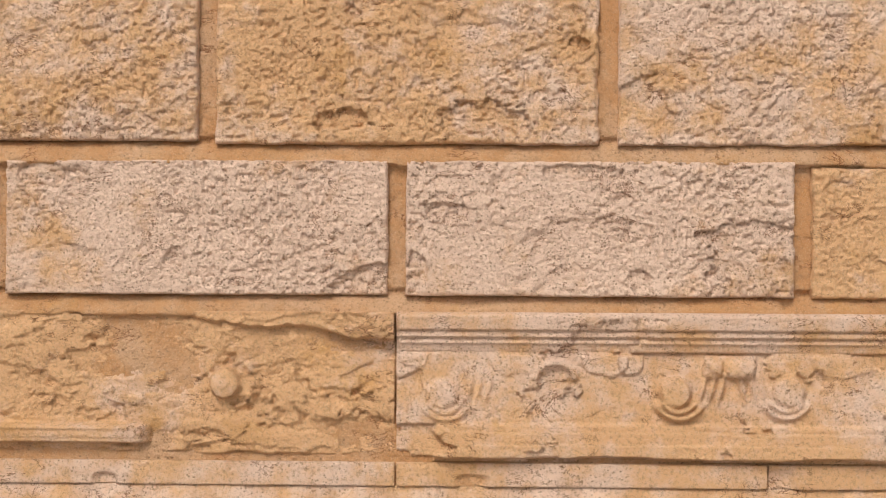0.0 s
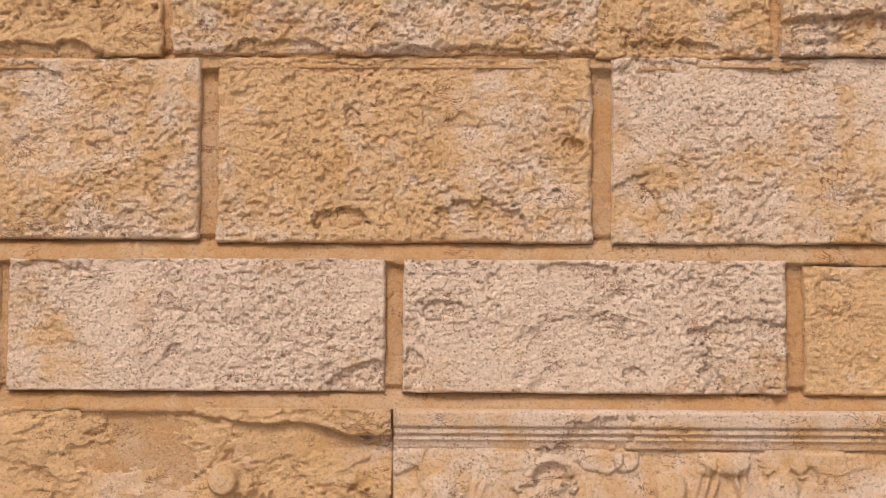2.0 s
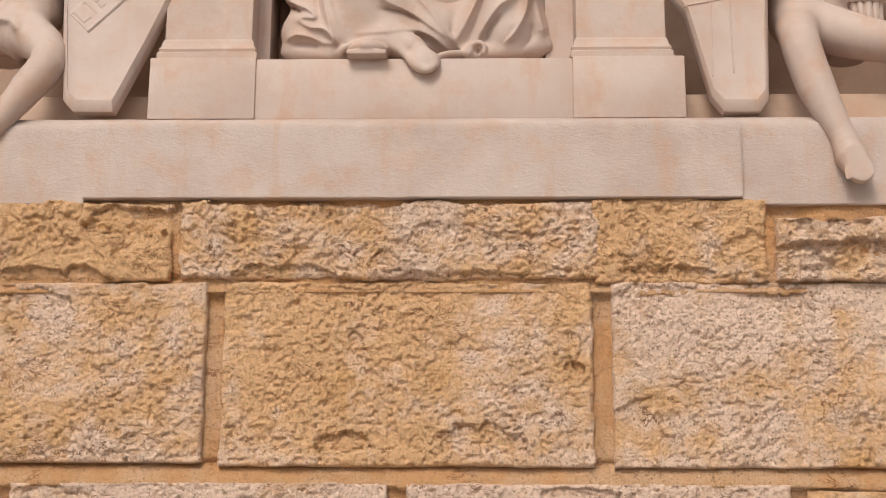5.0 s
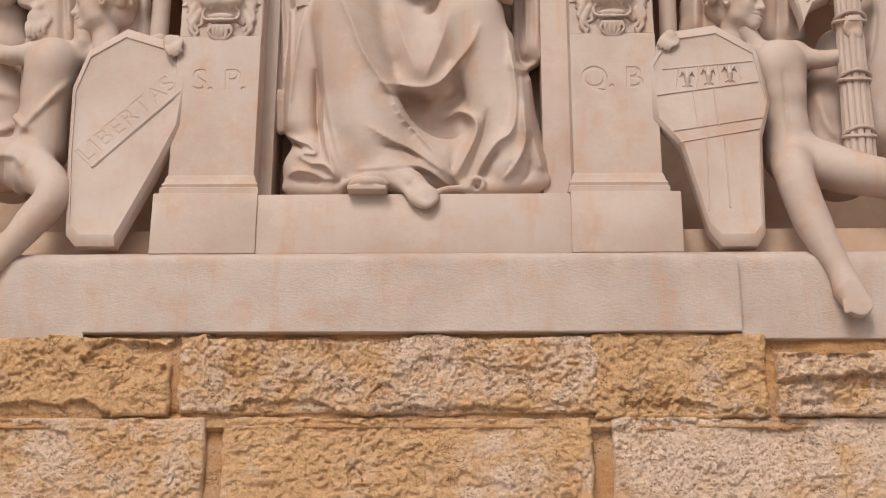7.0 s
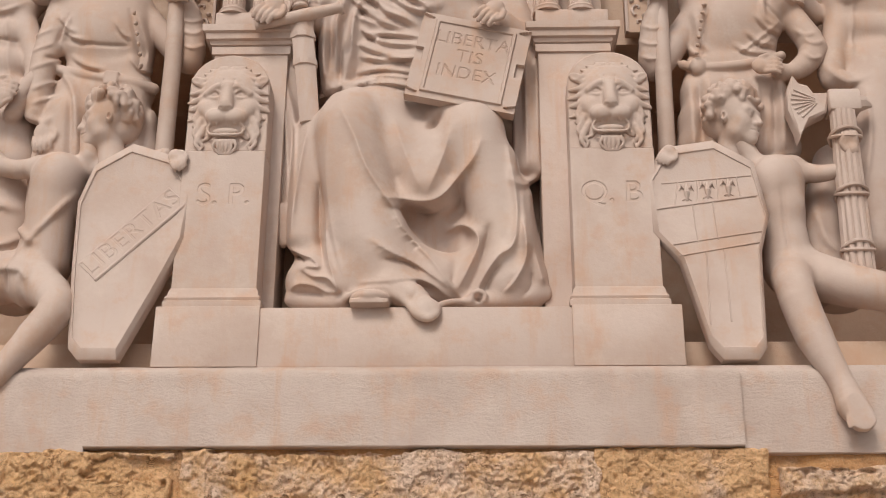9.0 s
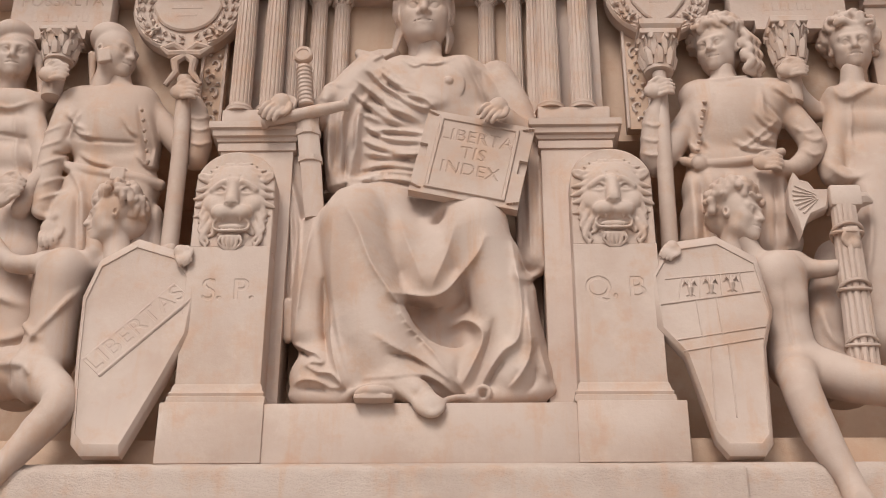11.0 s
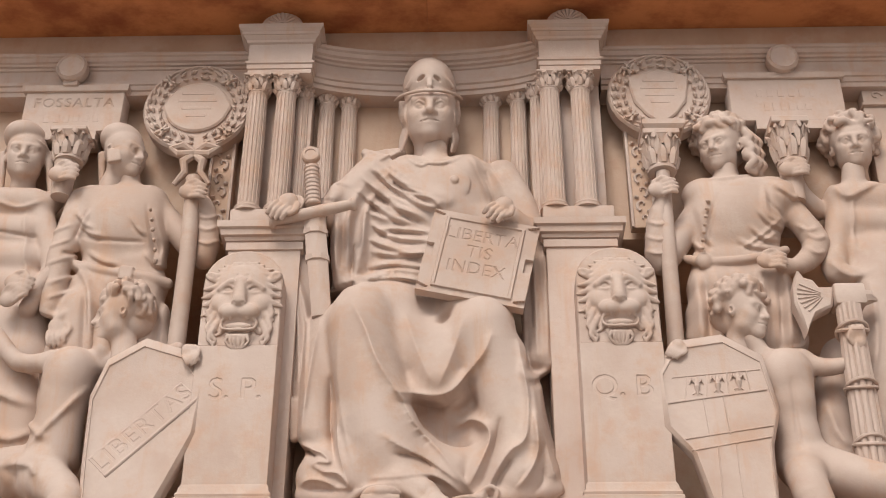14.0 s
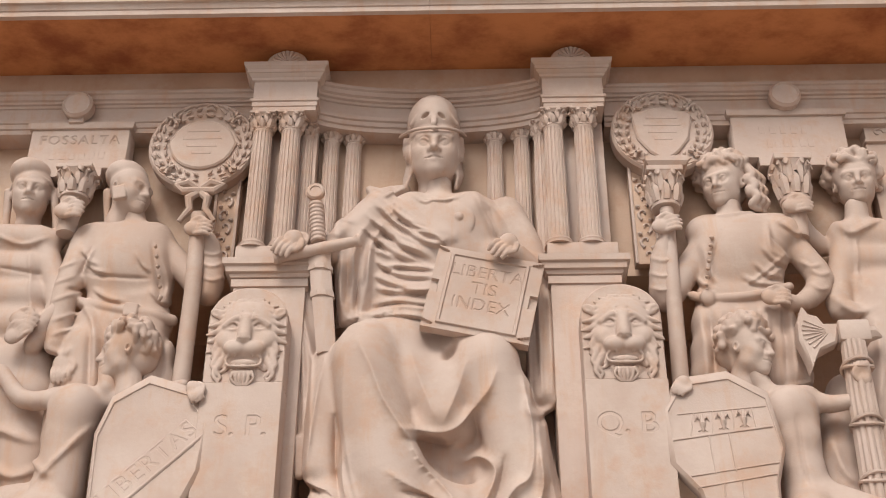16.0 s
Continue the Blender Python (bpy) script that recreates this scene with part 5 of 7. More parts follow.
def capped_soldier():
    c = Clay((-2.44, 0.10, 4.22), (-1.14, 0.50, 6.07), 0.0075)
    c.rod((-1.978, 0.370, 5.423), (-1.696, 0.370, 5.420), 0.092, 0.092, k=0.050)
    c.rod((-1.944, 0.370, 5.302), (-1.688, 0.370, 5.299), 0.103, 0.103, k=0.050)
    c.rod((-1.914, 0.370, 5.166), (-1.678, 0.370, 5.164), 0.103, 0.103, k=0.050)
    c.rod((-1.890, 0.370, 5.033), (-1.668, 0.370, 5.031), 0.098, 0.098, k=0.050)
    c.rod((-1.924, 0.370, 4.904), (-1.647, 0.370, 4.901), 0.109, 0.109, k=0.050)
    c.rod((-1.919, 0.370, 4.744), (-1.629, 0.370, 4.742), 0.114, 0.114, k=0.050)
    c.rod((-1.907, 0.380, 4.563), (-1.604, 0.380, 4.561), 0.114, 0.114, k=0.050)
    c.rod((-2.016, 0.370, 5.424), (-1.671, 0.370, 5.402), 0.071, 0.071, k=0.050)
    c.ball((-1.815, 0.345, 5.270), (0.225, 0.125, 0.215), 0, k=0.050)
    c.rod((-1.793, 0.360, 5.467), (-1.824, 0.340, 5.612), 0.060, 0.054, k=0.030)
    limb(c, [(-1.930, 0.340, 4.760), (-1.956, 0.360, 4.523), (-1.950, 0.380, 4.294)], [0.125, 0.141, 0.147], k=0.060)
    limb(c, [(-1.675, 0.360, 4.800), (-1.606, 0.380, 4.531)], [0.114, 0.131], k=0.060)
    limb(c, [(-2.042, 0.360, 5.417), (-2.080, 0.300, 5.059), (-2.085, 0.280, 4.760)], [0.076, 0.068, 0.049], k=0.025)
    c.fold([(-2.110, 0.240, 4.714), (-2.022, 0.220, 4.677), (-1.991, 0.260, 4.723)], 0.020, 0.021)
    palm(c, (-2.015, 0.240, 4.630), 0.115, 10, 1.0)
    c.path([(-1.990, 0.310, 5.006), (-1.874, 0.285, 4.970), (-1.742, 0.275, 4.941), (-1.616, 0.285, 4.920), (-1.536, 0.320, 4.910)], 0.030, 0.030, k=0.006)
    c.brick((-1.727, 0.262, 4.933), (0.035, 0.022, 0.039), -6, 0.006, k=0.004)
    c.fold([(-1.629, 0.240, 5.283), (-1.579, 0.230, 5.110), (-1.573, 0.250, 4.976)], 0.015, 0.016)
    c.ball((-1.642, 0.222, 5.285), (0.011, 0.014, 0.012), 0, k=0.004)
    c.ball((-1.629, 0.222, 5.225), (0.011, 0.014, 0.012), 0, k=0.004)
    c.ball((-1.617, 0.222, 5.165), (0.011, 0.014, 0.012), 0, k=0.004)
    c.ball((-1.604, 0.222, 5.105), (0.011, 0.014, 0.012), 0, k=0.004)
    c.ball((-1.592, 0.222, 5.047), (0.011, 0.014, 0.012), 0, k=0.004)
    c.ball((-1.580, 0.222, 4.988), (0.011, 0.014, 0.012), 0, k=0.004)
    c.fold([(-1.981, 0.270, 5.156), (-1.803, 0.210, 5.100), (-1.665, 0.220, 5.098)], 0.010, -0.012)
    c.fold([(-1.959, 0.270, 5.306), (-1.997, 0.270, 5.172)], 0.013, 0.014)
    c.fold([(-1.984, 0.260, 5.300), (-2.023, 0.260, 5.133)], 0.010, -0.012)
    c.fold([(-2.057, 0.240, 5.056), (-2.011, 0.260, 5.048)], 0.011, -0.014)
    c.fold([(-2.015, 0.300, 5.042), (-1.885, 0.240, 4.830), (-1.846, 0.250, 4.528)], 0.017, 0.018)
    c.fold([(-2.033, 0.300, 5.326), (-1.981, 0.285, 5.252), (-1.923, 0.290, 5.217)], 0.013, 0.012)
    c.fold([(-2.029, 0.300, 5.296), (-1.977, 0.285, 5.225), (-1.920, 0.290, 5.191)], 0.009, -0.009)
    c.fold([(-2.003, 0.300, 5.258), (-1.941, 0.285, 5.193), (-1.874, 0.290, 5.167)], 0.013, 0.012)
    c.fold([(-1.999, 0.300, 5.228), (-1.938, 0.285, 5.166), (-1.870, 0.290, 5.140)], 0.009, -0.009)
    c.fold([(-1.653, 0.300, 5.081), (-1.615, 0.285, 5.016), (-1.570, 0.290, 4.990)], 0.013, 0.012)
    c.fold([(-1.649, 0.300, 5.052), (-1.612, 0.285, 4.990), (-1.567, 0.290, 4.964)], 0.009, -0.009)
    c.fold([(-1.936, 0.300, 5.084), (-1.863, 0.285, 5.029), (-1.783, 0.290, 5.011)], 0.013, 0.012)
    c.fold([(-1.932, 0.300, 5.055), (-1.859, 0.285, 5.003), (-1.779, 0.290, 4.985)], 0.009, -0.009)
    c.fold([(-1.734, 0.300, 5.289), (-1.702, 0.285, 5.215), (-1.662, 0.290, 5.181)], 0.013, 0.012)
    c.fold([(-1.731, 0.300, 5.259), (-1.699, 0.285, 5.188), (-1.659, 0.290, 5.155)], 0.009, -0.009)
    c.fold([(-2.147, 0.300, 5.199), (-2.088, 0.270, 5.207), (-2.043, 0.280, 5.233)], 0.011, 0.010)
    c.fold([(-2.134, 0.300, 5.116), (-2.075, 0.270, 5.123), (-2.031, 0.280, 5.149)], 0.011, 0.010)
    c.fold([(-2.119, 0.300, 5.017), (-2.061, 0.270, 5.025), (-2.016, 0.280, 5.050)], 0.011, 0.010)
    c.fold([(-2.101, 0.300, 4.904), (-2.044, 0.270, 4.912), (-2.000, 0.280, 4.937)], 0.011, 0.010)
    c.fold([(-2.089, 0.300, 4.824), (-2.032, 0.270, 4.832), (-1.988, 0.280, 4.857)], 0.011, 0.010)
    c.fold([(-1.673, 0.280, 5.343), (-1.635, 0.275, 5.172), (-1.604, 0.280, 4.994)], 0.009, -0.010)
    c.fold([(-1.902, 0.290, 4.858), (-1.889, 0.280, 4.665), (-1.875, 0.280, 4.483)], 0.015, -0.014)
    c.fold([(-1.777, 0.290, 4.857), (-1.766, 0.280, 4.664), (-1.753, 0.280, 4.482)], 0.015, -0.014)
    c.fold([(-1.652, 0.290, 4.856), (-1.643, 0.280, 4.663), (-1.632, 0.280, 4.481)], 0.015, -0.014)
    c.fold([(-1.555, 0.290, 4.855), (-1.547, 0.280, 4.662), (-1.538, 0.280, 4.480)], 0.015, -0.014)
    c.path([(-1.902, 0.350, 5.489), (-1.827, 0.300, 5.455), (-1.751, 0.330, 5.488)], 0.022, 0.022, k=0.008)
    limb(c, [(-1.632, 0.380, 5.374), (-1.375, 0.330, 5.070), (-1.384, 0.290, 5.313), (-1.433, 0.240, 5.383)], [0.065, 0.065, 0.057, 0.035], k=0.020)
    palm(c, (-1.459, 0.200, 5.377), 0.105, 80, 1.0)
    c.fold([(-1.418, 0.235, 5.261), (-1.356, 0.225, 5.234), (-1.308, 0.240, 5.263)], 0.009, 0.009)
    c.fold([(-1.411, 0.235, 5.194), (-1.350, 0.225, 5.167), (-1.302, 0.240, 5.196)], 0.009, 0.009)
    c.fold([(-1.403, 0.235, 5.111), (-1.342, 0.225, 5.085), (-1.295, 0.240, 5.113)], 0.009, 0.009)
    h = Clay((-2.13, 0.10, 5.31), (-1.58, 0.52, 6.09), 0.0050)
    head(h, (-1.844, 0.330, 5.695), 0.290, 62, 'none', 3, 0.55, 10)
    h.ball((-1.884, 0.355, 5.801), (0.114, 0.125, 0.090), -10, k=0.010)
    h.brick((-1.874, 0.235, 5.628), (0.035, 0.014, 0.042), 12, 0.004, k=0.004)
    h.path([(-1.980, 0.360, 5.718), (-1.963, 0.380, 5.553)], 0.024, 0.016, k=0.012)
    ob = part('capped_soldier_statue', cast(c, h), white)
    return tagged(ob, 'standing marble soldier in cap and buttoned jacket with belt', 'statue')


capped_soldier()


def veiled_soldier():
    c = Clay((-2.94, 0.12, 3.79), (-1.81, 0.50, 6.09), 0.0085)
    c.rod((-2.555, 0.390, 5.425), (-2.313, 0.390, 5.423), 0.092, 0.092, k=0.050)
    c.rod((-2.507, 0.390, 5.252), (-2.297, 0.390, 5.250), 0.098, 0.098, k=0.050)
    c.rod((-2.465, 0.390, 5.084), (-2.281, 0.390, 5.082), 0.098, 0.098, k=0.050)
    c.rod((-2.453, 0.390, 4.920), (-2.254, 0.390, 4.918), 0.103, 0.103, k=0.050)
    c.rod((-2.446, 0.400, 4.734), (-2.227, 0.400, 4.732), 0.109, 0.109, k=0.050)
    c.rod((-2.413, 0.400, 4.547), (-2.202, 0.400, 4.545), 0.109, 0.109, k=0.050)
    c.rod((-2.565, 0.380, 5.436), (-2.238, 0.380, 5.415), 0.071, 0.065, k=0.050)
    limb(c, [(-2.379, 0.400, 4.670), (-2.347, 0.420, 4.140)], [0.125, 0.125], k=0.050)
    limb(c, [(-2.225, 0.400, 4.669), (-2.117, 0.420, 3.885)], [0.109, 0.114], k=0.050)
    c.fold([(-2.525, 0.270, 5.415), (-2.359, 0.250, 5.332), (-2.233, 0.280, 5.384)], 0.013, 0.014)
    c.fold([(-2.475, 0.240, 5.192), (-2.211, 0.240, 5.139)], 0.010, -0.012)
    c.fold([(-2.306, 0.240, 5.291), (-2.226, 0.250, 4.839)], 0.011, 0.011)
    limb(c, [(-2.256, 0.380, 5.381), (-2.122, 0.340, 5.018), (-2.182, 0.260, 4.750)], [0.060, 0.060, 0.044], k=0.025)
    c.path([(-2.046, 0.300, 5.259), (-2.083, 0.260, 5.003), (-2.164, 0.240, 4.848)], 0.024, 0.038, k=0.014, flat=0.60)
    palm(c, (-2.250, 0.200, 4.858), 0.110, 70, 1.0)
    palm(c, (-2.262, 0.200, 4.764), 0.100, 120, 1.0)
    c.fold([(-2.511, 0.300, 4.379), (-2.277, 0.280, 4.309), (-2.115, 0.300, 4.259)], 0.022, 0.023)
    c.fold([(-2.451, 0.300, 4.204), (-2.210, 0.280, 4.080), (-2.065, 0.300, 4.116)], 0.022, 0.023)
    limb(c, [(-2.192, 0.400, 5.463), (-2.166, 0.340, 5.563), (-2.153, 0.300, 5.589)], [0.044, 0.038, 0.033], k=0.030)
    palm(c, (-2.148, 0.235, 5.519), 0.115, 85, 1.0)
    h = Clay((-2.70, 0.12, 5.33), (-2.10, 0.52, 6.10), 0.0052)
    head(h, (-2.378, 0.350, 5.716), 0.290, 12, 'none', 5, 0.55, 14)
    h.ball((-2.404, 0.365, 5.830), (0.112, 0.140, 0.084), 0, k=0.010)
    h.path([(-2.507, 0.370, 5.732), (-2.460, 0.305, 5.758), (-2.361, 0.265, 5.771), (-2.281, 0.305, 5.755), (-2.263, 0.370, 5.729)], 0.008, 0.008, k=0.006)
    h.path([(-2.266, 0.370, 5.729), (-2.222, 0.400, 5.463)], 0.024, 0.016, k=0.012)
    h.path([(-2.513, 0.370, 5.732), (-2.494, 0.400, 5.466)], 0.024, 0.016, k=0.012)
    ob = part('veiled_soldier_statue', cast(c, h), white)
    return tagged(ob, 'standing marble soldier with cloth hood clasping another hand', 'statue')


veiled_soldier()


def boy_with_motto():
    c = Clay((-2.88, -0.08, 3.26), (-1.12, 0.48, 5.07), 0.0075)
    limb(c, [(-1.907, 0.220, 4.378), (-1.921, 0.220, 4.149), (-1.931, 0.240, 3.961)], [0.126, 0.111, 0.126], k=0.060)
    c.ball((-1.904, 0.180, 4.343), (0.091, 0.090, 0.122), 0, k=0.030)
    c.rod((-2.008, 0.240, 4.447), (-1.727, 0.260, 4.440), 0.055, 0.060, k=0.040)
    limb(c, [(-1.998, 0.240, 4.447), (-2.173, 0.240, 4.448), (-2.299, 0.240, 4.597)], [0.048, 0.045, 0.035], k=0.025)
    c.rod((-1.774, 0.220, 4.494), (-1.786, 0.220, 4.612), 0.045, 0.045, k=0.030)
    c.fold([(-1.805, 0.140, 4.252), (-1.877, 0.120, 4.145), (-1.955, 0.120, 4.048), (-2.018, 0.120, 3.939)], 0.016, 0.017)
    limb(c, [(-1.987, 0.200, 3.890), (-1.784, 0.060, 3.700), (-1.841, 0.020, 3.556), (-1.937, 0.000, 3.411), (-2.031, -0.020, 3.269)], [0.111, 0.078, 0.071, 0.055, 0.043], k=0.035)
    limb(c, [(-2.061, 0.260, 3.915), (-2.287, 0.160, 3.768), (-2.376, 0.100, 3.510)], [0.111, 0.086, 0.071], k=0.030)
    c.fold([(-2.274, 0.160, 4.040), (-2.137, 0.120, 3.885), (-2.098, 0.120, 3.778), (-2.131, 0.120, 3.646)], 0.016, 0.017)
    c.fold([(-2.230, 0.160, 4.023), (-2.112, 0.120, 3.885), (-2.076, 0.120, 3.762), (-2.096, 0.120, 3.646)], 0.016, 0.017)
    c.fold([(-2.187, 0.160, 4.006), (-2.087, 0.120, 3.885), (-2.054, 0.120, 3.746), (-2.061, 0.120, 3.645)], 0.016, 0.017)
    c.fold([(-2.144, 0.160, 3.990), (-2.061, 0.120, 3.885), (-2.032, 0.120, 3.730), (-2.026, 0.120, 3.645)], 0.016, 0.017)
    c.fold([(-2.101, 0.160, 3.973), (-2.036, 0.120, 3.885), (-2.010, 0.120, 3.714), (-1.992, 0.120, 3.645)], 0.016, 0.017)
    c.fold([(-2.058, 0.160, 3.956), (-2.011, 0.120, 3.885), (-1.988, 0.120, 3.698), (-1.957, 0.120, 3.645)], 0.016, 0.017)
    c.fold([(-2.016, 0.160, 3.939), (-1.986, 0.120, 3.885), (-1.966, 0.120, 3.682), (-1.922, 0.120, 3.645)], 0.016, 0.017)
    c.fold([(-2.104, 0.100, 3.877), (-1.972, 0.080, 3.881), (-1.928, 0.100, 3.836)], 0.024, 0.025)
    c.fold([(-2.216, 0.180, 4.132), (-2.050, 0.160, 4.094), (-1.941, 0.160, 4.038)], 0.018, 0.019)
    c.fold([(-2.031, 0.080, 3.949), (-2.032, 0.080, 3.762)], 0.010, -0.013)
    limb(c, [(-1.727, 0.260, 4.440), (-1.513, 0.240, 4.472), (-1.402, 0.160, 4.474)], [0.055, 0.045, 0.028], k=0.020)
    palm(c, (-1.329, 0.060, 4.407), 0.085, 25, 1.0)
    h = Clay((-2.04, 0.02, 4.37), (-1.42, 0.46, 5.06), 0.0050)
    head(h, (-1.712, 0.220, 4.671), 0.280, -75, 'curls', 11, 0.50, 4)
    ob = part('boy_statue', cast(c, h), white)
    return tagged(ob, 'nude marble boy in profile kneeling behind the motto shield', 'statue', 'boys with shields')


boy_with_motto()


def boy_with_arms():
    c = Clay((0.72, -0.10, 3.06), (2.43, 0.48, 5.03), 0.0075)
    limb(c, [(1.410, 0.220, 4.340), (1.414, 0.220, 4.100), (1.427, 0.240, 3.916)], [0.121, 0.101, 0.116], k=0.060)
    c.ball((1.372, 0.170, 4.315), (0.086, 0.080, 0.111), 0, k=0.030)
    c.rod((1.288, 0.250, 4.413), (1.494, 0.240, 4.421), 0.055, 0.055, k=0.040)
    limb(c, [(1.490, 0.230, 4.410), (1.582, 0.200, 4.366), (1.699, 0.160, 4.365)], [0.050, 0.043, 0.033], k=0.025)
    palm(c, (1.730, 0.100, 4.447), 0.085, 190, 1.0)
    c.ball((1.415, 0.150, 4.193), (0.076, 0.030, 0.055), 0, k=0.040)
    c.fold([(1.398, 0.120, 4.276), (1.403, 0.130, 4.032), (1.411, 0.140, 3.928)], 0.009, -0.011)
    c.rod((1.313, 0.230, 4.446), (1.265, 0.220, 4.529), 0.045, 0.050, k=0.030)
    limb(c, [(1.440, 0.220, 3.880), (1.392, 0.060, 3.758), (1.444, 0.020, 3.518), (1.534, -0.020, 3.282)], [0.106, 0.083, 0.078, 0.048], k=0.035)
    limb(c, [(1.529, -0.020, 3.282), (1.548, -0.040, 3.204), (1.573, -0.070, 3.136)], [0.050, 0.063, 0.053], k=0.020)
    c.path([(1.528, -0.065, 3.168), (1.516, -0.100, 3.104)], 0.018, 0.015, k=0.005)
    c.path([(1.550, -0.065, 3.163), (1.540, -0.100, 3.108)], 0.017, 0.014, k=0.005)
    c.path([(1.572, -0.065, 3.159), (1.564, -0.100, 3.111)], 0.015, 0.013, k=0.005)
    c.path([(1.594, -0.065, 3.154), (1.588, -0.100, 3.114)], 0.014, 0.011, k=0.005)
    c.path([(1.616, -0.065, 3.149), (1.612, -0.100, 3.118)], 0.012, 0.010, k=0.005)
    limb(c, [(1.471, 0.240, 3.902), (1.655, 0.130, 3.790), (1.811, 0.100, 3.738), (2.020, 0.120, 3.627)], [0.111, 0.096, 0.083, 0.071], k=0.035)
    limb(c, [(1.293, 0.270, 4.423), (1.084, 0.260, 4.434), (0.969, 0.180, 4.452)], [0.055, 0.045, 0.028], k=0.020)
    palm(c, (0.900, 0.070, 4.418), 0.080, -30, 1.0)
    h = Clay((1.00, 0.02, 4.34), (1.57, 0.46, 5.03), 0.0050)
    head(h, (1.255, 0.220, 4.659), 0.280, 50, 'curls', 17, 0.50, 10)
    ob = part('boy_statue', cast(c, h), white)
    return tagged(ob, 'nude marble boy with arms shield, foot hanging over the ledge', 'statue', 'boys with shields')


boy_with_arms()


def curly_soldier():
    c = Clay((0.66, 0.10, 4.15), (2.04, 0.50, 6.07), 0.0075)
    c.rod((1.166, 0.370, 5.422), (1.493, 0.370, 5.418), 0.092, 0.092, k=0.050)
    c.rod((1.170, 0.370, 5.285), (1.454, 0.370, 5.282), 0.103, 0.103, k=0.050)
    c.rod((1.180, 0.370, 5.150), (1.411, 0.370, 5.148), 0.103, 0.103, k=0.050)
    c.rod((1.162, 0.370, 5.019), (1.412, 0.370, 5.017), 0.103, 0.103, k=0.050)
    c.rod((1.142, 0.370, 4.875), (1.434, 0.370, 4.872), 0.114, 0.114, k=0.050)
    c.rod((1.122, 0.370, 4.718), (1.448, 0.370, 4.715), 0.120, 0.120, k=0.050)
    c.rod((1.088, 0.370, 4.595), (1.482, 0.370, 4.591), 0.098, 0.098, k=0.050)
    c.rod((1.123, 0.370, 5.422), (1.547, 0.370, 5.434), 0.071, 0.082, k=0.050)
    c.ball((1.310, 0.345, 5.285), (0.225, 0.125, 0.200), 0, k=0.050)
    c.rod((1.277, 0.360, 5.459), (1.280, 0.340, 5.574), 0.065, 0.057, k=0.030)
    c.path([(1.167, 0.340, 5.481), (1.209, 0.290, 5.464), (1.270, 0.275, 5.464), (1.337, 0.290, 5.483), (1.401, 0.340, 5.520)], 0.016, 0.016, k=0.005)
    c.fold([(1.394, 0.290, 5.281), (1.443, 0.280, 5.208), (1.522, 0.290, 5.180)], 0.013, 0.012)
    c.fold([(1.391, 0.290, 5.251), (1.440, 0.280, 5.181), (1.519, 0.290, 5.154)], 0.009, -0.009)
    c.fold([(1.355, 0.290, 5.182), (1.405, 0.280, 5.122), (1.486, 0.290, 5.108)], 0.013, 0.012)
    c.fold([(1.352, 0.290, 5.152), (1.402, 0.280, 5.096), (1.482, 0.290, 5.082)], 0.009, -0.009)
    c.fold([(1.291, 0.290, 5.110), (1.364, 0.280, 5.067), (1.467, 0.290, 5.069)], 0.013, 0.012)
    c.fold([(1.288, 0.290, 5.081), (1.361, 0.280, 5.041), (1.464, 0.290, 5.043)], 0.009, -0.009)
    c.fold([(1.107, 0.290, 5.285), (1.114, 0.280, 5.162), (1.150, 0.290, 5.085)], 0.013, 0.012)
    c.fold([(1.104, 0.290, 5.254), (1.112, 0.280, 5.135), (1.148, 0.290, 5.059)], 0.009, -0.009)
    c.fold([(1.062, 0.290, 5.185), (1.076, 0.280, 5.093), (1.119, 0.290, 5.047)], 0.013, 0.012)
    c.fold([(1.059, 0.290, 5.155), (1.073, 0.280, 5.067), (1.116, 0.290, 5.021)], 0.009, -0.009)
    c.fold([(1.107, 0.290, 4.918), (1.104, 0.280, 4.731), (1.096, 0.280, 4.533)], 0.015, -0.016)
    c.fold([(1.222, 0.290, 4.917), (1.217, 0.280, 4.730), (1.207, 0.280, 4.533)], 0.015, -0.016)
    c.fold([(1.339, 0.290, 4.916), (1.333, 0.280, 4.729), (1.321, 0.280, 4.532)], 0.015, -0.016)
    c.fold([(1.457, 0.290, 4.915), (1.448, 0.280, 4.728), (1.435, 0.280, 4.531)], 0.015, -0.016)
    c.fold([(1.550, 0.290, 4.914), (1.540, 0.280, 4.727), (1.525, 0.280, 4.530)], 0.015, -0.016)
    c.ball((1.540, 0.330, 5.374), (0.087, 0.100, 0.102), -20, k=0.020)
    c.fold([(1.443, 0.260, 5.390), (1.436, 0.235, 5.245), (1.499, 0.240, 5.188)], 0.017, 0.018)
    c.fold([(1.493, 0.250, 5.423), (1.573, 0.240, 5.331), (1.632, 0.270, 5.367)], 0.017, 0.018)
    c.fold([(1.448, 0.230, 5.309), (1.538, 0.220, 5.201)], 0.010, -0.012)
    c.fold([(1.505, 0.230, 5.369), (1.604, 0.240, 5.287)], 0.010, -0.012)
    limb(c, [(1.591, 0.340, 5.311), (1.677, 0.310, 5.092), (1.558, 0.270, 4.947), (1.470, 0.240, 4.949)], [0.065, 0.068, 0.046, 0.030], k=0.020)
    palm(c, (1.388, 0.200, 4.939), 0.100, 78, 1.0)
    c.fold([(1.585, 0.240, 5.168), (1.626, 0.220, 5.128), (1.677, 0.260, 5.159)], 0.011, 0.011)
    c.fold([(1.620, 0.240, 5.118), (1.660, 0.220, 5.079), (1.712, 0.260, 5.110)], 0.011, 0.011)
    c.fold([(1.609, 0.240, 5.031), (1.648, 0.220, 4.993), (1.700, 0.260, 5.023)], 0.011, 0.011)
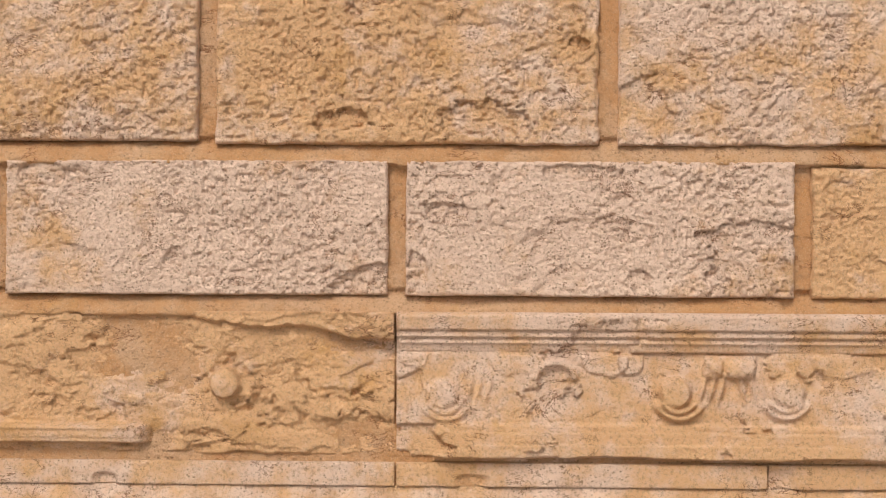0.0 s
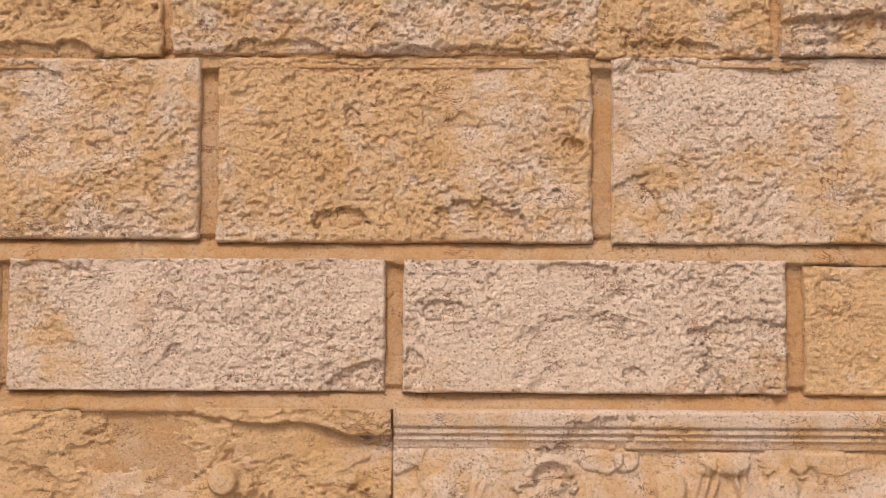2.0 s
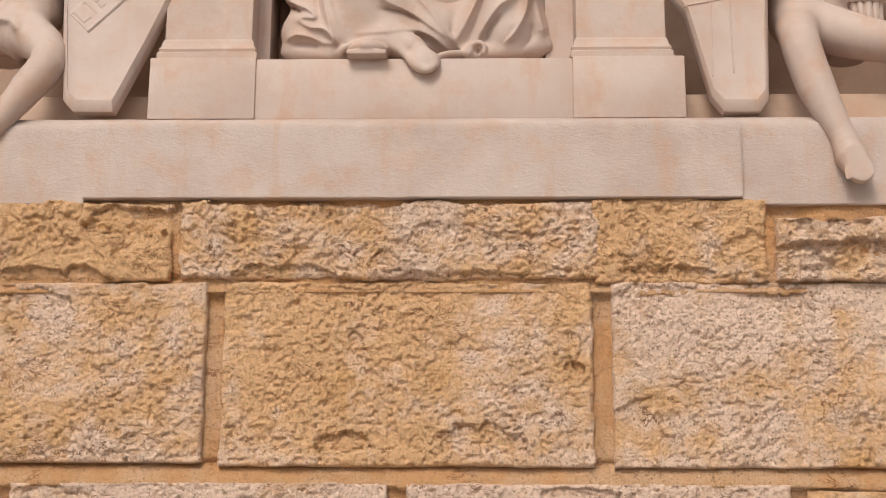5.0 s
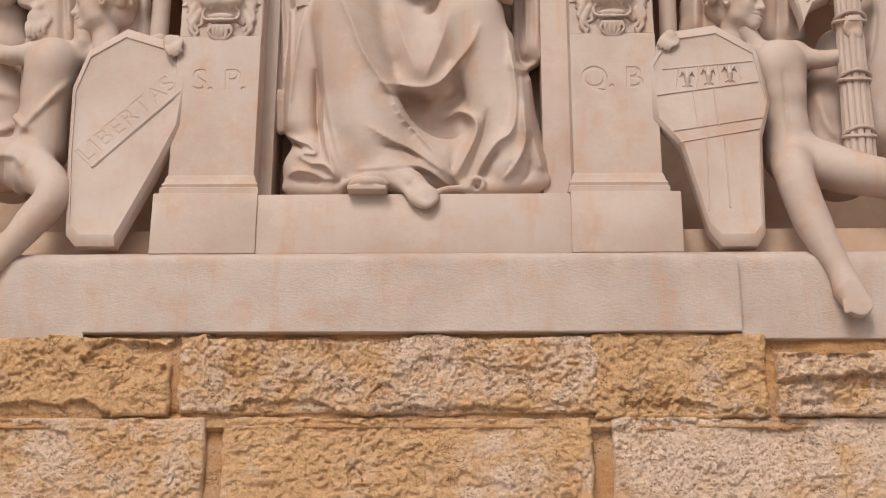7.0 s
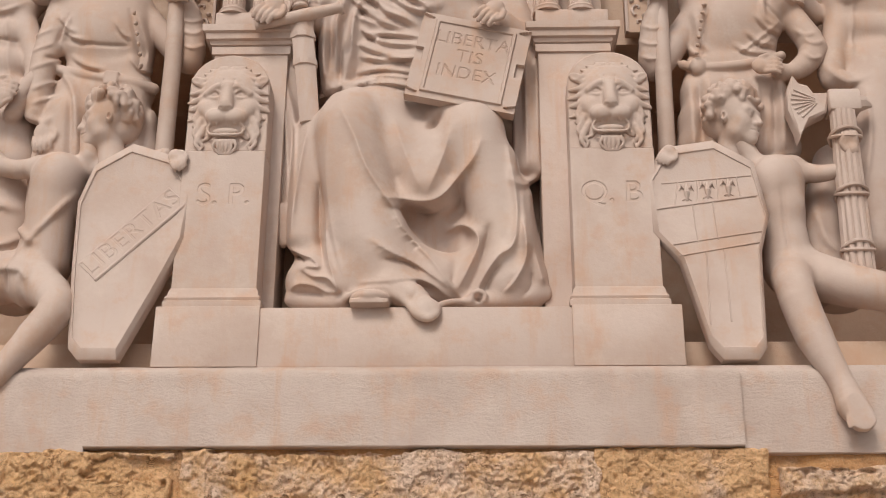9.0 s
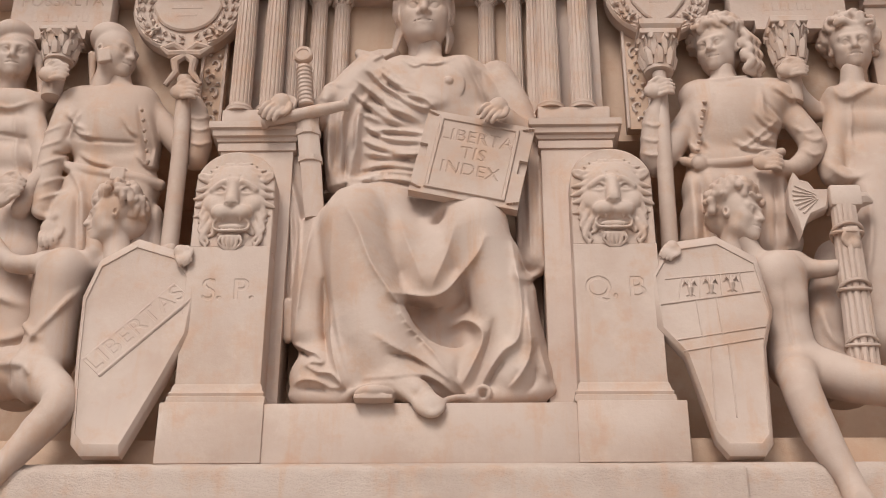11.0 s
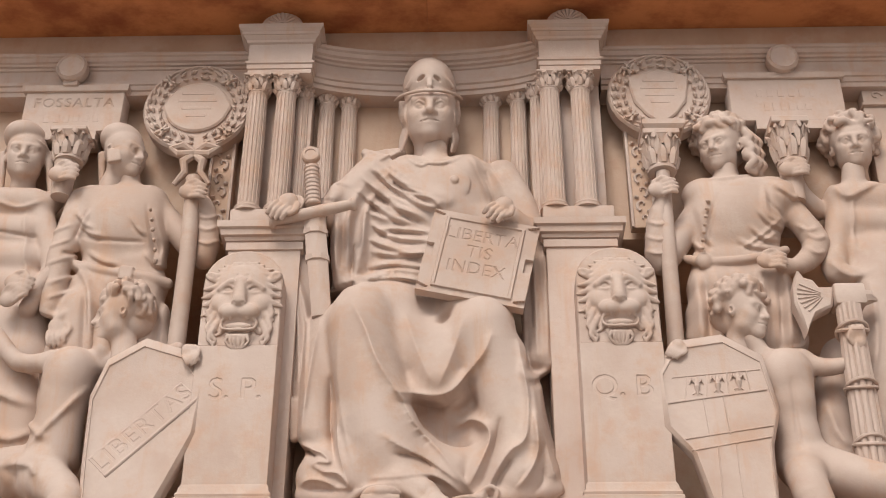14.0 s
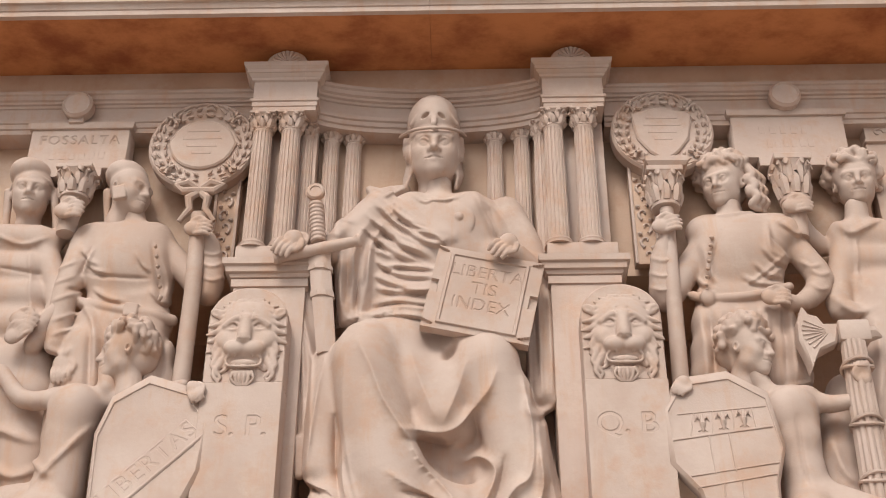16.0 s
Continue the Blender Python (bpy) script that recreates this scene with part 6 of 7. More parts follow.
    c.path([(1.045, 0.330, 5.026), (1.113, 0.290, 4.985), (1.275, 0.272, 4.983), (1.417, 0.280, 5.012), (1.523, 0.330, 5.073)], 0.024, 0.024, k=0.006)
    c.ball((1.105, 0.275, 4.986), (0.038, 0.030, 0.048), 0, k=0.006)
    c.ball((1.152, 0.235, 5.309), (0.014, 0.012, 0.010), -15, k=0.004)
    c.ball((1.142, 0.235, 5.262), (0.014, 0.012, 0.010), -15, k=0.004)
    c.ball((1.133, 0.235, 5.216), (0.014, 0.012, 0.010), -15, k=0.004)
    c.ball((1.124, 0.235, 5.169), (0.014, 0.012, 0.010), -15, k=0.004)
    c.ball((1.114, 0.235, 5.124), (0.014, 0.012, 0.010), -15, k=0.004)
    c.ball((1.105, 0.235, 5.078), (0.014, 0.012, 0.010), -15, k=0.004)
    c.ball((1.096, 0.235, 5.033), (0.014, 0.012, 0.010), -15, k=0.004)
    c.fold([(1.201, 0.235, 5.349), (1.146, 0.225, 5.143), (1.123, 0.235, 5.004)], 0.010, -0.012)
    c.fold([(1.516, 0.240, 5.214), (1.387, 0.220, 5.089), (1.298, 0.220, 5.025)], 0.011, 0.011)
    c.fold([(1.483, 0.240, 5.123), (1.368, 0.220, 5.040)], 0.011, 0.011)
    c.fold([(1.056, 0.240, 4.896), (1.055, 0.210, 4.693), (1.050, 0.210, 4.469)], 0.022, 0.023)
    c.fold([(1.151, 0.240, 4.895), (1.148, 0.210, 4.692), (1.141, 0.210, 4.468)], 0.022, 0.023)
    c.fold([(1.260, 0.240, 4.894), (1.254, 0.210, 4.691), (1.246, 0.210, 4.467)], 0.022, 0.023)
    c.fold([(1.368, 0.240, 4.893), (1.361, 0.210, 4.690), (1.350, 0.210, 4.466)], 0.022, 0.023)
    c.fold([(1.490, 0.240, 4.892), (1.480, 0.210, 4.689), (1.468, 0.210, 4.465)], 0.022, 0.023)
    c.fold([(0.994, 0.250, 4.480), (1.178, 0.200, 4.430), (1.360, 0.200, 4.429), (1.536, 0.250, 4.500)], 0.015, 0.016)
    limb(c, [(1.149, 0.380, 5.377), (0.915, 0.340, 5.020), (0.905, 0.290, 5.220), (0.928, 0.250, 5.328)], [0.065, 0.071, 0.060, 0.035], k=0.020)
    palm(c, (0.900, 0.210, 5.363), 0.105, 95, 1.0)
    c.fold([(0.843, 0.250, 5.202), (0.895, 0.235, 5.175), (0.965, 0.250, 5.200)], 0.009, 0.009)
    c.fold([(0.836, 0.250, 5.113), (0.888, 0.235, 5.087), (0.958, 0.250, 5.112)], 0.009, 0.009)
    c.fold([(0.830, 0.250, 5.032), (0.882, 0.235, 5.006), (0.952, 0.250, 5.031)], 0.009, 0.009)
    h = Clay((1.01, 0.10, 5.34), (1.58, 0.52, 6.13), 0.0050)
    head(h, (1.264, 0.340, 5.706), 0.290, -32, 'curls', 23, 0.55, 14)
    h.path([(1.388, 0.300, 5.789), (1.418, 0.280, 5.730), (1.388, 0.300, 5.695), (1.425, 0.320, 5.680)], 0.026, 0.018, k=0.010)
    h.path([(1.417, 0.330, 5.789), (1.447, 0.310, 5.730), (1.417, 0.330, 5.694), (1.454, 0.350, 5.679)], 0.026, 0.018, k=0.010)
    h.path([(1.445, 0.360, 5.788), (1.476, 0.340, 5.729), (1.446, 0.360, 5.693), (1.483, 0.380, 5.678)], 0.026, 0.018, k=0.010)
    h.path([(1.391, 0.300, 5.716), (1.421, 0.280, 5.658), (1.392, 0.300, 5.623), (1.428, 0.320, 5.608)], 0.026, 0.018, k=0.010)
    h.path([(1.420, 0.330, 5.716), (1.450, 0.310, 5.658), (1.420, 0.330, 5.622), (1.457, 0.350, 5.607)], 0.026, 0.018, k=0.010)
    h.path([(1.448, 0.360, 5.715), (1.479, 0.340, 5.657), (1.449, 0.360, 5.621), (1.485, 0.380, 5.606)], 0.026, 0.018, k=0.010)
    h.path([(1.394, 0.300, 5.644), (1.424, 0.280, 5.587), (1.395, 0.300, 5.552), (1.431, 0.320, 5.537)], 0.026, 0.018, k=0.010)
    h.path([(1.423, 0.330, 5.644), (1.453, 0.310, 5.586), (1.423, 0.330, 5.551), (1.460, 0.350, 5.536)], 0.026, 0.018, k=0.010)
    h.path([(1.451, 0.360, 5.643), (1.481, 0.340, 5.585), (1.451, 0.360, 5.550), (1.488, 0.380, 5.535)], 0.026, 0.018, k=0.010)
    ob = part('curly_soldier_statue', cast(c, h), white)
    return tagged(ob, 'standing marble youth in belted tunic, one hand on his hip', 'statue')


curly_soldier()


def open_collar_man():
    c = Clay((1.41, 0.12, 3.77), (2.65, 0.50, 6.10), 0.0085)
    c.rod((1.873, 0.390, 5.392), (2.187, 0.390, 5.388), 0.092, 0.092, k=0.050)
    c.rod((1.873, 0.390, 5.239), (2.150, 0.390, 5.236), 0.103, 0.103, k=0.050)
    c.rod((1.866, 0.390, 5.073), (2.122, 0.390, 5.070), 0.103, 0.103, k=0.050)
    c.rod((1.882, 0.390, 4.943), (2.101, 0.390, 4.941), 0.103, 0.103, k=0.050)
    c.rod((1.847, 0.380, 5.386), (2.195, 0.380, 5.382), 0.071, 0.071, k=0.050)
    c.rod((1.933, 0.370, 5.447), (1.939, 0.350, 5.556), 0.065, 0.057, k=0.030)
    limb(c, [(1.842, 0.370, 5.328), (1.750, 0.320, 4.968), (1.791, 0.300, 4.908)], [0.065, 0.065, 0.054], k=0.025)
    c.fold([(1.809, 0.290, 5.429), (1.861, 0.260, 5.351), (1.939, 0.270, 5.390), (2.050, 0.300, 5.468)], 0.020, 0.021)
    c.fold([(1.895, 0.250, 5.351), (1.853, 0.240, 5.015)], 0.009, 0.009)
    c.fold([(1.711, 0.270, 4.971), (1.799, 0.240, 4.873), (1.908, 0.230, 4.898), (2.091, 0.250, 4.987)], 0.020, 0.021)
    limb(c, [(1.991, 0.380, 5.001), (1.921, 0.360, 4.674), (1.842, 0.380, 4.096)], [0.147, 0.136, 0.125], k=0.050)
    limb(c, [(1.725, 0.380, 4.504), (1.620, 0.380, 4.097), (1.681, 0.380, 3.849)], [0.098, 0.103, 0.109], k=0.050)
    c.fold([(1.879, 0.260, 4.837), (1.860, 0.250, 4.556), (1.812, 0.280, 4.365)], 0.017, 0.018)
    c.fold([(1.827, 0.250, 4.863), (1.761, 0.270, 4.568)], 0.011, -0.014)
    c.fold([(1.589, 0.300, 4.233), (1.615, 0.280, 4.083), (1.679, 0.280, 4.000)], 0.020, 0.021)
    limb(c, [(1.737, 0.400, 5.349), (1.653, 0.340, 5.413), (1.622, 0.300, 5.508)], [0.054, 0.046, 0.035], k=0.020)
    palm(c, (1.577, 0.240, 5.498), 0.105, 85, 1.0)
    h = Clay((1.66, 0.10, 5.33), (2.27, 0.52, 6.12), 0.0050)
    head(h, (1.960, 0.350, 5.719), 0.290, -10, 'curls', 29, 0.55, 15)
    ob = part('open_collar_statue', cast(c, h), white)
    return tagged(ob, 'standing marble man with wavy hair and open collar shirt', 'statue')


open_collar_man()


# ---- lion masks ----
def lion_mask(parent, cx, cz):
    """An open-mouthed lion's face with curling mane on the pedestal's round head."""
    c = Clay((cx - 0.205, -0.06, cz - 0.31), (cx + 0.205, 0.14, cz + 0.27), 0.0048)
    Y = 0.075

    def P(x, y, z):
        return (cx + x, Y - y, cz + z)
    c.ball(P(0, 0.0, 0.015), (0.140, 0.045, 0.185), k=0.03)
    c.ball(P(0, 0.012, 0.095), (0.105, 0.032, 0.080), k=0.03)
    for q in (-1, 1):
        c.ball(P(q * 0.044, 0.040, -0.070), (0.052, 0.034, 0.038), k=0.016)
        c.ball(P(q * 0.092, 0.018, -0.020), (0.045, 0.030, 0.042), k=0.018)
        c.path([P(q * 0.016, 0.046, 0.082), P(q * 0.050, 0.050, 0.082), P(q * 0.100, 0.034, 0.052)], 0.015, 0.011, k=0.016)
        c.ball(P(q * 0.060, 0.060, 0.044), (0.030, 0.026, 0.018), q * -14, k=0.006, cut=True)
        c.ball(P(q * 0.060, 0.030, 0.044), (0.019, 0.014, 0.014), k=0.003)
        c.path([P(q * 0.030, 0.044, 0.046), P(q * 0.058, 0.048, 0.064), P(q * 0.094, 0.034, 0.048)], 0.006, k=0.004)
        c.path([P(q * 0.032, 0.040, 0.030), P(q * 0.060, 0.042, 0.025), P(q * 0.092, 0.032, 0.032)], 0.006, k=0.005)
        c.path([P(q * 0.020, 0.058, 0.075), P(q * 0.030, 0.056, 0.100), P(q * 0.026, 0.046, 0.122)], 0.006, 0.004, k=0.006, cut=True)
        c.ball(P(q * 0.150, 0.004, 0.135), (0.034, 0.018, 0.024), q * 25, k=0.010)
        c.ball(P(q * 0.160, 0.026, 0.132), (0.024, 0.012, 0.014), q * 25, k=0.006, cut=True)
    c.rod(P(0, 0.040, 0.085), P(0, 0.062, -0.020), 0.024, 0.032, k=0.018)
    c.ball(P(0, 0.072, -0.038), (0.034, 0.018, 0.014), k=0.008)
    for q in (-1, 1):
        c.ball(P(q * 0.020, 0.086, -0.046), (0.012, 0.010, 0.006), q * 20, k=0.004, cut=True)
    c.rod(P(0, 0.086, -0.050), P(0, 0.080, -0.085), 0.004, k=0.005, cut=True)
    # the open mouth with curled lips and tongue
    c.ball(P(0, 0.058, -0.128), (0.078, 0.040, 0.026), k=0.008, cut=True)
    c.path([P(-0.070, 0.036, -0.108), P(-0.082, 0.030, -0.125), P(-0.070, 0.034, -0.156), P(0, 0.044, -0.166), P(0.070, 0.034, -0.156), P(0.082, 0.030, -0.125), P(0.070, 0.036, -0.108)], 0.0065, k=0.010)
    c.ball(P(0, 0.026, -0.142), (0.058, 0.020, 0.018), k=0.008)
    for x in (-0.040, 0.040):
        c.rod(P(x, 0.046, -0.100), P(x, 0.042, -0.116), 0.008, 0.004, k=0.004)
    c.ball(P(0, 0.008, -0.200), (0.050, 0.022, 0.034), k=0.020)
    for i in range(6):
        x = -0.042 + 0.0168 * i
        c.path([P(x, 0.030, -0.190), P(x * 1.25, 0.026, -0.220), P(x * 0.6, 0.012, -0.250)], 0.009, 0.005, k=0.006)
    rnd = random.Random(5)
    for ring, (rx, rz, n, ln) in enumerate(((0.112, 0.150, 22, 0.055), (0.135, 0.185, 24, 0.045))):
        for i in range(n):
            a = radians(-58 + 296 * i / (n - 1))
            x, z = rx * math.cos(a), 0.020 + rz * math.sin(a)
            if abs(x) > 0.105 and 0.09 < z < 0.17:
                continue
            v = ln * rnd.uniform(0.8, 1.3)
            side = 1 if x > 0 else -1
            tx, tz = 0.75 * math.cos(a) + 0.15 * side, 0.5 * math.sin(a) - 0.45
            d = math.hypot(tx, tz)
            bend = rnd.uniform(0.2, 0.6) * side
            mid_ = P(x + v * tx / d * 0.55, 0.012 - 0.008 * ring, z + v * tz / d * 0.55 - 0.010 * abs(bend))
            c.path([P(x, 0.010 - 0.008 * ring, z), mid_, P(x + v * tx / d + 0.020 * bend, 0.002, z + v * tz / d)], 0.013, 0.006, k=0.012)
    for q in (-1, 1):
        for i in range(7):
            z = -0.05 - 0.024 * i
            x = q * (0.118 + 0.012 * math.sin(i * 2.1))
            c.path([P(x, 0.008, z + 0.045), P(x + q * 0.020, 0.014, z), P(x - q * 0.004, 0.008, z - 0.035), P(x + q * 0.010, 0.002, z - 0.055)], 0.012, 0.006, k=0.010)
    return part("lion_mask", cast(c), white, parent, "open-mouthed lion mask with wavy mane")


lion_mask(ped_l, -1.108, 4.668)
lion_mask(ped_r, 0.645, 4.672)


LEFT_SHIELD = [(-1.702, 0.092, 4.384), (-1.538, 0.099, 4.495), (-1.332, 0.095, 4.425), (-1.234, 0.085, 4.263), (-1.252, 0.069, 4.007), (-1.356, 0.052, 3.747), (-1.470, 0.034, 3.483), (-1.493, 0.030, 3.432), (-1.661, 0.030, 3.433), (-1.706, 0.034, 3.484), (-1.739, 0.059, 3.858), (-1.756, 0.080, 4.195)]
RIGHT_SHIELD = [(0.874, 0.087, 4.447), (1.105, 0.090, 4.484), (1.277, 0.083, 4.371), (1.321, 0.066, 4.099), (1.269, 0.054, 3.919), (1.245, 0.024, 3.469), (1.207, 0.020, 3.419), (1.059, 0.020, 3.419), (1.010, 0.024, 3.483), (0.916, 0.051, 3.880), (0.807, 0.060, 4.018), (0.790, 0.078, 4.302)]
MOTTO = (-1.486, 0.000, 4.024)
BAND0 = (-1.677, 0.000, 3.716)
BAND1 = (-1.230, 0.000, 4.181)
BAND2 = (-1.746, 0.000, 3.967)
SWORD_TOP = (-0.842, 0.160, 5.562)
SWORD_GUARD = (-0.809, 0.150, 5.229)
SWORD_TIP = (-0.753, 0.180, 4.724)
GUARD_L = (-1.023, 0.130, 5.146)
GUARD_R = (-0.601, 0.130, 5.247)
TAB_TL = (-0.212, 0.085, 5.192)
TAB_TR = (0.308, 0.105, 5.074)
TAB_BR = (0.202, 0.100, 4.641)
TAB_BL = (-0.294, 0.080, 4.729)
WREATH_L = (-1.493, 0.330, 5.993)
WREATH_LR = (-1.202, 0.330, 5.989)
WREATH_R = (0.979, 0.330, 6.045)
WREATH_RR = (1.254, 0.330, 6.041)
STAFF_L0 = (-1.447, 0.240, 5.486)
STAFF_L1 = (-1.431, 0.240, 5.017)
STAFF_L2 = (-1.457, 0.330, 4.210)
STAFF_R0 = (0.944, 0.250, 5.492)
STAFF_R1 = (0.928, 0.320, 4.189)
CAP_R0 = (0.945, 0.270, 5.478)
CAP_R1 = (0.960, 0.270, 5.742)
TORCH_R0 = (1.607, 0.300, 5.456)
TORCH_R1 = (1.639, 0.300, 5.802)
TORCH_L0 = (-2.143, 0.310, 5.542)
TORCH_L1 = (-2.158, 0.310, 5.801)
PLQ_L0 = (-2.441, 0.340, 5.864)
PLQ_L1 = (-1.906, 0.340, 6.120)
PLQ_LK = (-2.202, 0.360, 6.307)
PLQ_R0 = (1.358, 0.340, 5.879)
PLQ_R1 = (1.959, 0.340, 6.149)
PLQ_RK = (1.657, 0.360, 6.309)
AXE0 = (1.470, 0.120, 4.816)
AXE1 = (1.519, 0.120, 4.492)
AXE2 = (1.665, 0.120, 4.698)
AXE3 = (1.832, 0.120, 4.682)
AXE4 = (1.474, 0.120, 4.640)
FAS0 = (1.719, 0.130, 4.643)
FAS1 = (1.721, 0.180, 3.865)
BOW = (-1.464, 0.270, 5.666)
PANEL_L = (-1.341, 0.400, 5.684)
PANEL_R = (0.849, 0.400, 5.586)
EDGE_R = (2.138, 0.400, 6.083)
ARM0 = (0.825, 0.000, 4.126)
ARM1 = (1.271, 0.000, 4.191)
ARM2 = (0.857, 0.000, 4.254)
ARM3 = (1.255, 0.000, 4.293)
CROSS0 = (1.030, 0.000, 4.152)
CROSS1 = (1.063, 0.000, 3.950)
BAR0 = (0.888, 0.000, 3.951)
BAR1 = (1.281, 0.000, 4.015)


# ---- shields, sword, tablet, axe, wreaths and plaques ----
def tilted_shield(points, label, group):
    """A long shield with bevelled rim, leaning back with its top."""
    t = thing("shield", label, "shield", group)
    n = len(points)
    c = tuple(sum(p[i] for p in points) / n for i in range(3))

    def ring(scale, out):
        return [(c[0] + (x - c[0]) * scale, c[1] + (y - c[1]) * scale - out, c[2] + (z - c[2]) * scale) for x, y, z in points]
    b = loft([ring(1.0, -0.055), ring(1.0, 0.0), ring(0.985, 0.006), ring(0.92, 0.022), ring(0.905, 0.022), ring(0.90, 0.016), ring(0.885, 0.014), ring(0.6, 0.0145), ring(0.3, 0.015)])
    part("shield_body", b, white, t)
    return t, c


def on_shield(points, x, z, out=0.02):
    """Depth of a leaning shield's face at (x, z)."""
    zs = [p[2] for p in points]
    lo, hi = min(points, key=lambda p: p[2]), max(points, key=lambda p: p[2])
    return lo[1] + (hi[1] - lo[1]) * (z - lo[2]) / (hi[2] - lo[2]) - out


motto, mc = tilted_shield(LEFT_SHIELD, "tall marble shield with diagonal band lettered LIBERTAS", "shields")
ang = math.degrees(math.atan2(BAND1[2] - BAND0[2], BAND1[0] - BAND0[0]))
mid = lerp(BAND0, BAND1, 0.5)
mx, mz = MOTTO[0], MOTTO[2]
word = letters("LIBERTAS", 0.116, 0, 0.006, 0, 1.12)


def diagonal(u0, u1, v0, v1, step, height, name, parent):
    """A strip along the shield's diagonal; u runs along it, v across."""
    ca, sa = math.cos(radians(ang)), math.sin(radians(ang))

    def face(U, V):
        X, Z = mx + U * ca - V * sa, mz + U * sa + V * ca
        lo, hi = min(LEFT_SHIELD, key=lambda p: p[2]), max(LEFT_SHIELD, key=lambda p: p[2])
        Y = lo[1] + (hi[1] - lo[1]) * (Z - lo[2]) / (hi[2] - lo[2]) - 0.0165 + height(U, V)
        return X, Y, Z
    return part(name, sheet(u0, u1, v0, v1, step, lambda U, V: face(U, V), None), white, parent)


diagonal(-0.268, 0.272, -0.066, 0.080, 0.003, lambda U, V: -0.0002 + 0.0060 * word(U, V) - 0.006 * np.clip(1 - np.abs(V + 0.058) / 0.008, 0, 1) + 0.02 * np.clip((V - 0.06) / 0.02, 0, 1) + 0.02 * np.clip((np.abs(U - 0.002) - 0.262) / 0.006, 0, 1), "motto_band", motto)

arms, ac = tilted_shield(RIGHT_SHIELD, "tall marble shield with cross and three small emblems", "shields")


def raise_bar(a, b, w, parent, name="raised_line"):
    p = [(q[0], on_shield(RIGHT_SHIELD, q[0], q[2], 0.015), q[2]) for q in (lerp(a, b, i / 6) for i in range(7))]
    return part(name, tube(p, w * 0.65, 6), white, parent)


raise_bar(ARM0, ARM1, 0.009, arms)
raise_bar(ARM2, ARM3, 0.006, arms)
raise_bar(BAR0, BAR1, 0.007, arms)
raise_bar((BAR0[0] + 0.02, 0, BAR0[2] - 0.055), (BAR1[0] - 0.02, 0, BAR1[2] - 0.055), 0.007, arms)
for k in (0.36, 0.56):
    top = lerp(ARM0, ARM1, k)
    raise_bar(top, (top[0] + 0.01, 0, top[2] - 0.19), 0.006, arms)
    bot = lerp(BAR0, BAR1, k - 0.01)
    raise_bar((bot[0], 0, bot[2] - 0.06), (bot[0] - 0.01 + 0.05 * (k - 0.36), 0, bot[2] - 0.40), 0.006, arms)
for k in (0.18, 0.40, 0.62, 0.84):
    u, v = lerp(ARM0, ARM1, k), lerp(ARM2, ARM3, k)
    raise_bar(u, v, 0.005, arms)
for k in (0.29, 0.51, 0.73):
    u, v = lerp(ARM0, ARM1, k), lerp(ARM2, ARM3, k)
    m_ = lerp(u, v, 0.5)
    y = on_shield(RIGHT_SHIELD, m_[0], m_[2], 0.016)
    b = tube([(m_[0], y, m_[2] - 0.04), (m_[0], y - 0.006, m_[2]), (m_[0], y, m_[2] + 0.045)], [0.005, 0.014, 0.004], 8)
    for s in (-1, 1):
        merge(b, tube([(m_[0], y, m_[2] + 0.01), (m_[0] + s * 0.022, y - 0.004, m_[2] + 0.035), (m_[0] + s * 0.032, y, m_[2] + 0.012)], [0.006, 0.008, 0.003], 6))
        merge(b, tube([(m_[0], y, m_[2] - 0.02), (m_[0] + s * 0.02, y - 0.003, m_[2] - 0.038)], [0.006, 0.004], 6))
    part("emblem", b, white, arms, "small carved emblem")

# sword
sword = thing("sword", "upright marble sword with wire-wound grip and broad guard", "sword")
gx, gy, gz = SWORD_GUARD
tx, ty, tz = SWORD_TOP
part("pommel", turned(0, 0, [(0.010, -0.022), (0.040, -0.020), (0.048, -0.012), (0.048, 0.012), (0.040, 0.020), (0.028, 0.021), (0.026, 0.016), (0.010, 0.016)], 24), white, sword).matrix_basis = pose(tx, ty, tz, 90, 0, 0)
grip = part("grip", tube([lerp(SWORD_TOP, SWORD_GUARD, 0.22 + 0.72 * i / 40) for i in range(41)], [0.036 + 0.005 * (i % 4 > 1) for i in range(41)], 12), white, sword, "wound grip")
part("guard", tube([GUARD_L, lerp(GUARD_L, GUARD_R, 0.04), lerp(GUARD_L, GUARD_R, 0.08), lerp(GUARD_L, GUARD_R, 0.4), lerp(GUARD_L, GUARD_R, 0.6), lerp(GUARD_L, GUARD_R, 0.93), lerp(GUARD_L, GUARD_R, 0.97), GUARD_R],
     [0.034, 0.036, 0.026, 0.030, 0.032, 0.026, 0.036, 0.034], 12), white, sword)
bx = SWORD_TIP[0] - gx


def blade_ring(z, t, w, h):
    x, y = gx + bx * t, gy + (SWORD_TIP[1] - gy) * t
    return [(x - w, y + 0.03, z), (x - w, y, z), (x - w * 0.35, y - h, z), (x + w * 0.35, y - h, z), (x + w, y, z), (x + w, y + 0.03, z)]


rows = [(0.0, 0.056, 0.022), (0.22, 0.055, 0.022), (0.225, 0.060, 0.030), (0.27, 0.060, 0.030), (0.275, 0.052, 0.020), (0.50, 0.053, 0.020), (0.505, 0.058, 0.028), (0.56, 0.058, 0.028), (0.565, 0.050, 0.018), (1.15, 0.046, 0.016)]
part("scabbard", loft([blade_ring(gz + (SWORD_TIP[2] - gz) * t, t, w, h) for t, w, h in rows]), white, sword, "scabbard with raised bands")

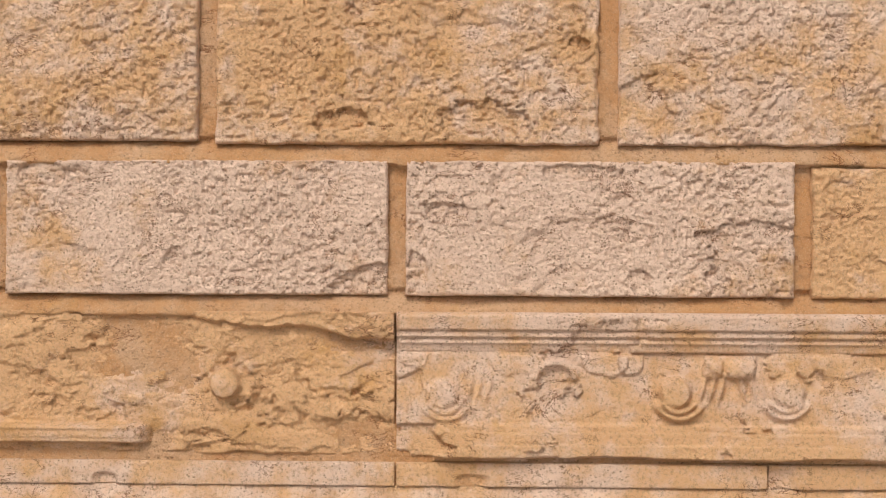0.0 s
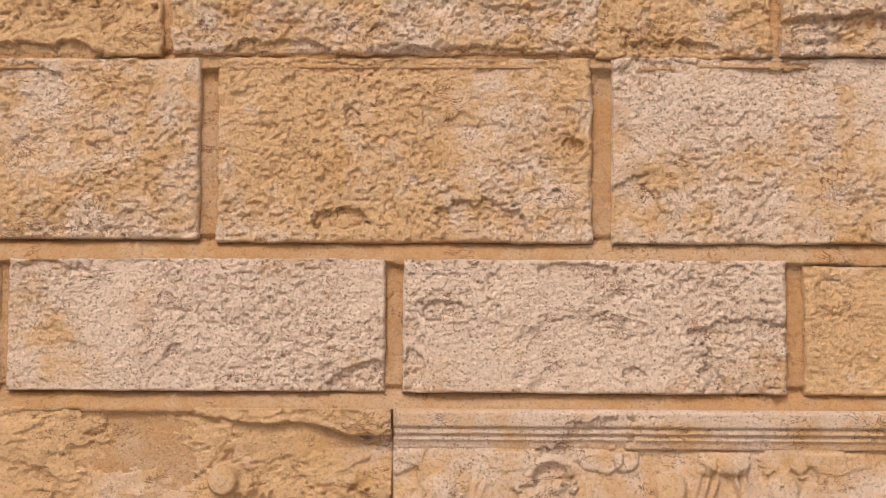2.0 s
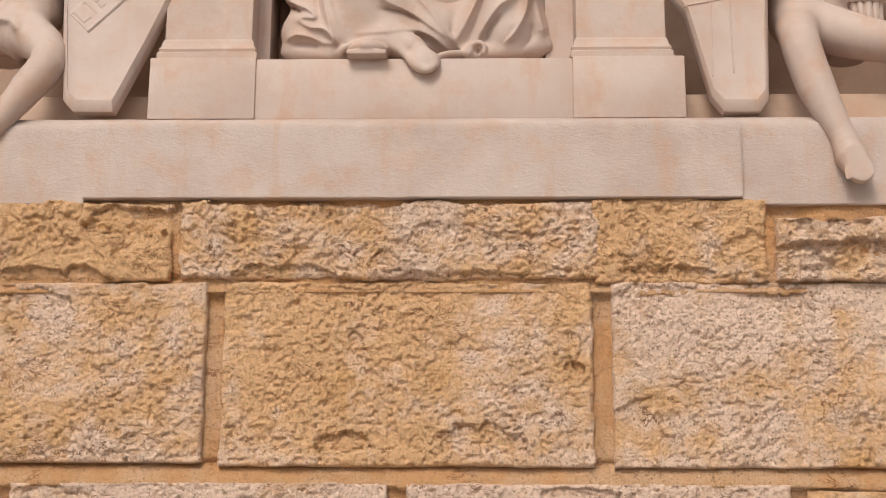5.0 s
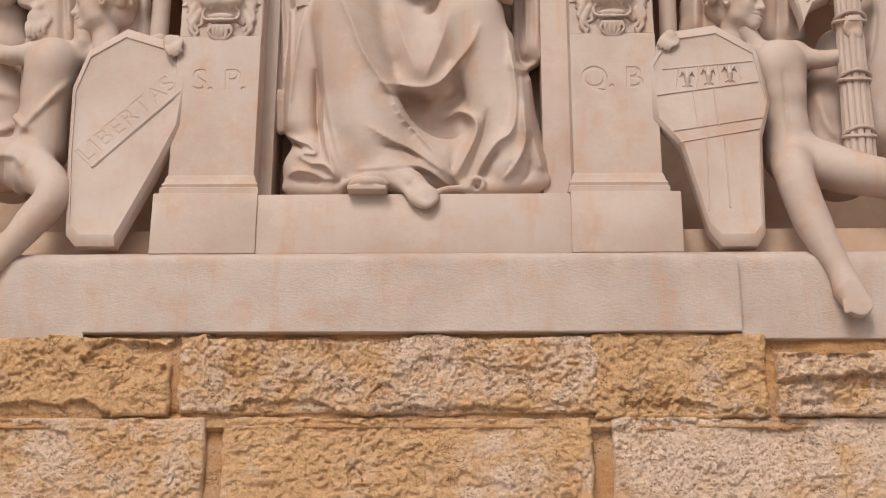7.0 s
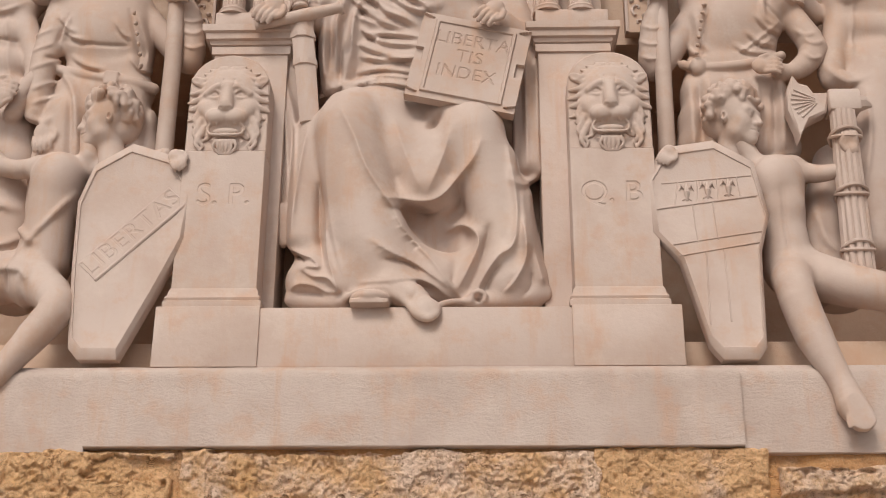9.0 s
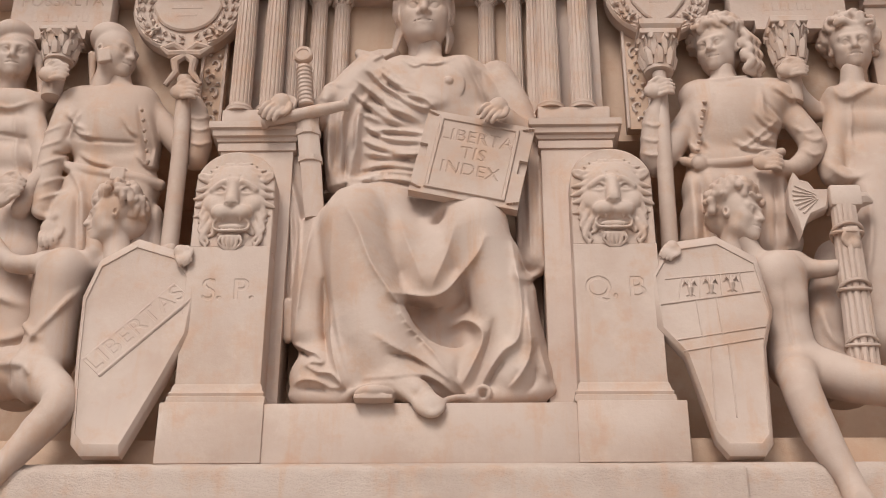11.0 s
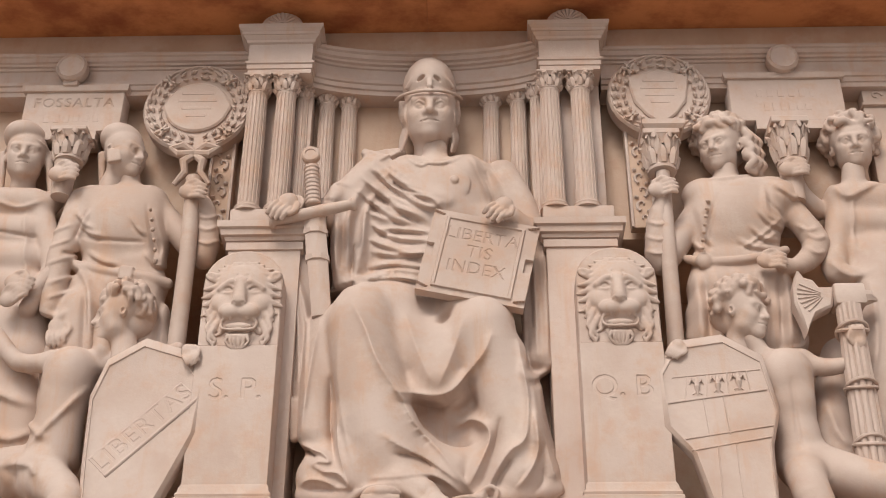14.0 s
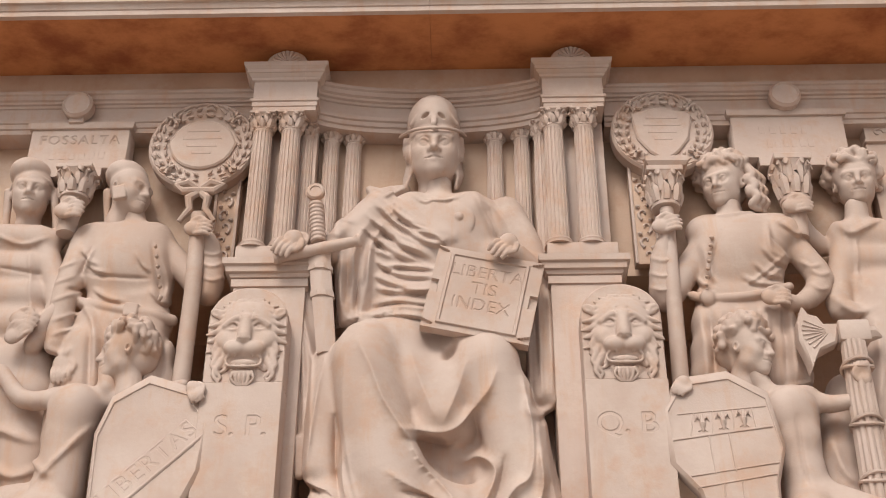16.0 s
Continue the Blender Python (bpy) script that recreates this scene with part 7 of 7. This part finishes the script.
# lettered tablet
tablet = thing("tablet", "marble tablet lettered LIBERTATIS INDEX held on the knee", "tablet")
TL, TR, BR, BL = (Vector(q) for q in (TAB_TL, TAB_TR, TAB_BR, TAB_BL))
eu = ((TR - TL) + (BR - BL)) / 2
ev = ((TL - BL) + (TR - BR)) / 2
tc = (TL + TR + BR + BL) / 4
en = eu.cross(ev).normalized()
tabw, tabh = eu.length, ev.length
words = letters("LIBERTA\nTIS\nINDEX", 0.092, 0, 0.02, 0, 1.05)


def tab_face(U, V):
    h = np.zeros(U.shape)
    a, b = np.abs(U) / (tabw / 2), np.abs(V) / (tabh / 2)
    inner = (a < 0.74) & (b < 0.86)
    frame_ = inner & ((a > 0.68) | (b > 0.80))
    h = np.where(inner, 0.004, 0.0) + np.where(frame_, 0.008, 0) - 0.0035 * words(U, V) + np.where((a > 0.86) & (b < 0.16), -0.02, 0.0)
    notch = (a > 0.76) & (np.abs(b - 0.9) < (a - 0.76) * 0.35)
    h = h - 0.016 * notch
    return h


def tab_sheet():
    nx, nz = 120, 110
    U, V = np.meshgrid(np.linspace(-tabw / 2, tabw / 2, nx + 1), np.linspace(-tabh / 2, tabh / 2, nz + 1), indexing="ij")
    H = tab_face(U, V)
    e, w, n = np.array(eu.normalized()), np.array(ev.normalized()), np.array(en)
    VV = (np.array(tc) + U[..., None] * e + V[..., None] * w + H[..., None] * n).reshape(-1, 3)
    idx = np.arange((nx + 1) * (nz + 1)).reshape(nx + 1, nz + 1)
    Q = np.stack([idx[:-1, :-1], idx[1:, :-1], idx[1:, 1:], idx[:-1, 1:]], -1).reshape(-1, 4)
    rim = np.concatenate([idx[:, 0], idx[-1, 1:], idx[-2::-1, -1], idx[0, -2:0:-1]])
    nb = len(VV) + np.arange(len(rim))
    VV = np.concatenate([VV, VV[rim] - 0.06 * n])
    Q = np.concatenate([Q, np.stack([np.roll(rim, -1), rim, nb, np.roll(nb, -1)], -1), ])
    return mesh_of("tablet", VV, Q, False)


part("tablet_plate", tab_sheet(), white, tablet)

# axe and bundle of rods
fasces = thing("fasces", "marble bundle of bound rods with axe head", "fasces")
F0, F1 = Vector(FAS0), Vector(FAS1)
fd = (F1 - F0)
for i in range(11):
    a = 2 * math.pi * i / 11
    o = Vector((0.052 * math.cos(a), 0.052 * math.sin(a), 0))
    part("rod", tube([F0 + o * (0.8 + 0.25 * q) + fd * q for q in (0, 0.25, 0.5, 0.75, 1.0)], 0.017, 8), white, fasces)
part("rod_core", tube([F0 + fd * q for q in (-0.02, 0.5, 1.0)], [0.036, 0.052, 0.056], 12), white, fasces)
for q in (0.16, 0.52, 0.86):
    for s in (-1, 1):
        ring = [F0 + fd * (q + s * 0.028 * math.sin(a)) + Vector((0.070 * math.cos(a), 0.070 * math.sin(a), 0)) for a in [2 * math.pi * i / 24 for i in range(25)]]
        part("binding", tube(ring, 0.009, 6), white, fasces, "crossed ribbon binding")
ax0, ax1, ax2, ax3 = (Vector(q) for q in (AXE0, AXE1, AXE2, AXE3))
yb = ax0.y
blade = [(ax0.x + 0.035, ax0.z + 0.02), (ax0.x + 0.005, ax0.z - 0.06), (ax0.x + 0.0, ax0.z - 0.16), (ax0.x + 0.03, ax0.z - 0.26), (ax1.x - 0.01, ax1.z + 0.01), (ax1.x + 0.012, ax1.z + 0.06),
         (ax1.x + 0.04, ax2.z - 0.10), (ax2.x - 0.02, ax2.z - 0.055), (ax2.x, ax2.z + 0.045), (ax2.x - 0.07, ax2.z + 0.045), (ax0.x + 0.10, ax2.z + 0.085), (ax0.x + 0.06, ax0.z - 0.02)]
bl = part("axe_blade", slab(blade[::-1], yb - 0.01, yb + 0.07, 0.010), white, fasces, "fan-ribbed axe blade")
for i in range(7):
    a = radians(150 + 13 * i)
    o = Vector((ax2.x - 0.05, yb - 0.012, ax2.z - 0.0))
    part("rib", tube([o + Vector((r * math.cos(a), 0, r * math.sin(a) * 0.9)) for r in (0.02, 0.08, 0.13)], [0.003, 0.005, 0.006], 6), white, bl)
part("axe_socket", box(ax2.x - 0.01, ax3.x - 0.03, yb - 0.03, yb + 0.09, ax2.z - 0.055, ax2.z + 0.055, 0.012), white, fasces)
part("axe_spike", tube([(ax3.x - 0.04, yb + 0.03, ax2.z), (ax3.x + 0.0, yb + 0.03, ax2.z + 0.005), (ax3.x + 0.035, yb + 0.03, ax2.z - 0.01)], [0.045, 0.036, 0.006], 8), white, fasces)

# wreathed medallions on staffs


def wreath(at, edge, words, label, seed):
    t = thing("wreath_medallion", label, "medallion", "wreath medallions")
    r = edge[0] - at[0]
    cx, cy, cz = at
    part("disc", turned(0, 0, [(r * 0.6, 0.0), (r * 1.0, 0.0), (r * 1.0, 0.07), (r * 0.96, 0.085), (r * 0.93, 0.085), (r * 0.91, 0.075), (r * 0.66, 0.070), (r * 0.2, 0.068), (0.002, 0.068)], 48), white, t).matrix_basis = pose(cx, cy + 0.06, cz, 90, 0, 0)
    rnd = random.Random(seed)
    for i in range(26):
        a = 2 * math.pi * (i + 0.5) / 26
        for s in (-0.10, 0.0, 0.10):
            d = 0.5 if math.cos(a) > 0 else -0.5
            p = []
            for q, rad in ((0, 0.3), (0.45, 1.0), (1.0, 0.1)):
                b = a + d * 0.32 * q * (1 if math.sin(a) > -2 else 1)
                rr = r * (0.80 + s * 0.9 + 0.05 * q * (1 if s >= 0 else -1))
                p.append((cx + rr * math.cos(b), cy - 0.018 - 0.010 * q, cz + rr * math.sin(b)))
            part("leaf", tube(p, [0.005, 0.012 * rnd.uniform(0.8, 1.2), 0.003], 6), white, t)
    for k in (45, 135, 225, 315):
        a = radians(k)
        for s in (-1, 1):
            part("ribbon", tube([(cx + r * q * math.cos(a + s * w), cy - 0.036, cz + r * q * math.sin(a + s * w)) for q, w in ((0.68, -0.07), (0.80, 0.0), (0.92, 0.07))], 0.010, 6), white, t)
    inner = [(cx + r * 0.60 * math.cos(2 * math.pi * i / 24) * (1.0 if i % 6 else 1.06), cz + r * 0.56 * math.sin(2 * math.pi * i / 24)) for i in range(24)]
    if seed == 2:
        inner = [(cx + r * u, cz + r * v) for u, v in ((0.0, -0.74), (0.28, -0.52), (0.50, -0.20), (0.56, 0.12), (0.60, 0.46), (0.30, 0.50), (0.0, 0.60), (-0.30, 0.50), (-0.60, 0.46), (-0.56, 0.12), (-0.50, -0.20), (-0.28, -0.52))][::-1]
    sc = part("scutcheon", slab(inner[::-1], cy - 0.028, cy + 0.03, 0.008), white, t)
    for i, w in enumerate((0.30, 0.36, 0.28, 0.18)):
        part("worn_letters", box(cx - r * w, cx + r * w, cy - 0.030, cy - 0.02, cz + r * (0.27 - 0.17 * i), cz + r * (0.33 - 0.17 * i), 0.001, 1), white, sc)
    return t


wreath(WREATH_L, WREATH_LR, 4, "round marble wreath medallion with worn inscription, tied ribbons", 1)
wreath(WREATH_R, WREATH_RR, 4, "round marble wreath medallion with shield-shaped scutcheon", 2)

for nm, pts_, rad, lab in (("staff_with_ribbons", (STAFF_L0, STAFF_L1, STAFF_L2), (0.040, 0.042, 0.046), "plain marble staff below the ribboned wreath"), ("staff_with_capital", (STAFF_R0, lerp(STAFF_R0, STAFF_R1, 0.5), STAFF_R1), (0.036, 0.040, 0.044), "plain marble staff topped by a leafy capital")):
    t = thing(nm, lab, "staff", "staffs")
    part("pole", tube(pts_, rad, 14), white, t)
    if nm == "staff_with_capital":
        capital(CAP_R0[0], CAP_R0[1], 0.066, CAP_R0[2] + 0.02, CAP_R1[2] - 0.02, t, "leafy capital")
        part("abacus", collar(CAP_R1[0] - 0.095, CAP_R1[0] + 0.095, CAP_R1[1] - 0.09, CAP_R1[1] + 0.10, [(0.0, CAP_R1[2] - 0.02), (0.015, CAP_R1[2]), (0.015, CAP_R1[2] + 0.03), (0.0, CAP_R1[2] + 0.04)]), white, t)
    else:
        bx_, by_, bz_ = BOW
        for s in (-1, 1):
            part("bow", tube([(bx_, by_, bz_), (bx_ + s * 0.06, by_ - 0.02, bz_ + 0.03), (bx_ + s * 0.12, by_ - 0.01, bz_ + 0.01), (bx_ + s * 0.08, by_ - 0.03, bz_ - 0.03), (bx_, by_ - 0.01, bz_ - 0.01)], [0.02, 0.024, 0.026, 0.022, 0.018], 8), white, t)
            part("ribbon_end", tube([(bx_, by_, bz_ - 0.01), (bx_ + s * 0.05, by_ - 0.02, bz_ - 0.07), (bx_ + s * 0.04, by_ - 0.01, bz_ - 0.13), (bx_ + s * 0.09, by_, bz_ - 0.20)], [0.02, 0.024, 0.02, 0.014], 8), white, t)
for c0, c1, lab in ((TORCH_L0, TORCH_L1, "short marble standard with leafy capital carrying a name plaque"), (TORCH_R0, TORCH_R1, "short marble standard with leafy capital under a name plaque")):
    t = thing("standard", lab, "standard", "standards")
    capital(c0[0] + 0.01, c0[1], 0.068, c0[2] + 0.09, c1[2] + 0.01, t, "leafy capital")
    part("pole", tube([(c0[0], c0[1], c0[2] - 0.12), (c0[0], c0[1], c0[2]), (c0[0], c0[1], c0[2] + 0.10)], [0.05, 0.055, 0.062], 14), white, t)

for p0, p1, pk, l1, lab in ((PLQ_L0, PLQ_L1, PLQ_LK, "FOSSALTA", "marble name plaque lettered FOSSALTA with round finial"), (PLQ_R0, PLQ_R1, PLQ_RK, "", "marble name plaque with worn letters and round finial")):
    t = thing("name_plaque", lab, "plaque", "name plaques")
    x0, x1, z0, z1, y = p0[0], p1[0], p0[2], p1[2], p0[1]
    mk = letters(l1, 0.085, (x0 + x1) / 2, z1 - 0.07, 0, 1.15) if l1 else None
    part("plate", sheet(x0, x1, z0, z1, 0.0035, lambda X, Z: y - 0.004 + (0.006 * mk(X, Z) if mk else 0) + 0.002 * fbm(X * 20, Z * 20, 3, 4), y + 0.12), white, t)
    part("crown", collar(x0, x1, y, y + 0.12, [(0.0, z1), (0.018, z1 + 0.004), (0.024, z1 + 0.02), (0.024, z1 + 0.04), (0.0, z1 + 0.05)]), white, t)
    part("foot", collar(x0 + 0.12, x1 - 0.12, y - 0.006, y + 0.12, [(0.0, z0 - 0.055), (0.0, z0)]), white, t)
    fin = part("finial", turned(0, 0, [(0.05, 0.0), (0.082, 0.0), (0.086, 0.06), (0.074, 0.075), (0.066, 0.066), (0.002, 0.064)], 32), white, t)
    fin.matrix_basis = pose(pk[0], pk[1] - 0.02, pk[2] - 0.05, 90, 0, 0)
    part("finial_neck", box(pk[0] - 0.04, pk[0] + 0.04, pk[1] - 0.060, pk[1] + 0.03, z1 + 0.03, pk[2] - 0.10, 0.004), white, t)
    for i, w in enumerate(((0.16,) if l1 else (0.13, 0.17))):
        zz = (z0 + z1) / 2 - 0.045 - 0.0 * i + (0.09 * i)
        for j in range(6):
            xx = (x0 + x1) / 2 - w + 2 * w * (j + 0.5) / 6
            part("worn_letter", box(xx - 0.016, xx + 0.016, y - 0.0056, y, zz - 0.025, zz + 0.025, 0.001, 1), white, t)

# pilaster at the edge of the group
t = thing("edge_pilaster", "plain marble pilaster with scroll-carved head", "pilaster")
ex, ey, ez = EDGE_R
part("pilaster_shaft", box(ex - 0.055, ex + 0.30, 0.41, 0.52, 5.26, ez - 0.07, 0.005), white, t)
part("pilaster_head", collar(ex - 0.05, ex + 0.30, 0.405, 0.52, [(0.0, ez - 0.07), (0.012, ez - 0.065), (0.012, ez - 0.05), (0.0, ez - 0.045), (0.0, ez + 0.05), (0.02, ez + 0.06), (0.03, ez + 0.08), (0.03, ez + 0.10), (0.0, ez + 0.105)]), white, t)
for i in range(3):
    part("scroll", tube([(ex + 0.02 + 0.08 * i + (0.032 - 0.003 * k) * math.cos(0.6 * k), 0.402, ez + (0.032 - 0.003 * k) * math.sin(0.6 * k)) for k in range(9)], 0.007, 6), white, t)

# rinceau panels between the groups
for px_, pz_, pb, pt in ((PANEL_L[0], PANEL_L[2], 5.28, 6.05), (PANEL_R[0], PANEL_R[2], 5.25, 6.0)):
    t = thing("scrollwork_strip", "narrow marble strip of pierced leafy scrollwork", "panel", "scrollwork strips")
    part("strip", box(px_ - 0.065, px_ + 0.065, 0.385, 0.44, pb, pt, 0.004), back_mat, t)
    for sx in (-0.058, 0.058):
        part("edge", box(px_ + sx - 0.008, px_ + sx + 0.008, 0.372, 0.40, pb, pt, 0.003), white, t)
    n = int((pt - pb) / 0.085)
    for i in range(n):
        zc, s = pb + 0.05 + i * 0.085, (-1) ** i
        sp = [(px_ + s * (0.038 - 0.0045 * k) * math.cos(0.55 * k - 1.2), 0.380, zc + (0.040 - 0.0042 * k) * math.sin(0.55 * k - 1.2)) for k in range(9)]
        part("scroll", tube(sp, [0.010 - 0.0006 * k for k in range(9)], 6), white, t)
        part("berry", tube([(px_ + s * 0.03, 0.378, zc + 0.045), (px_ + s * 0.03, 0.366, zc + 0.045)], [0.013, 0.006], 8), white, t)
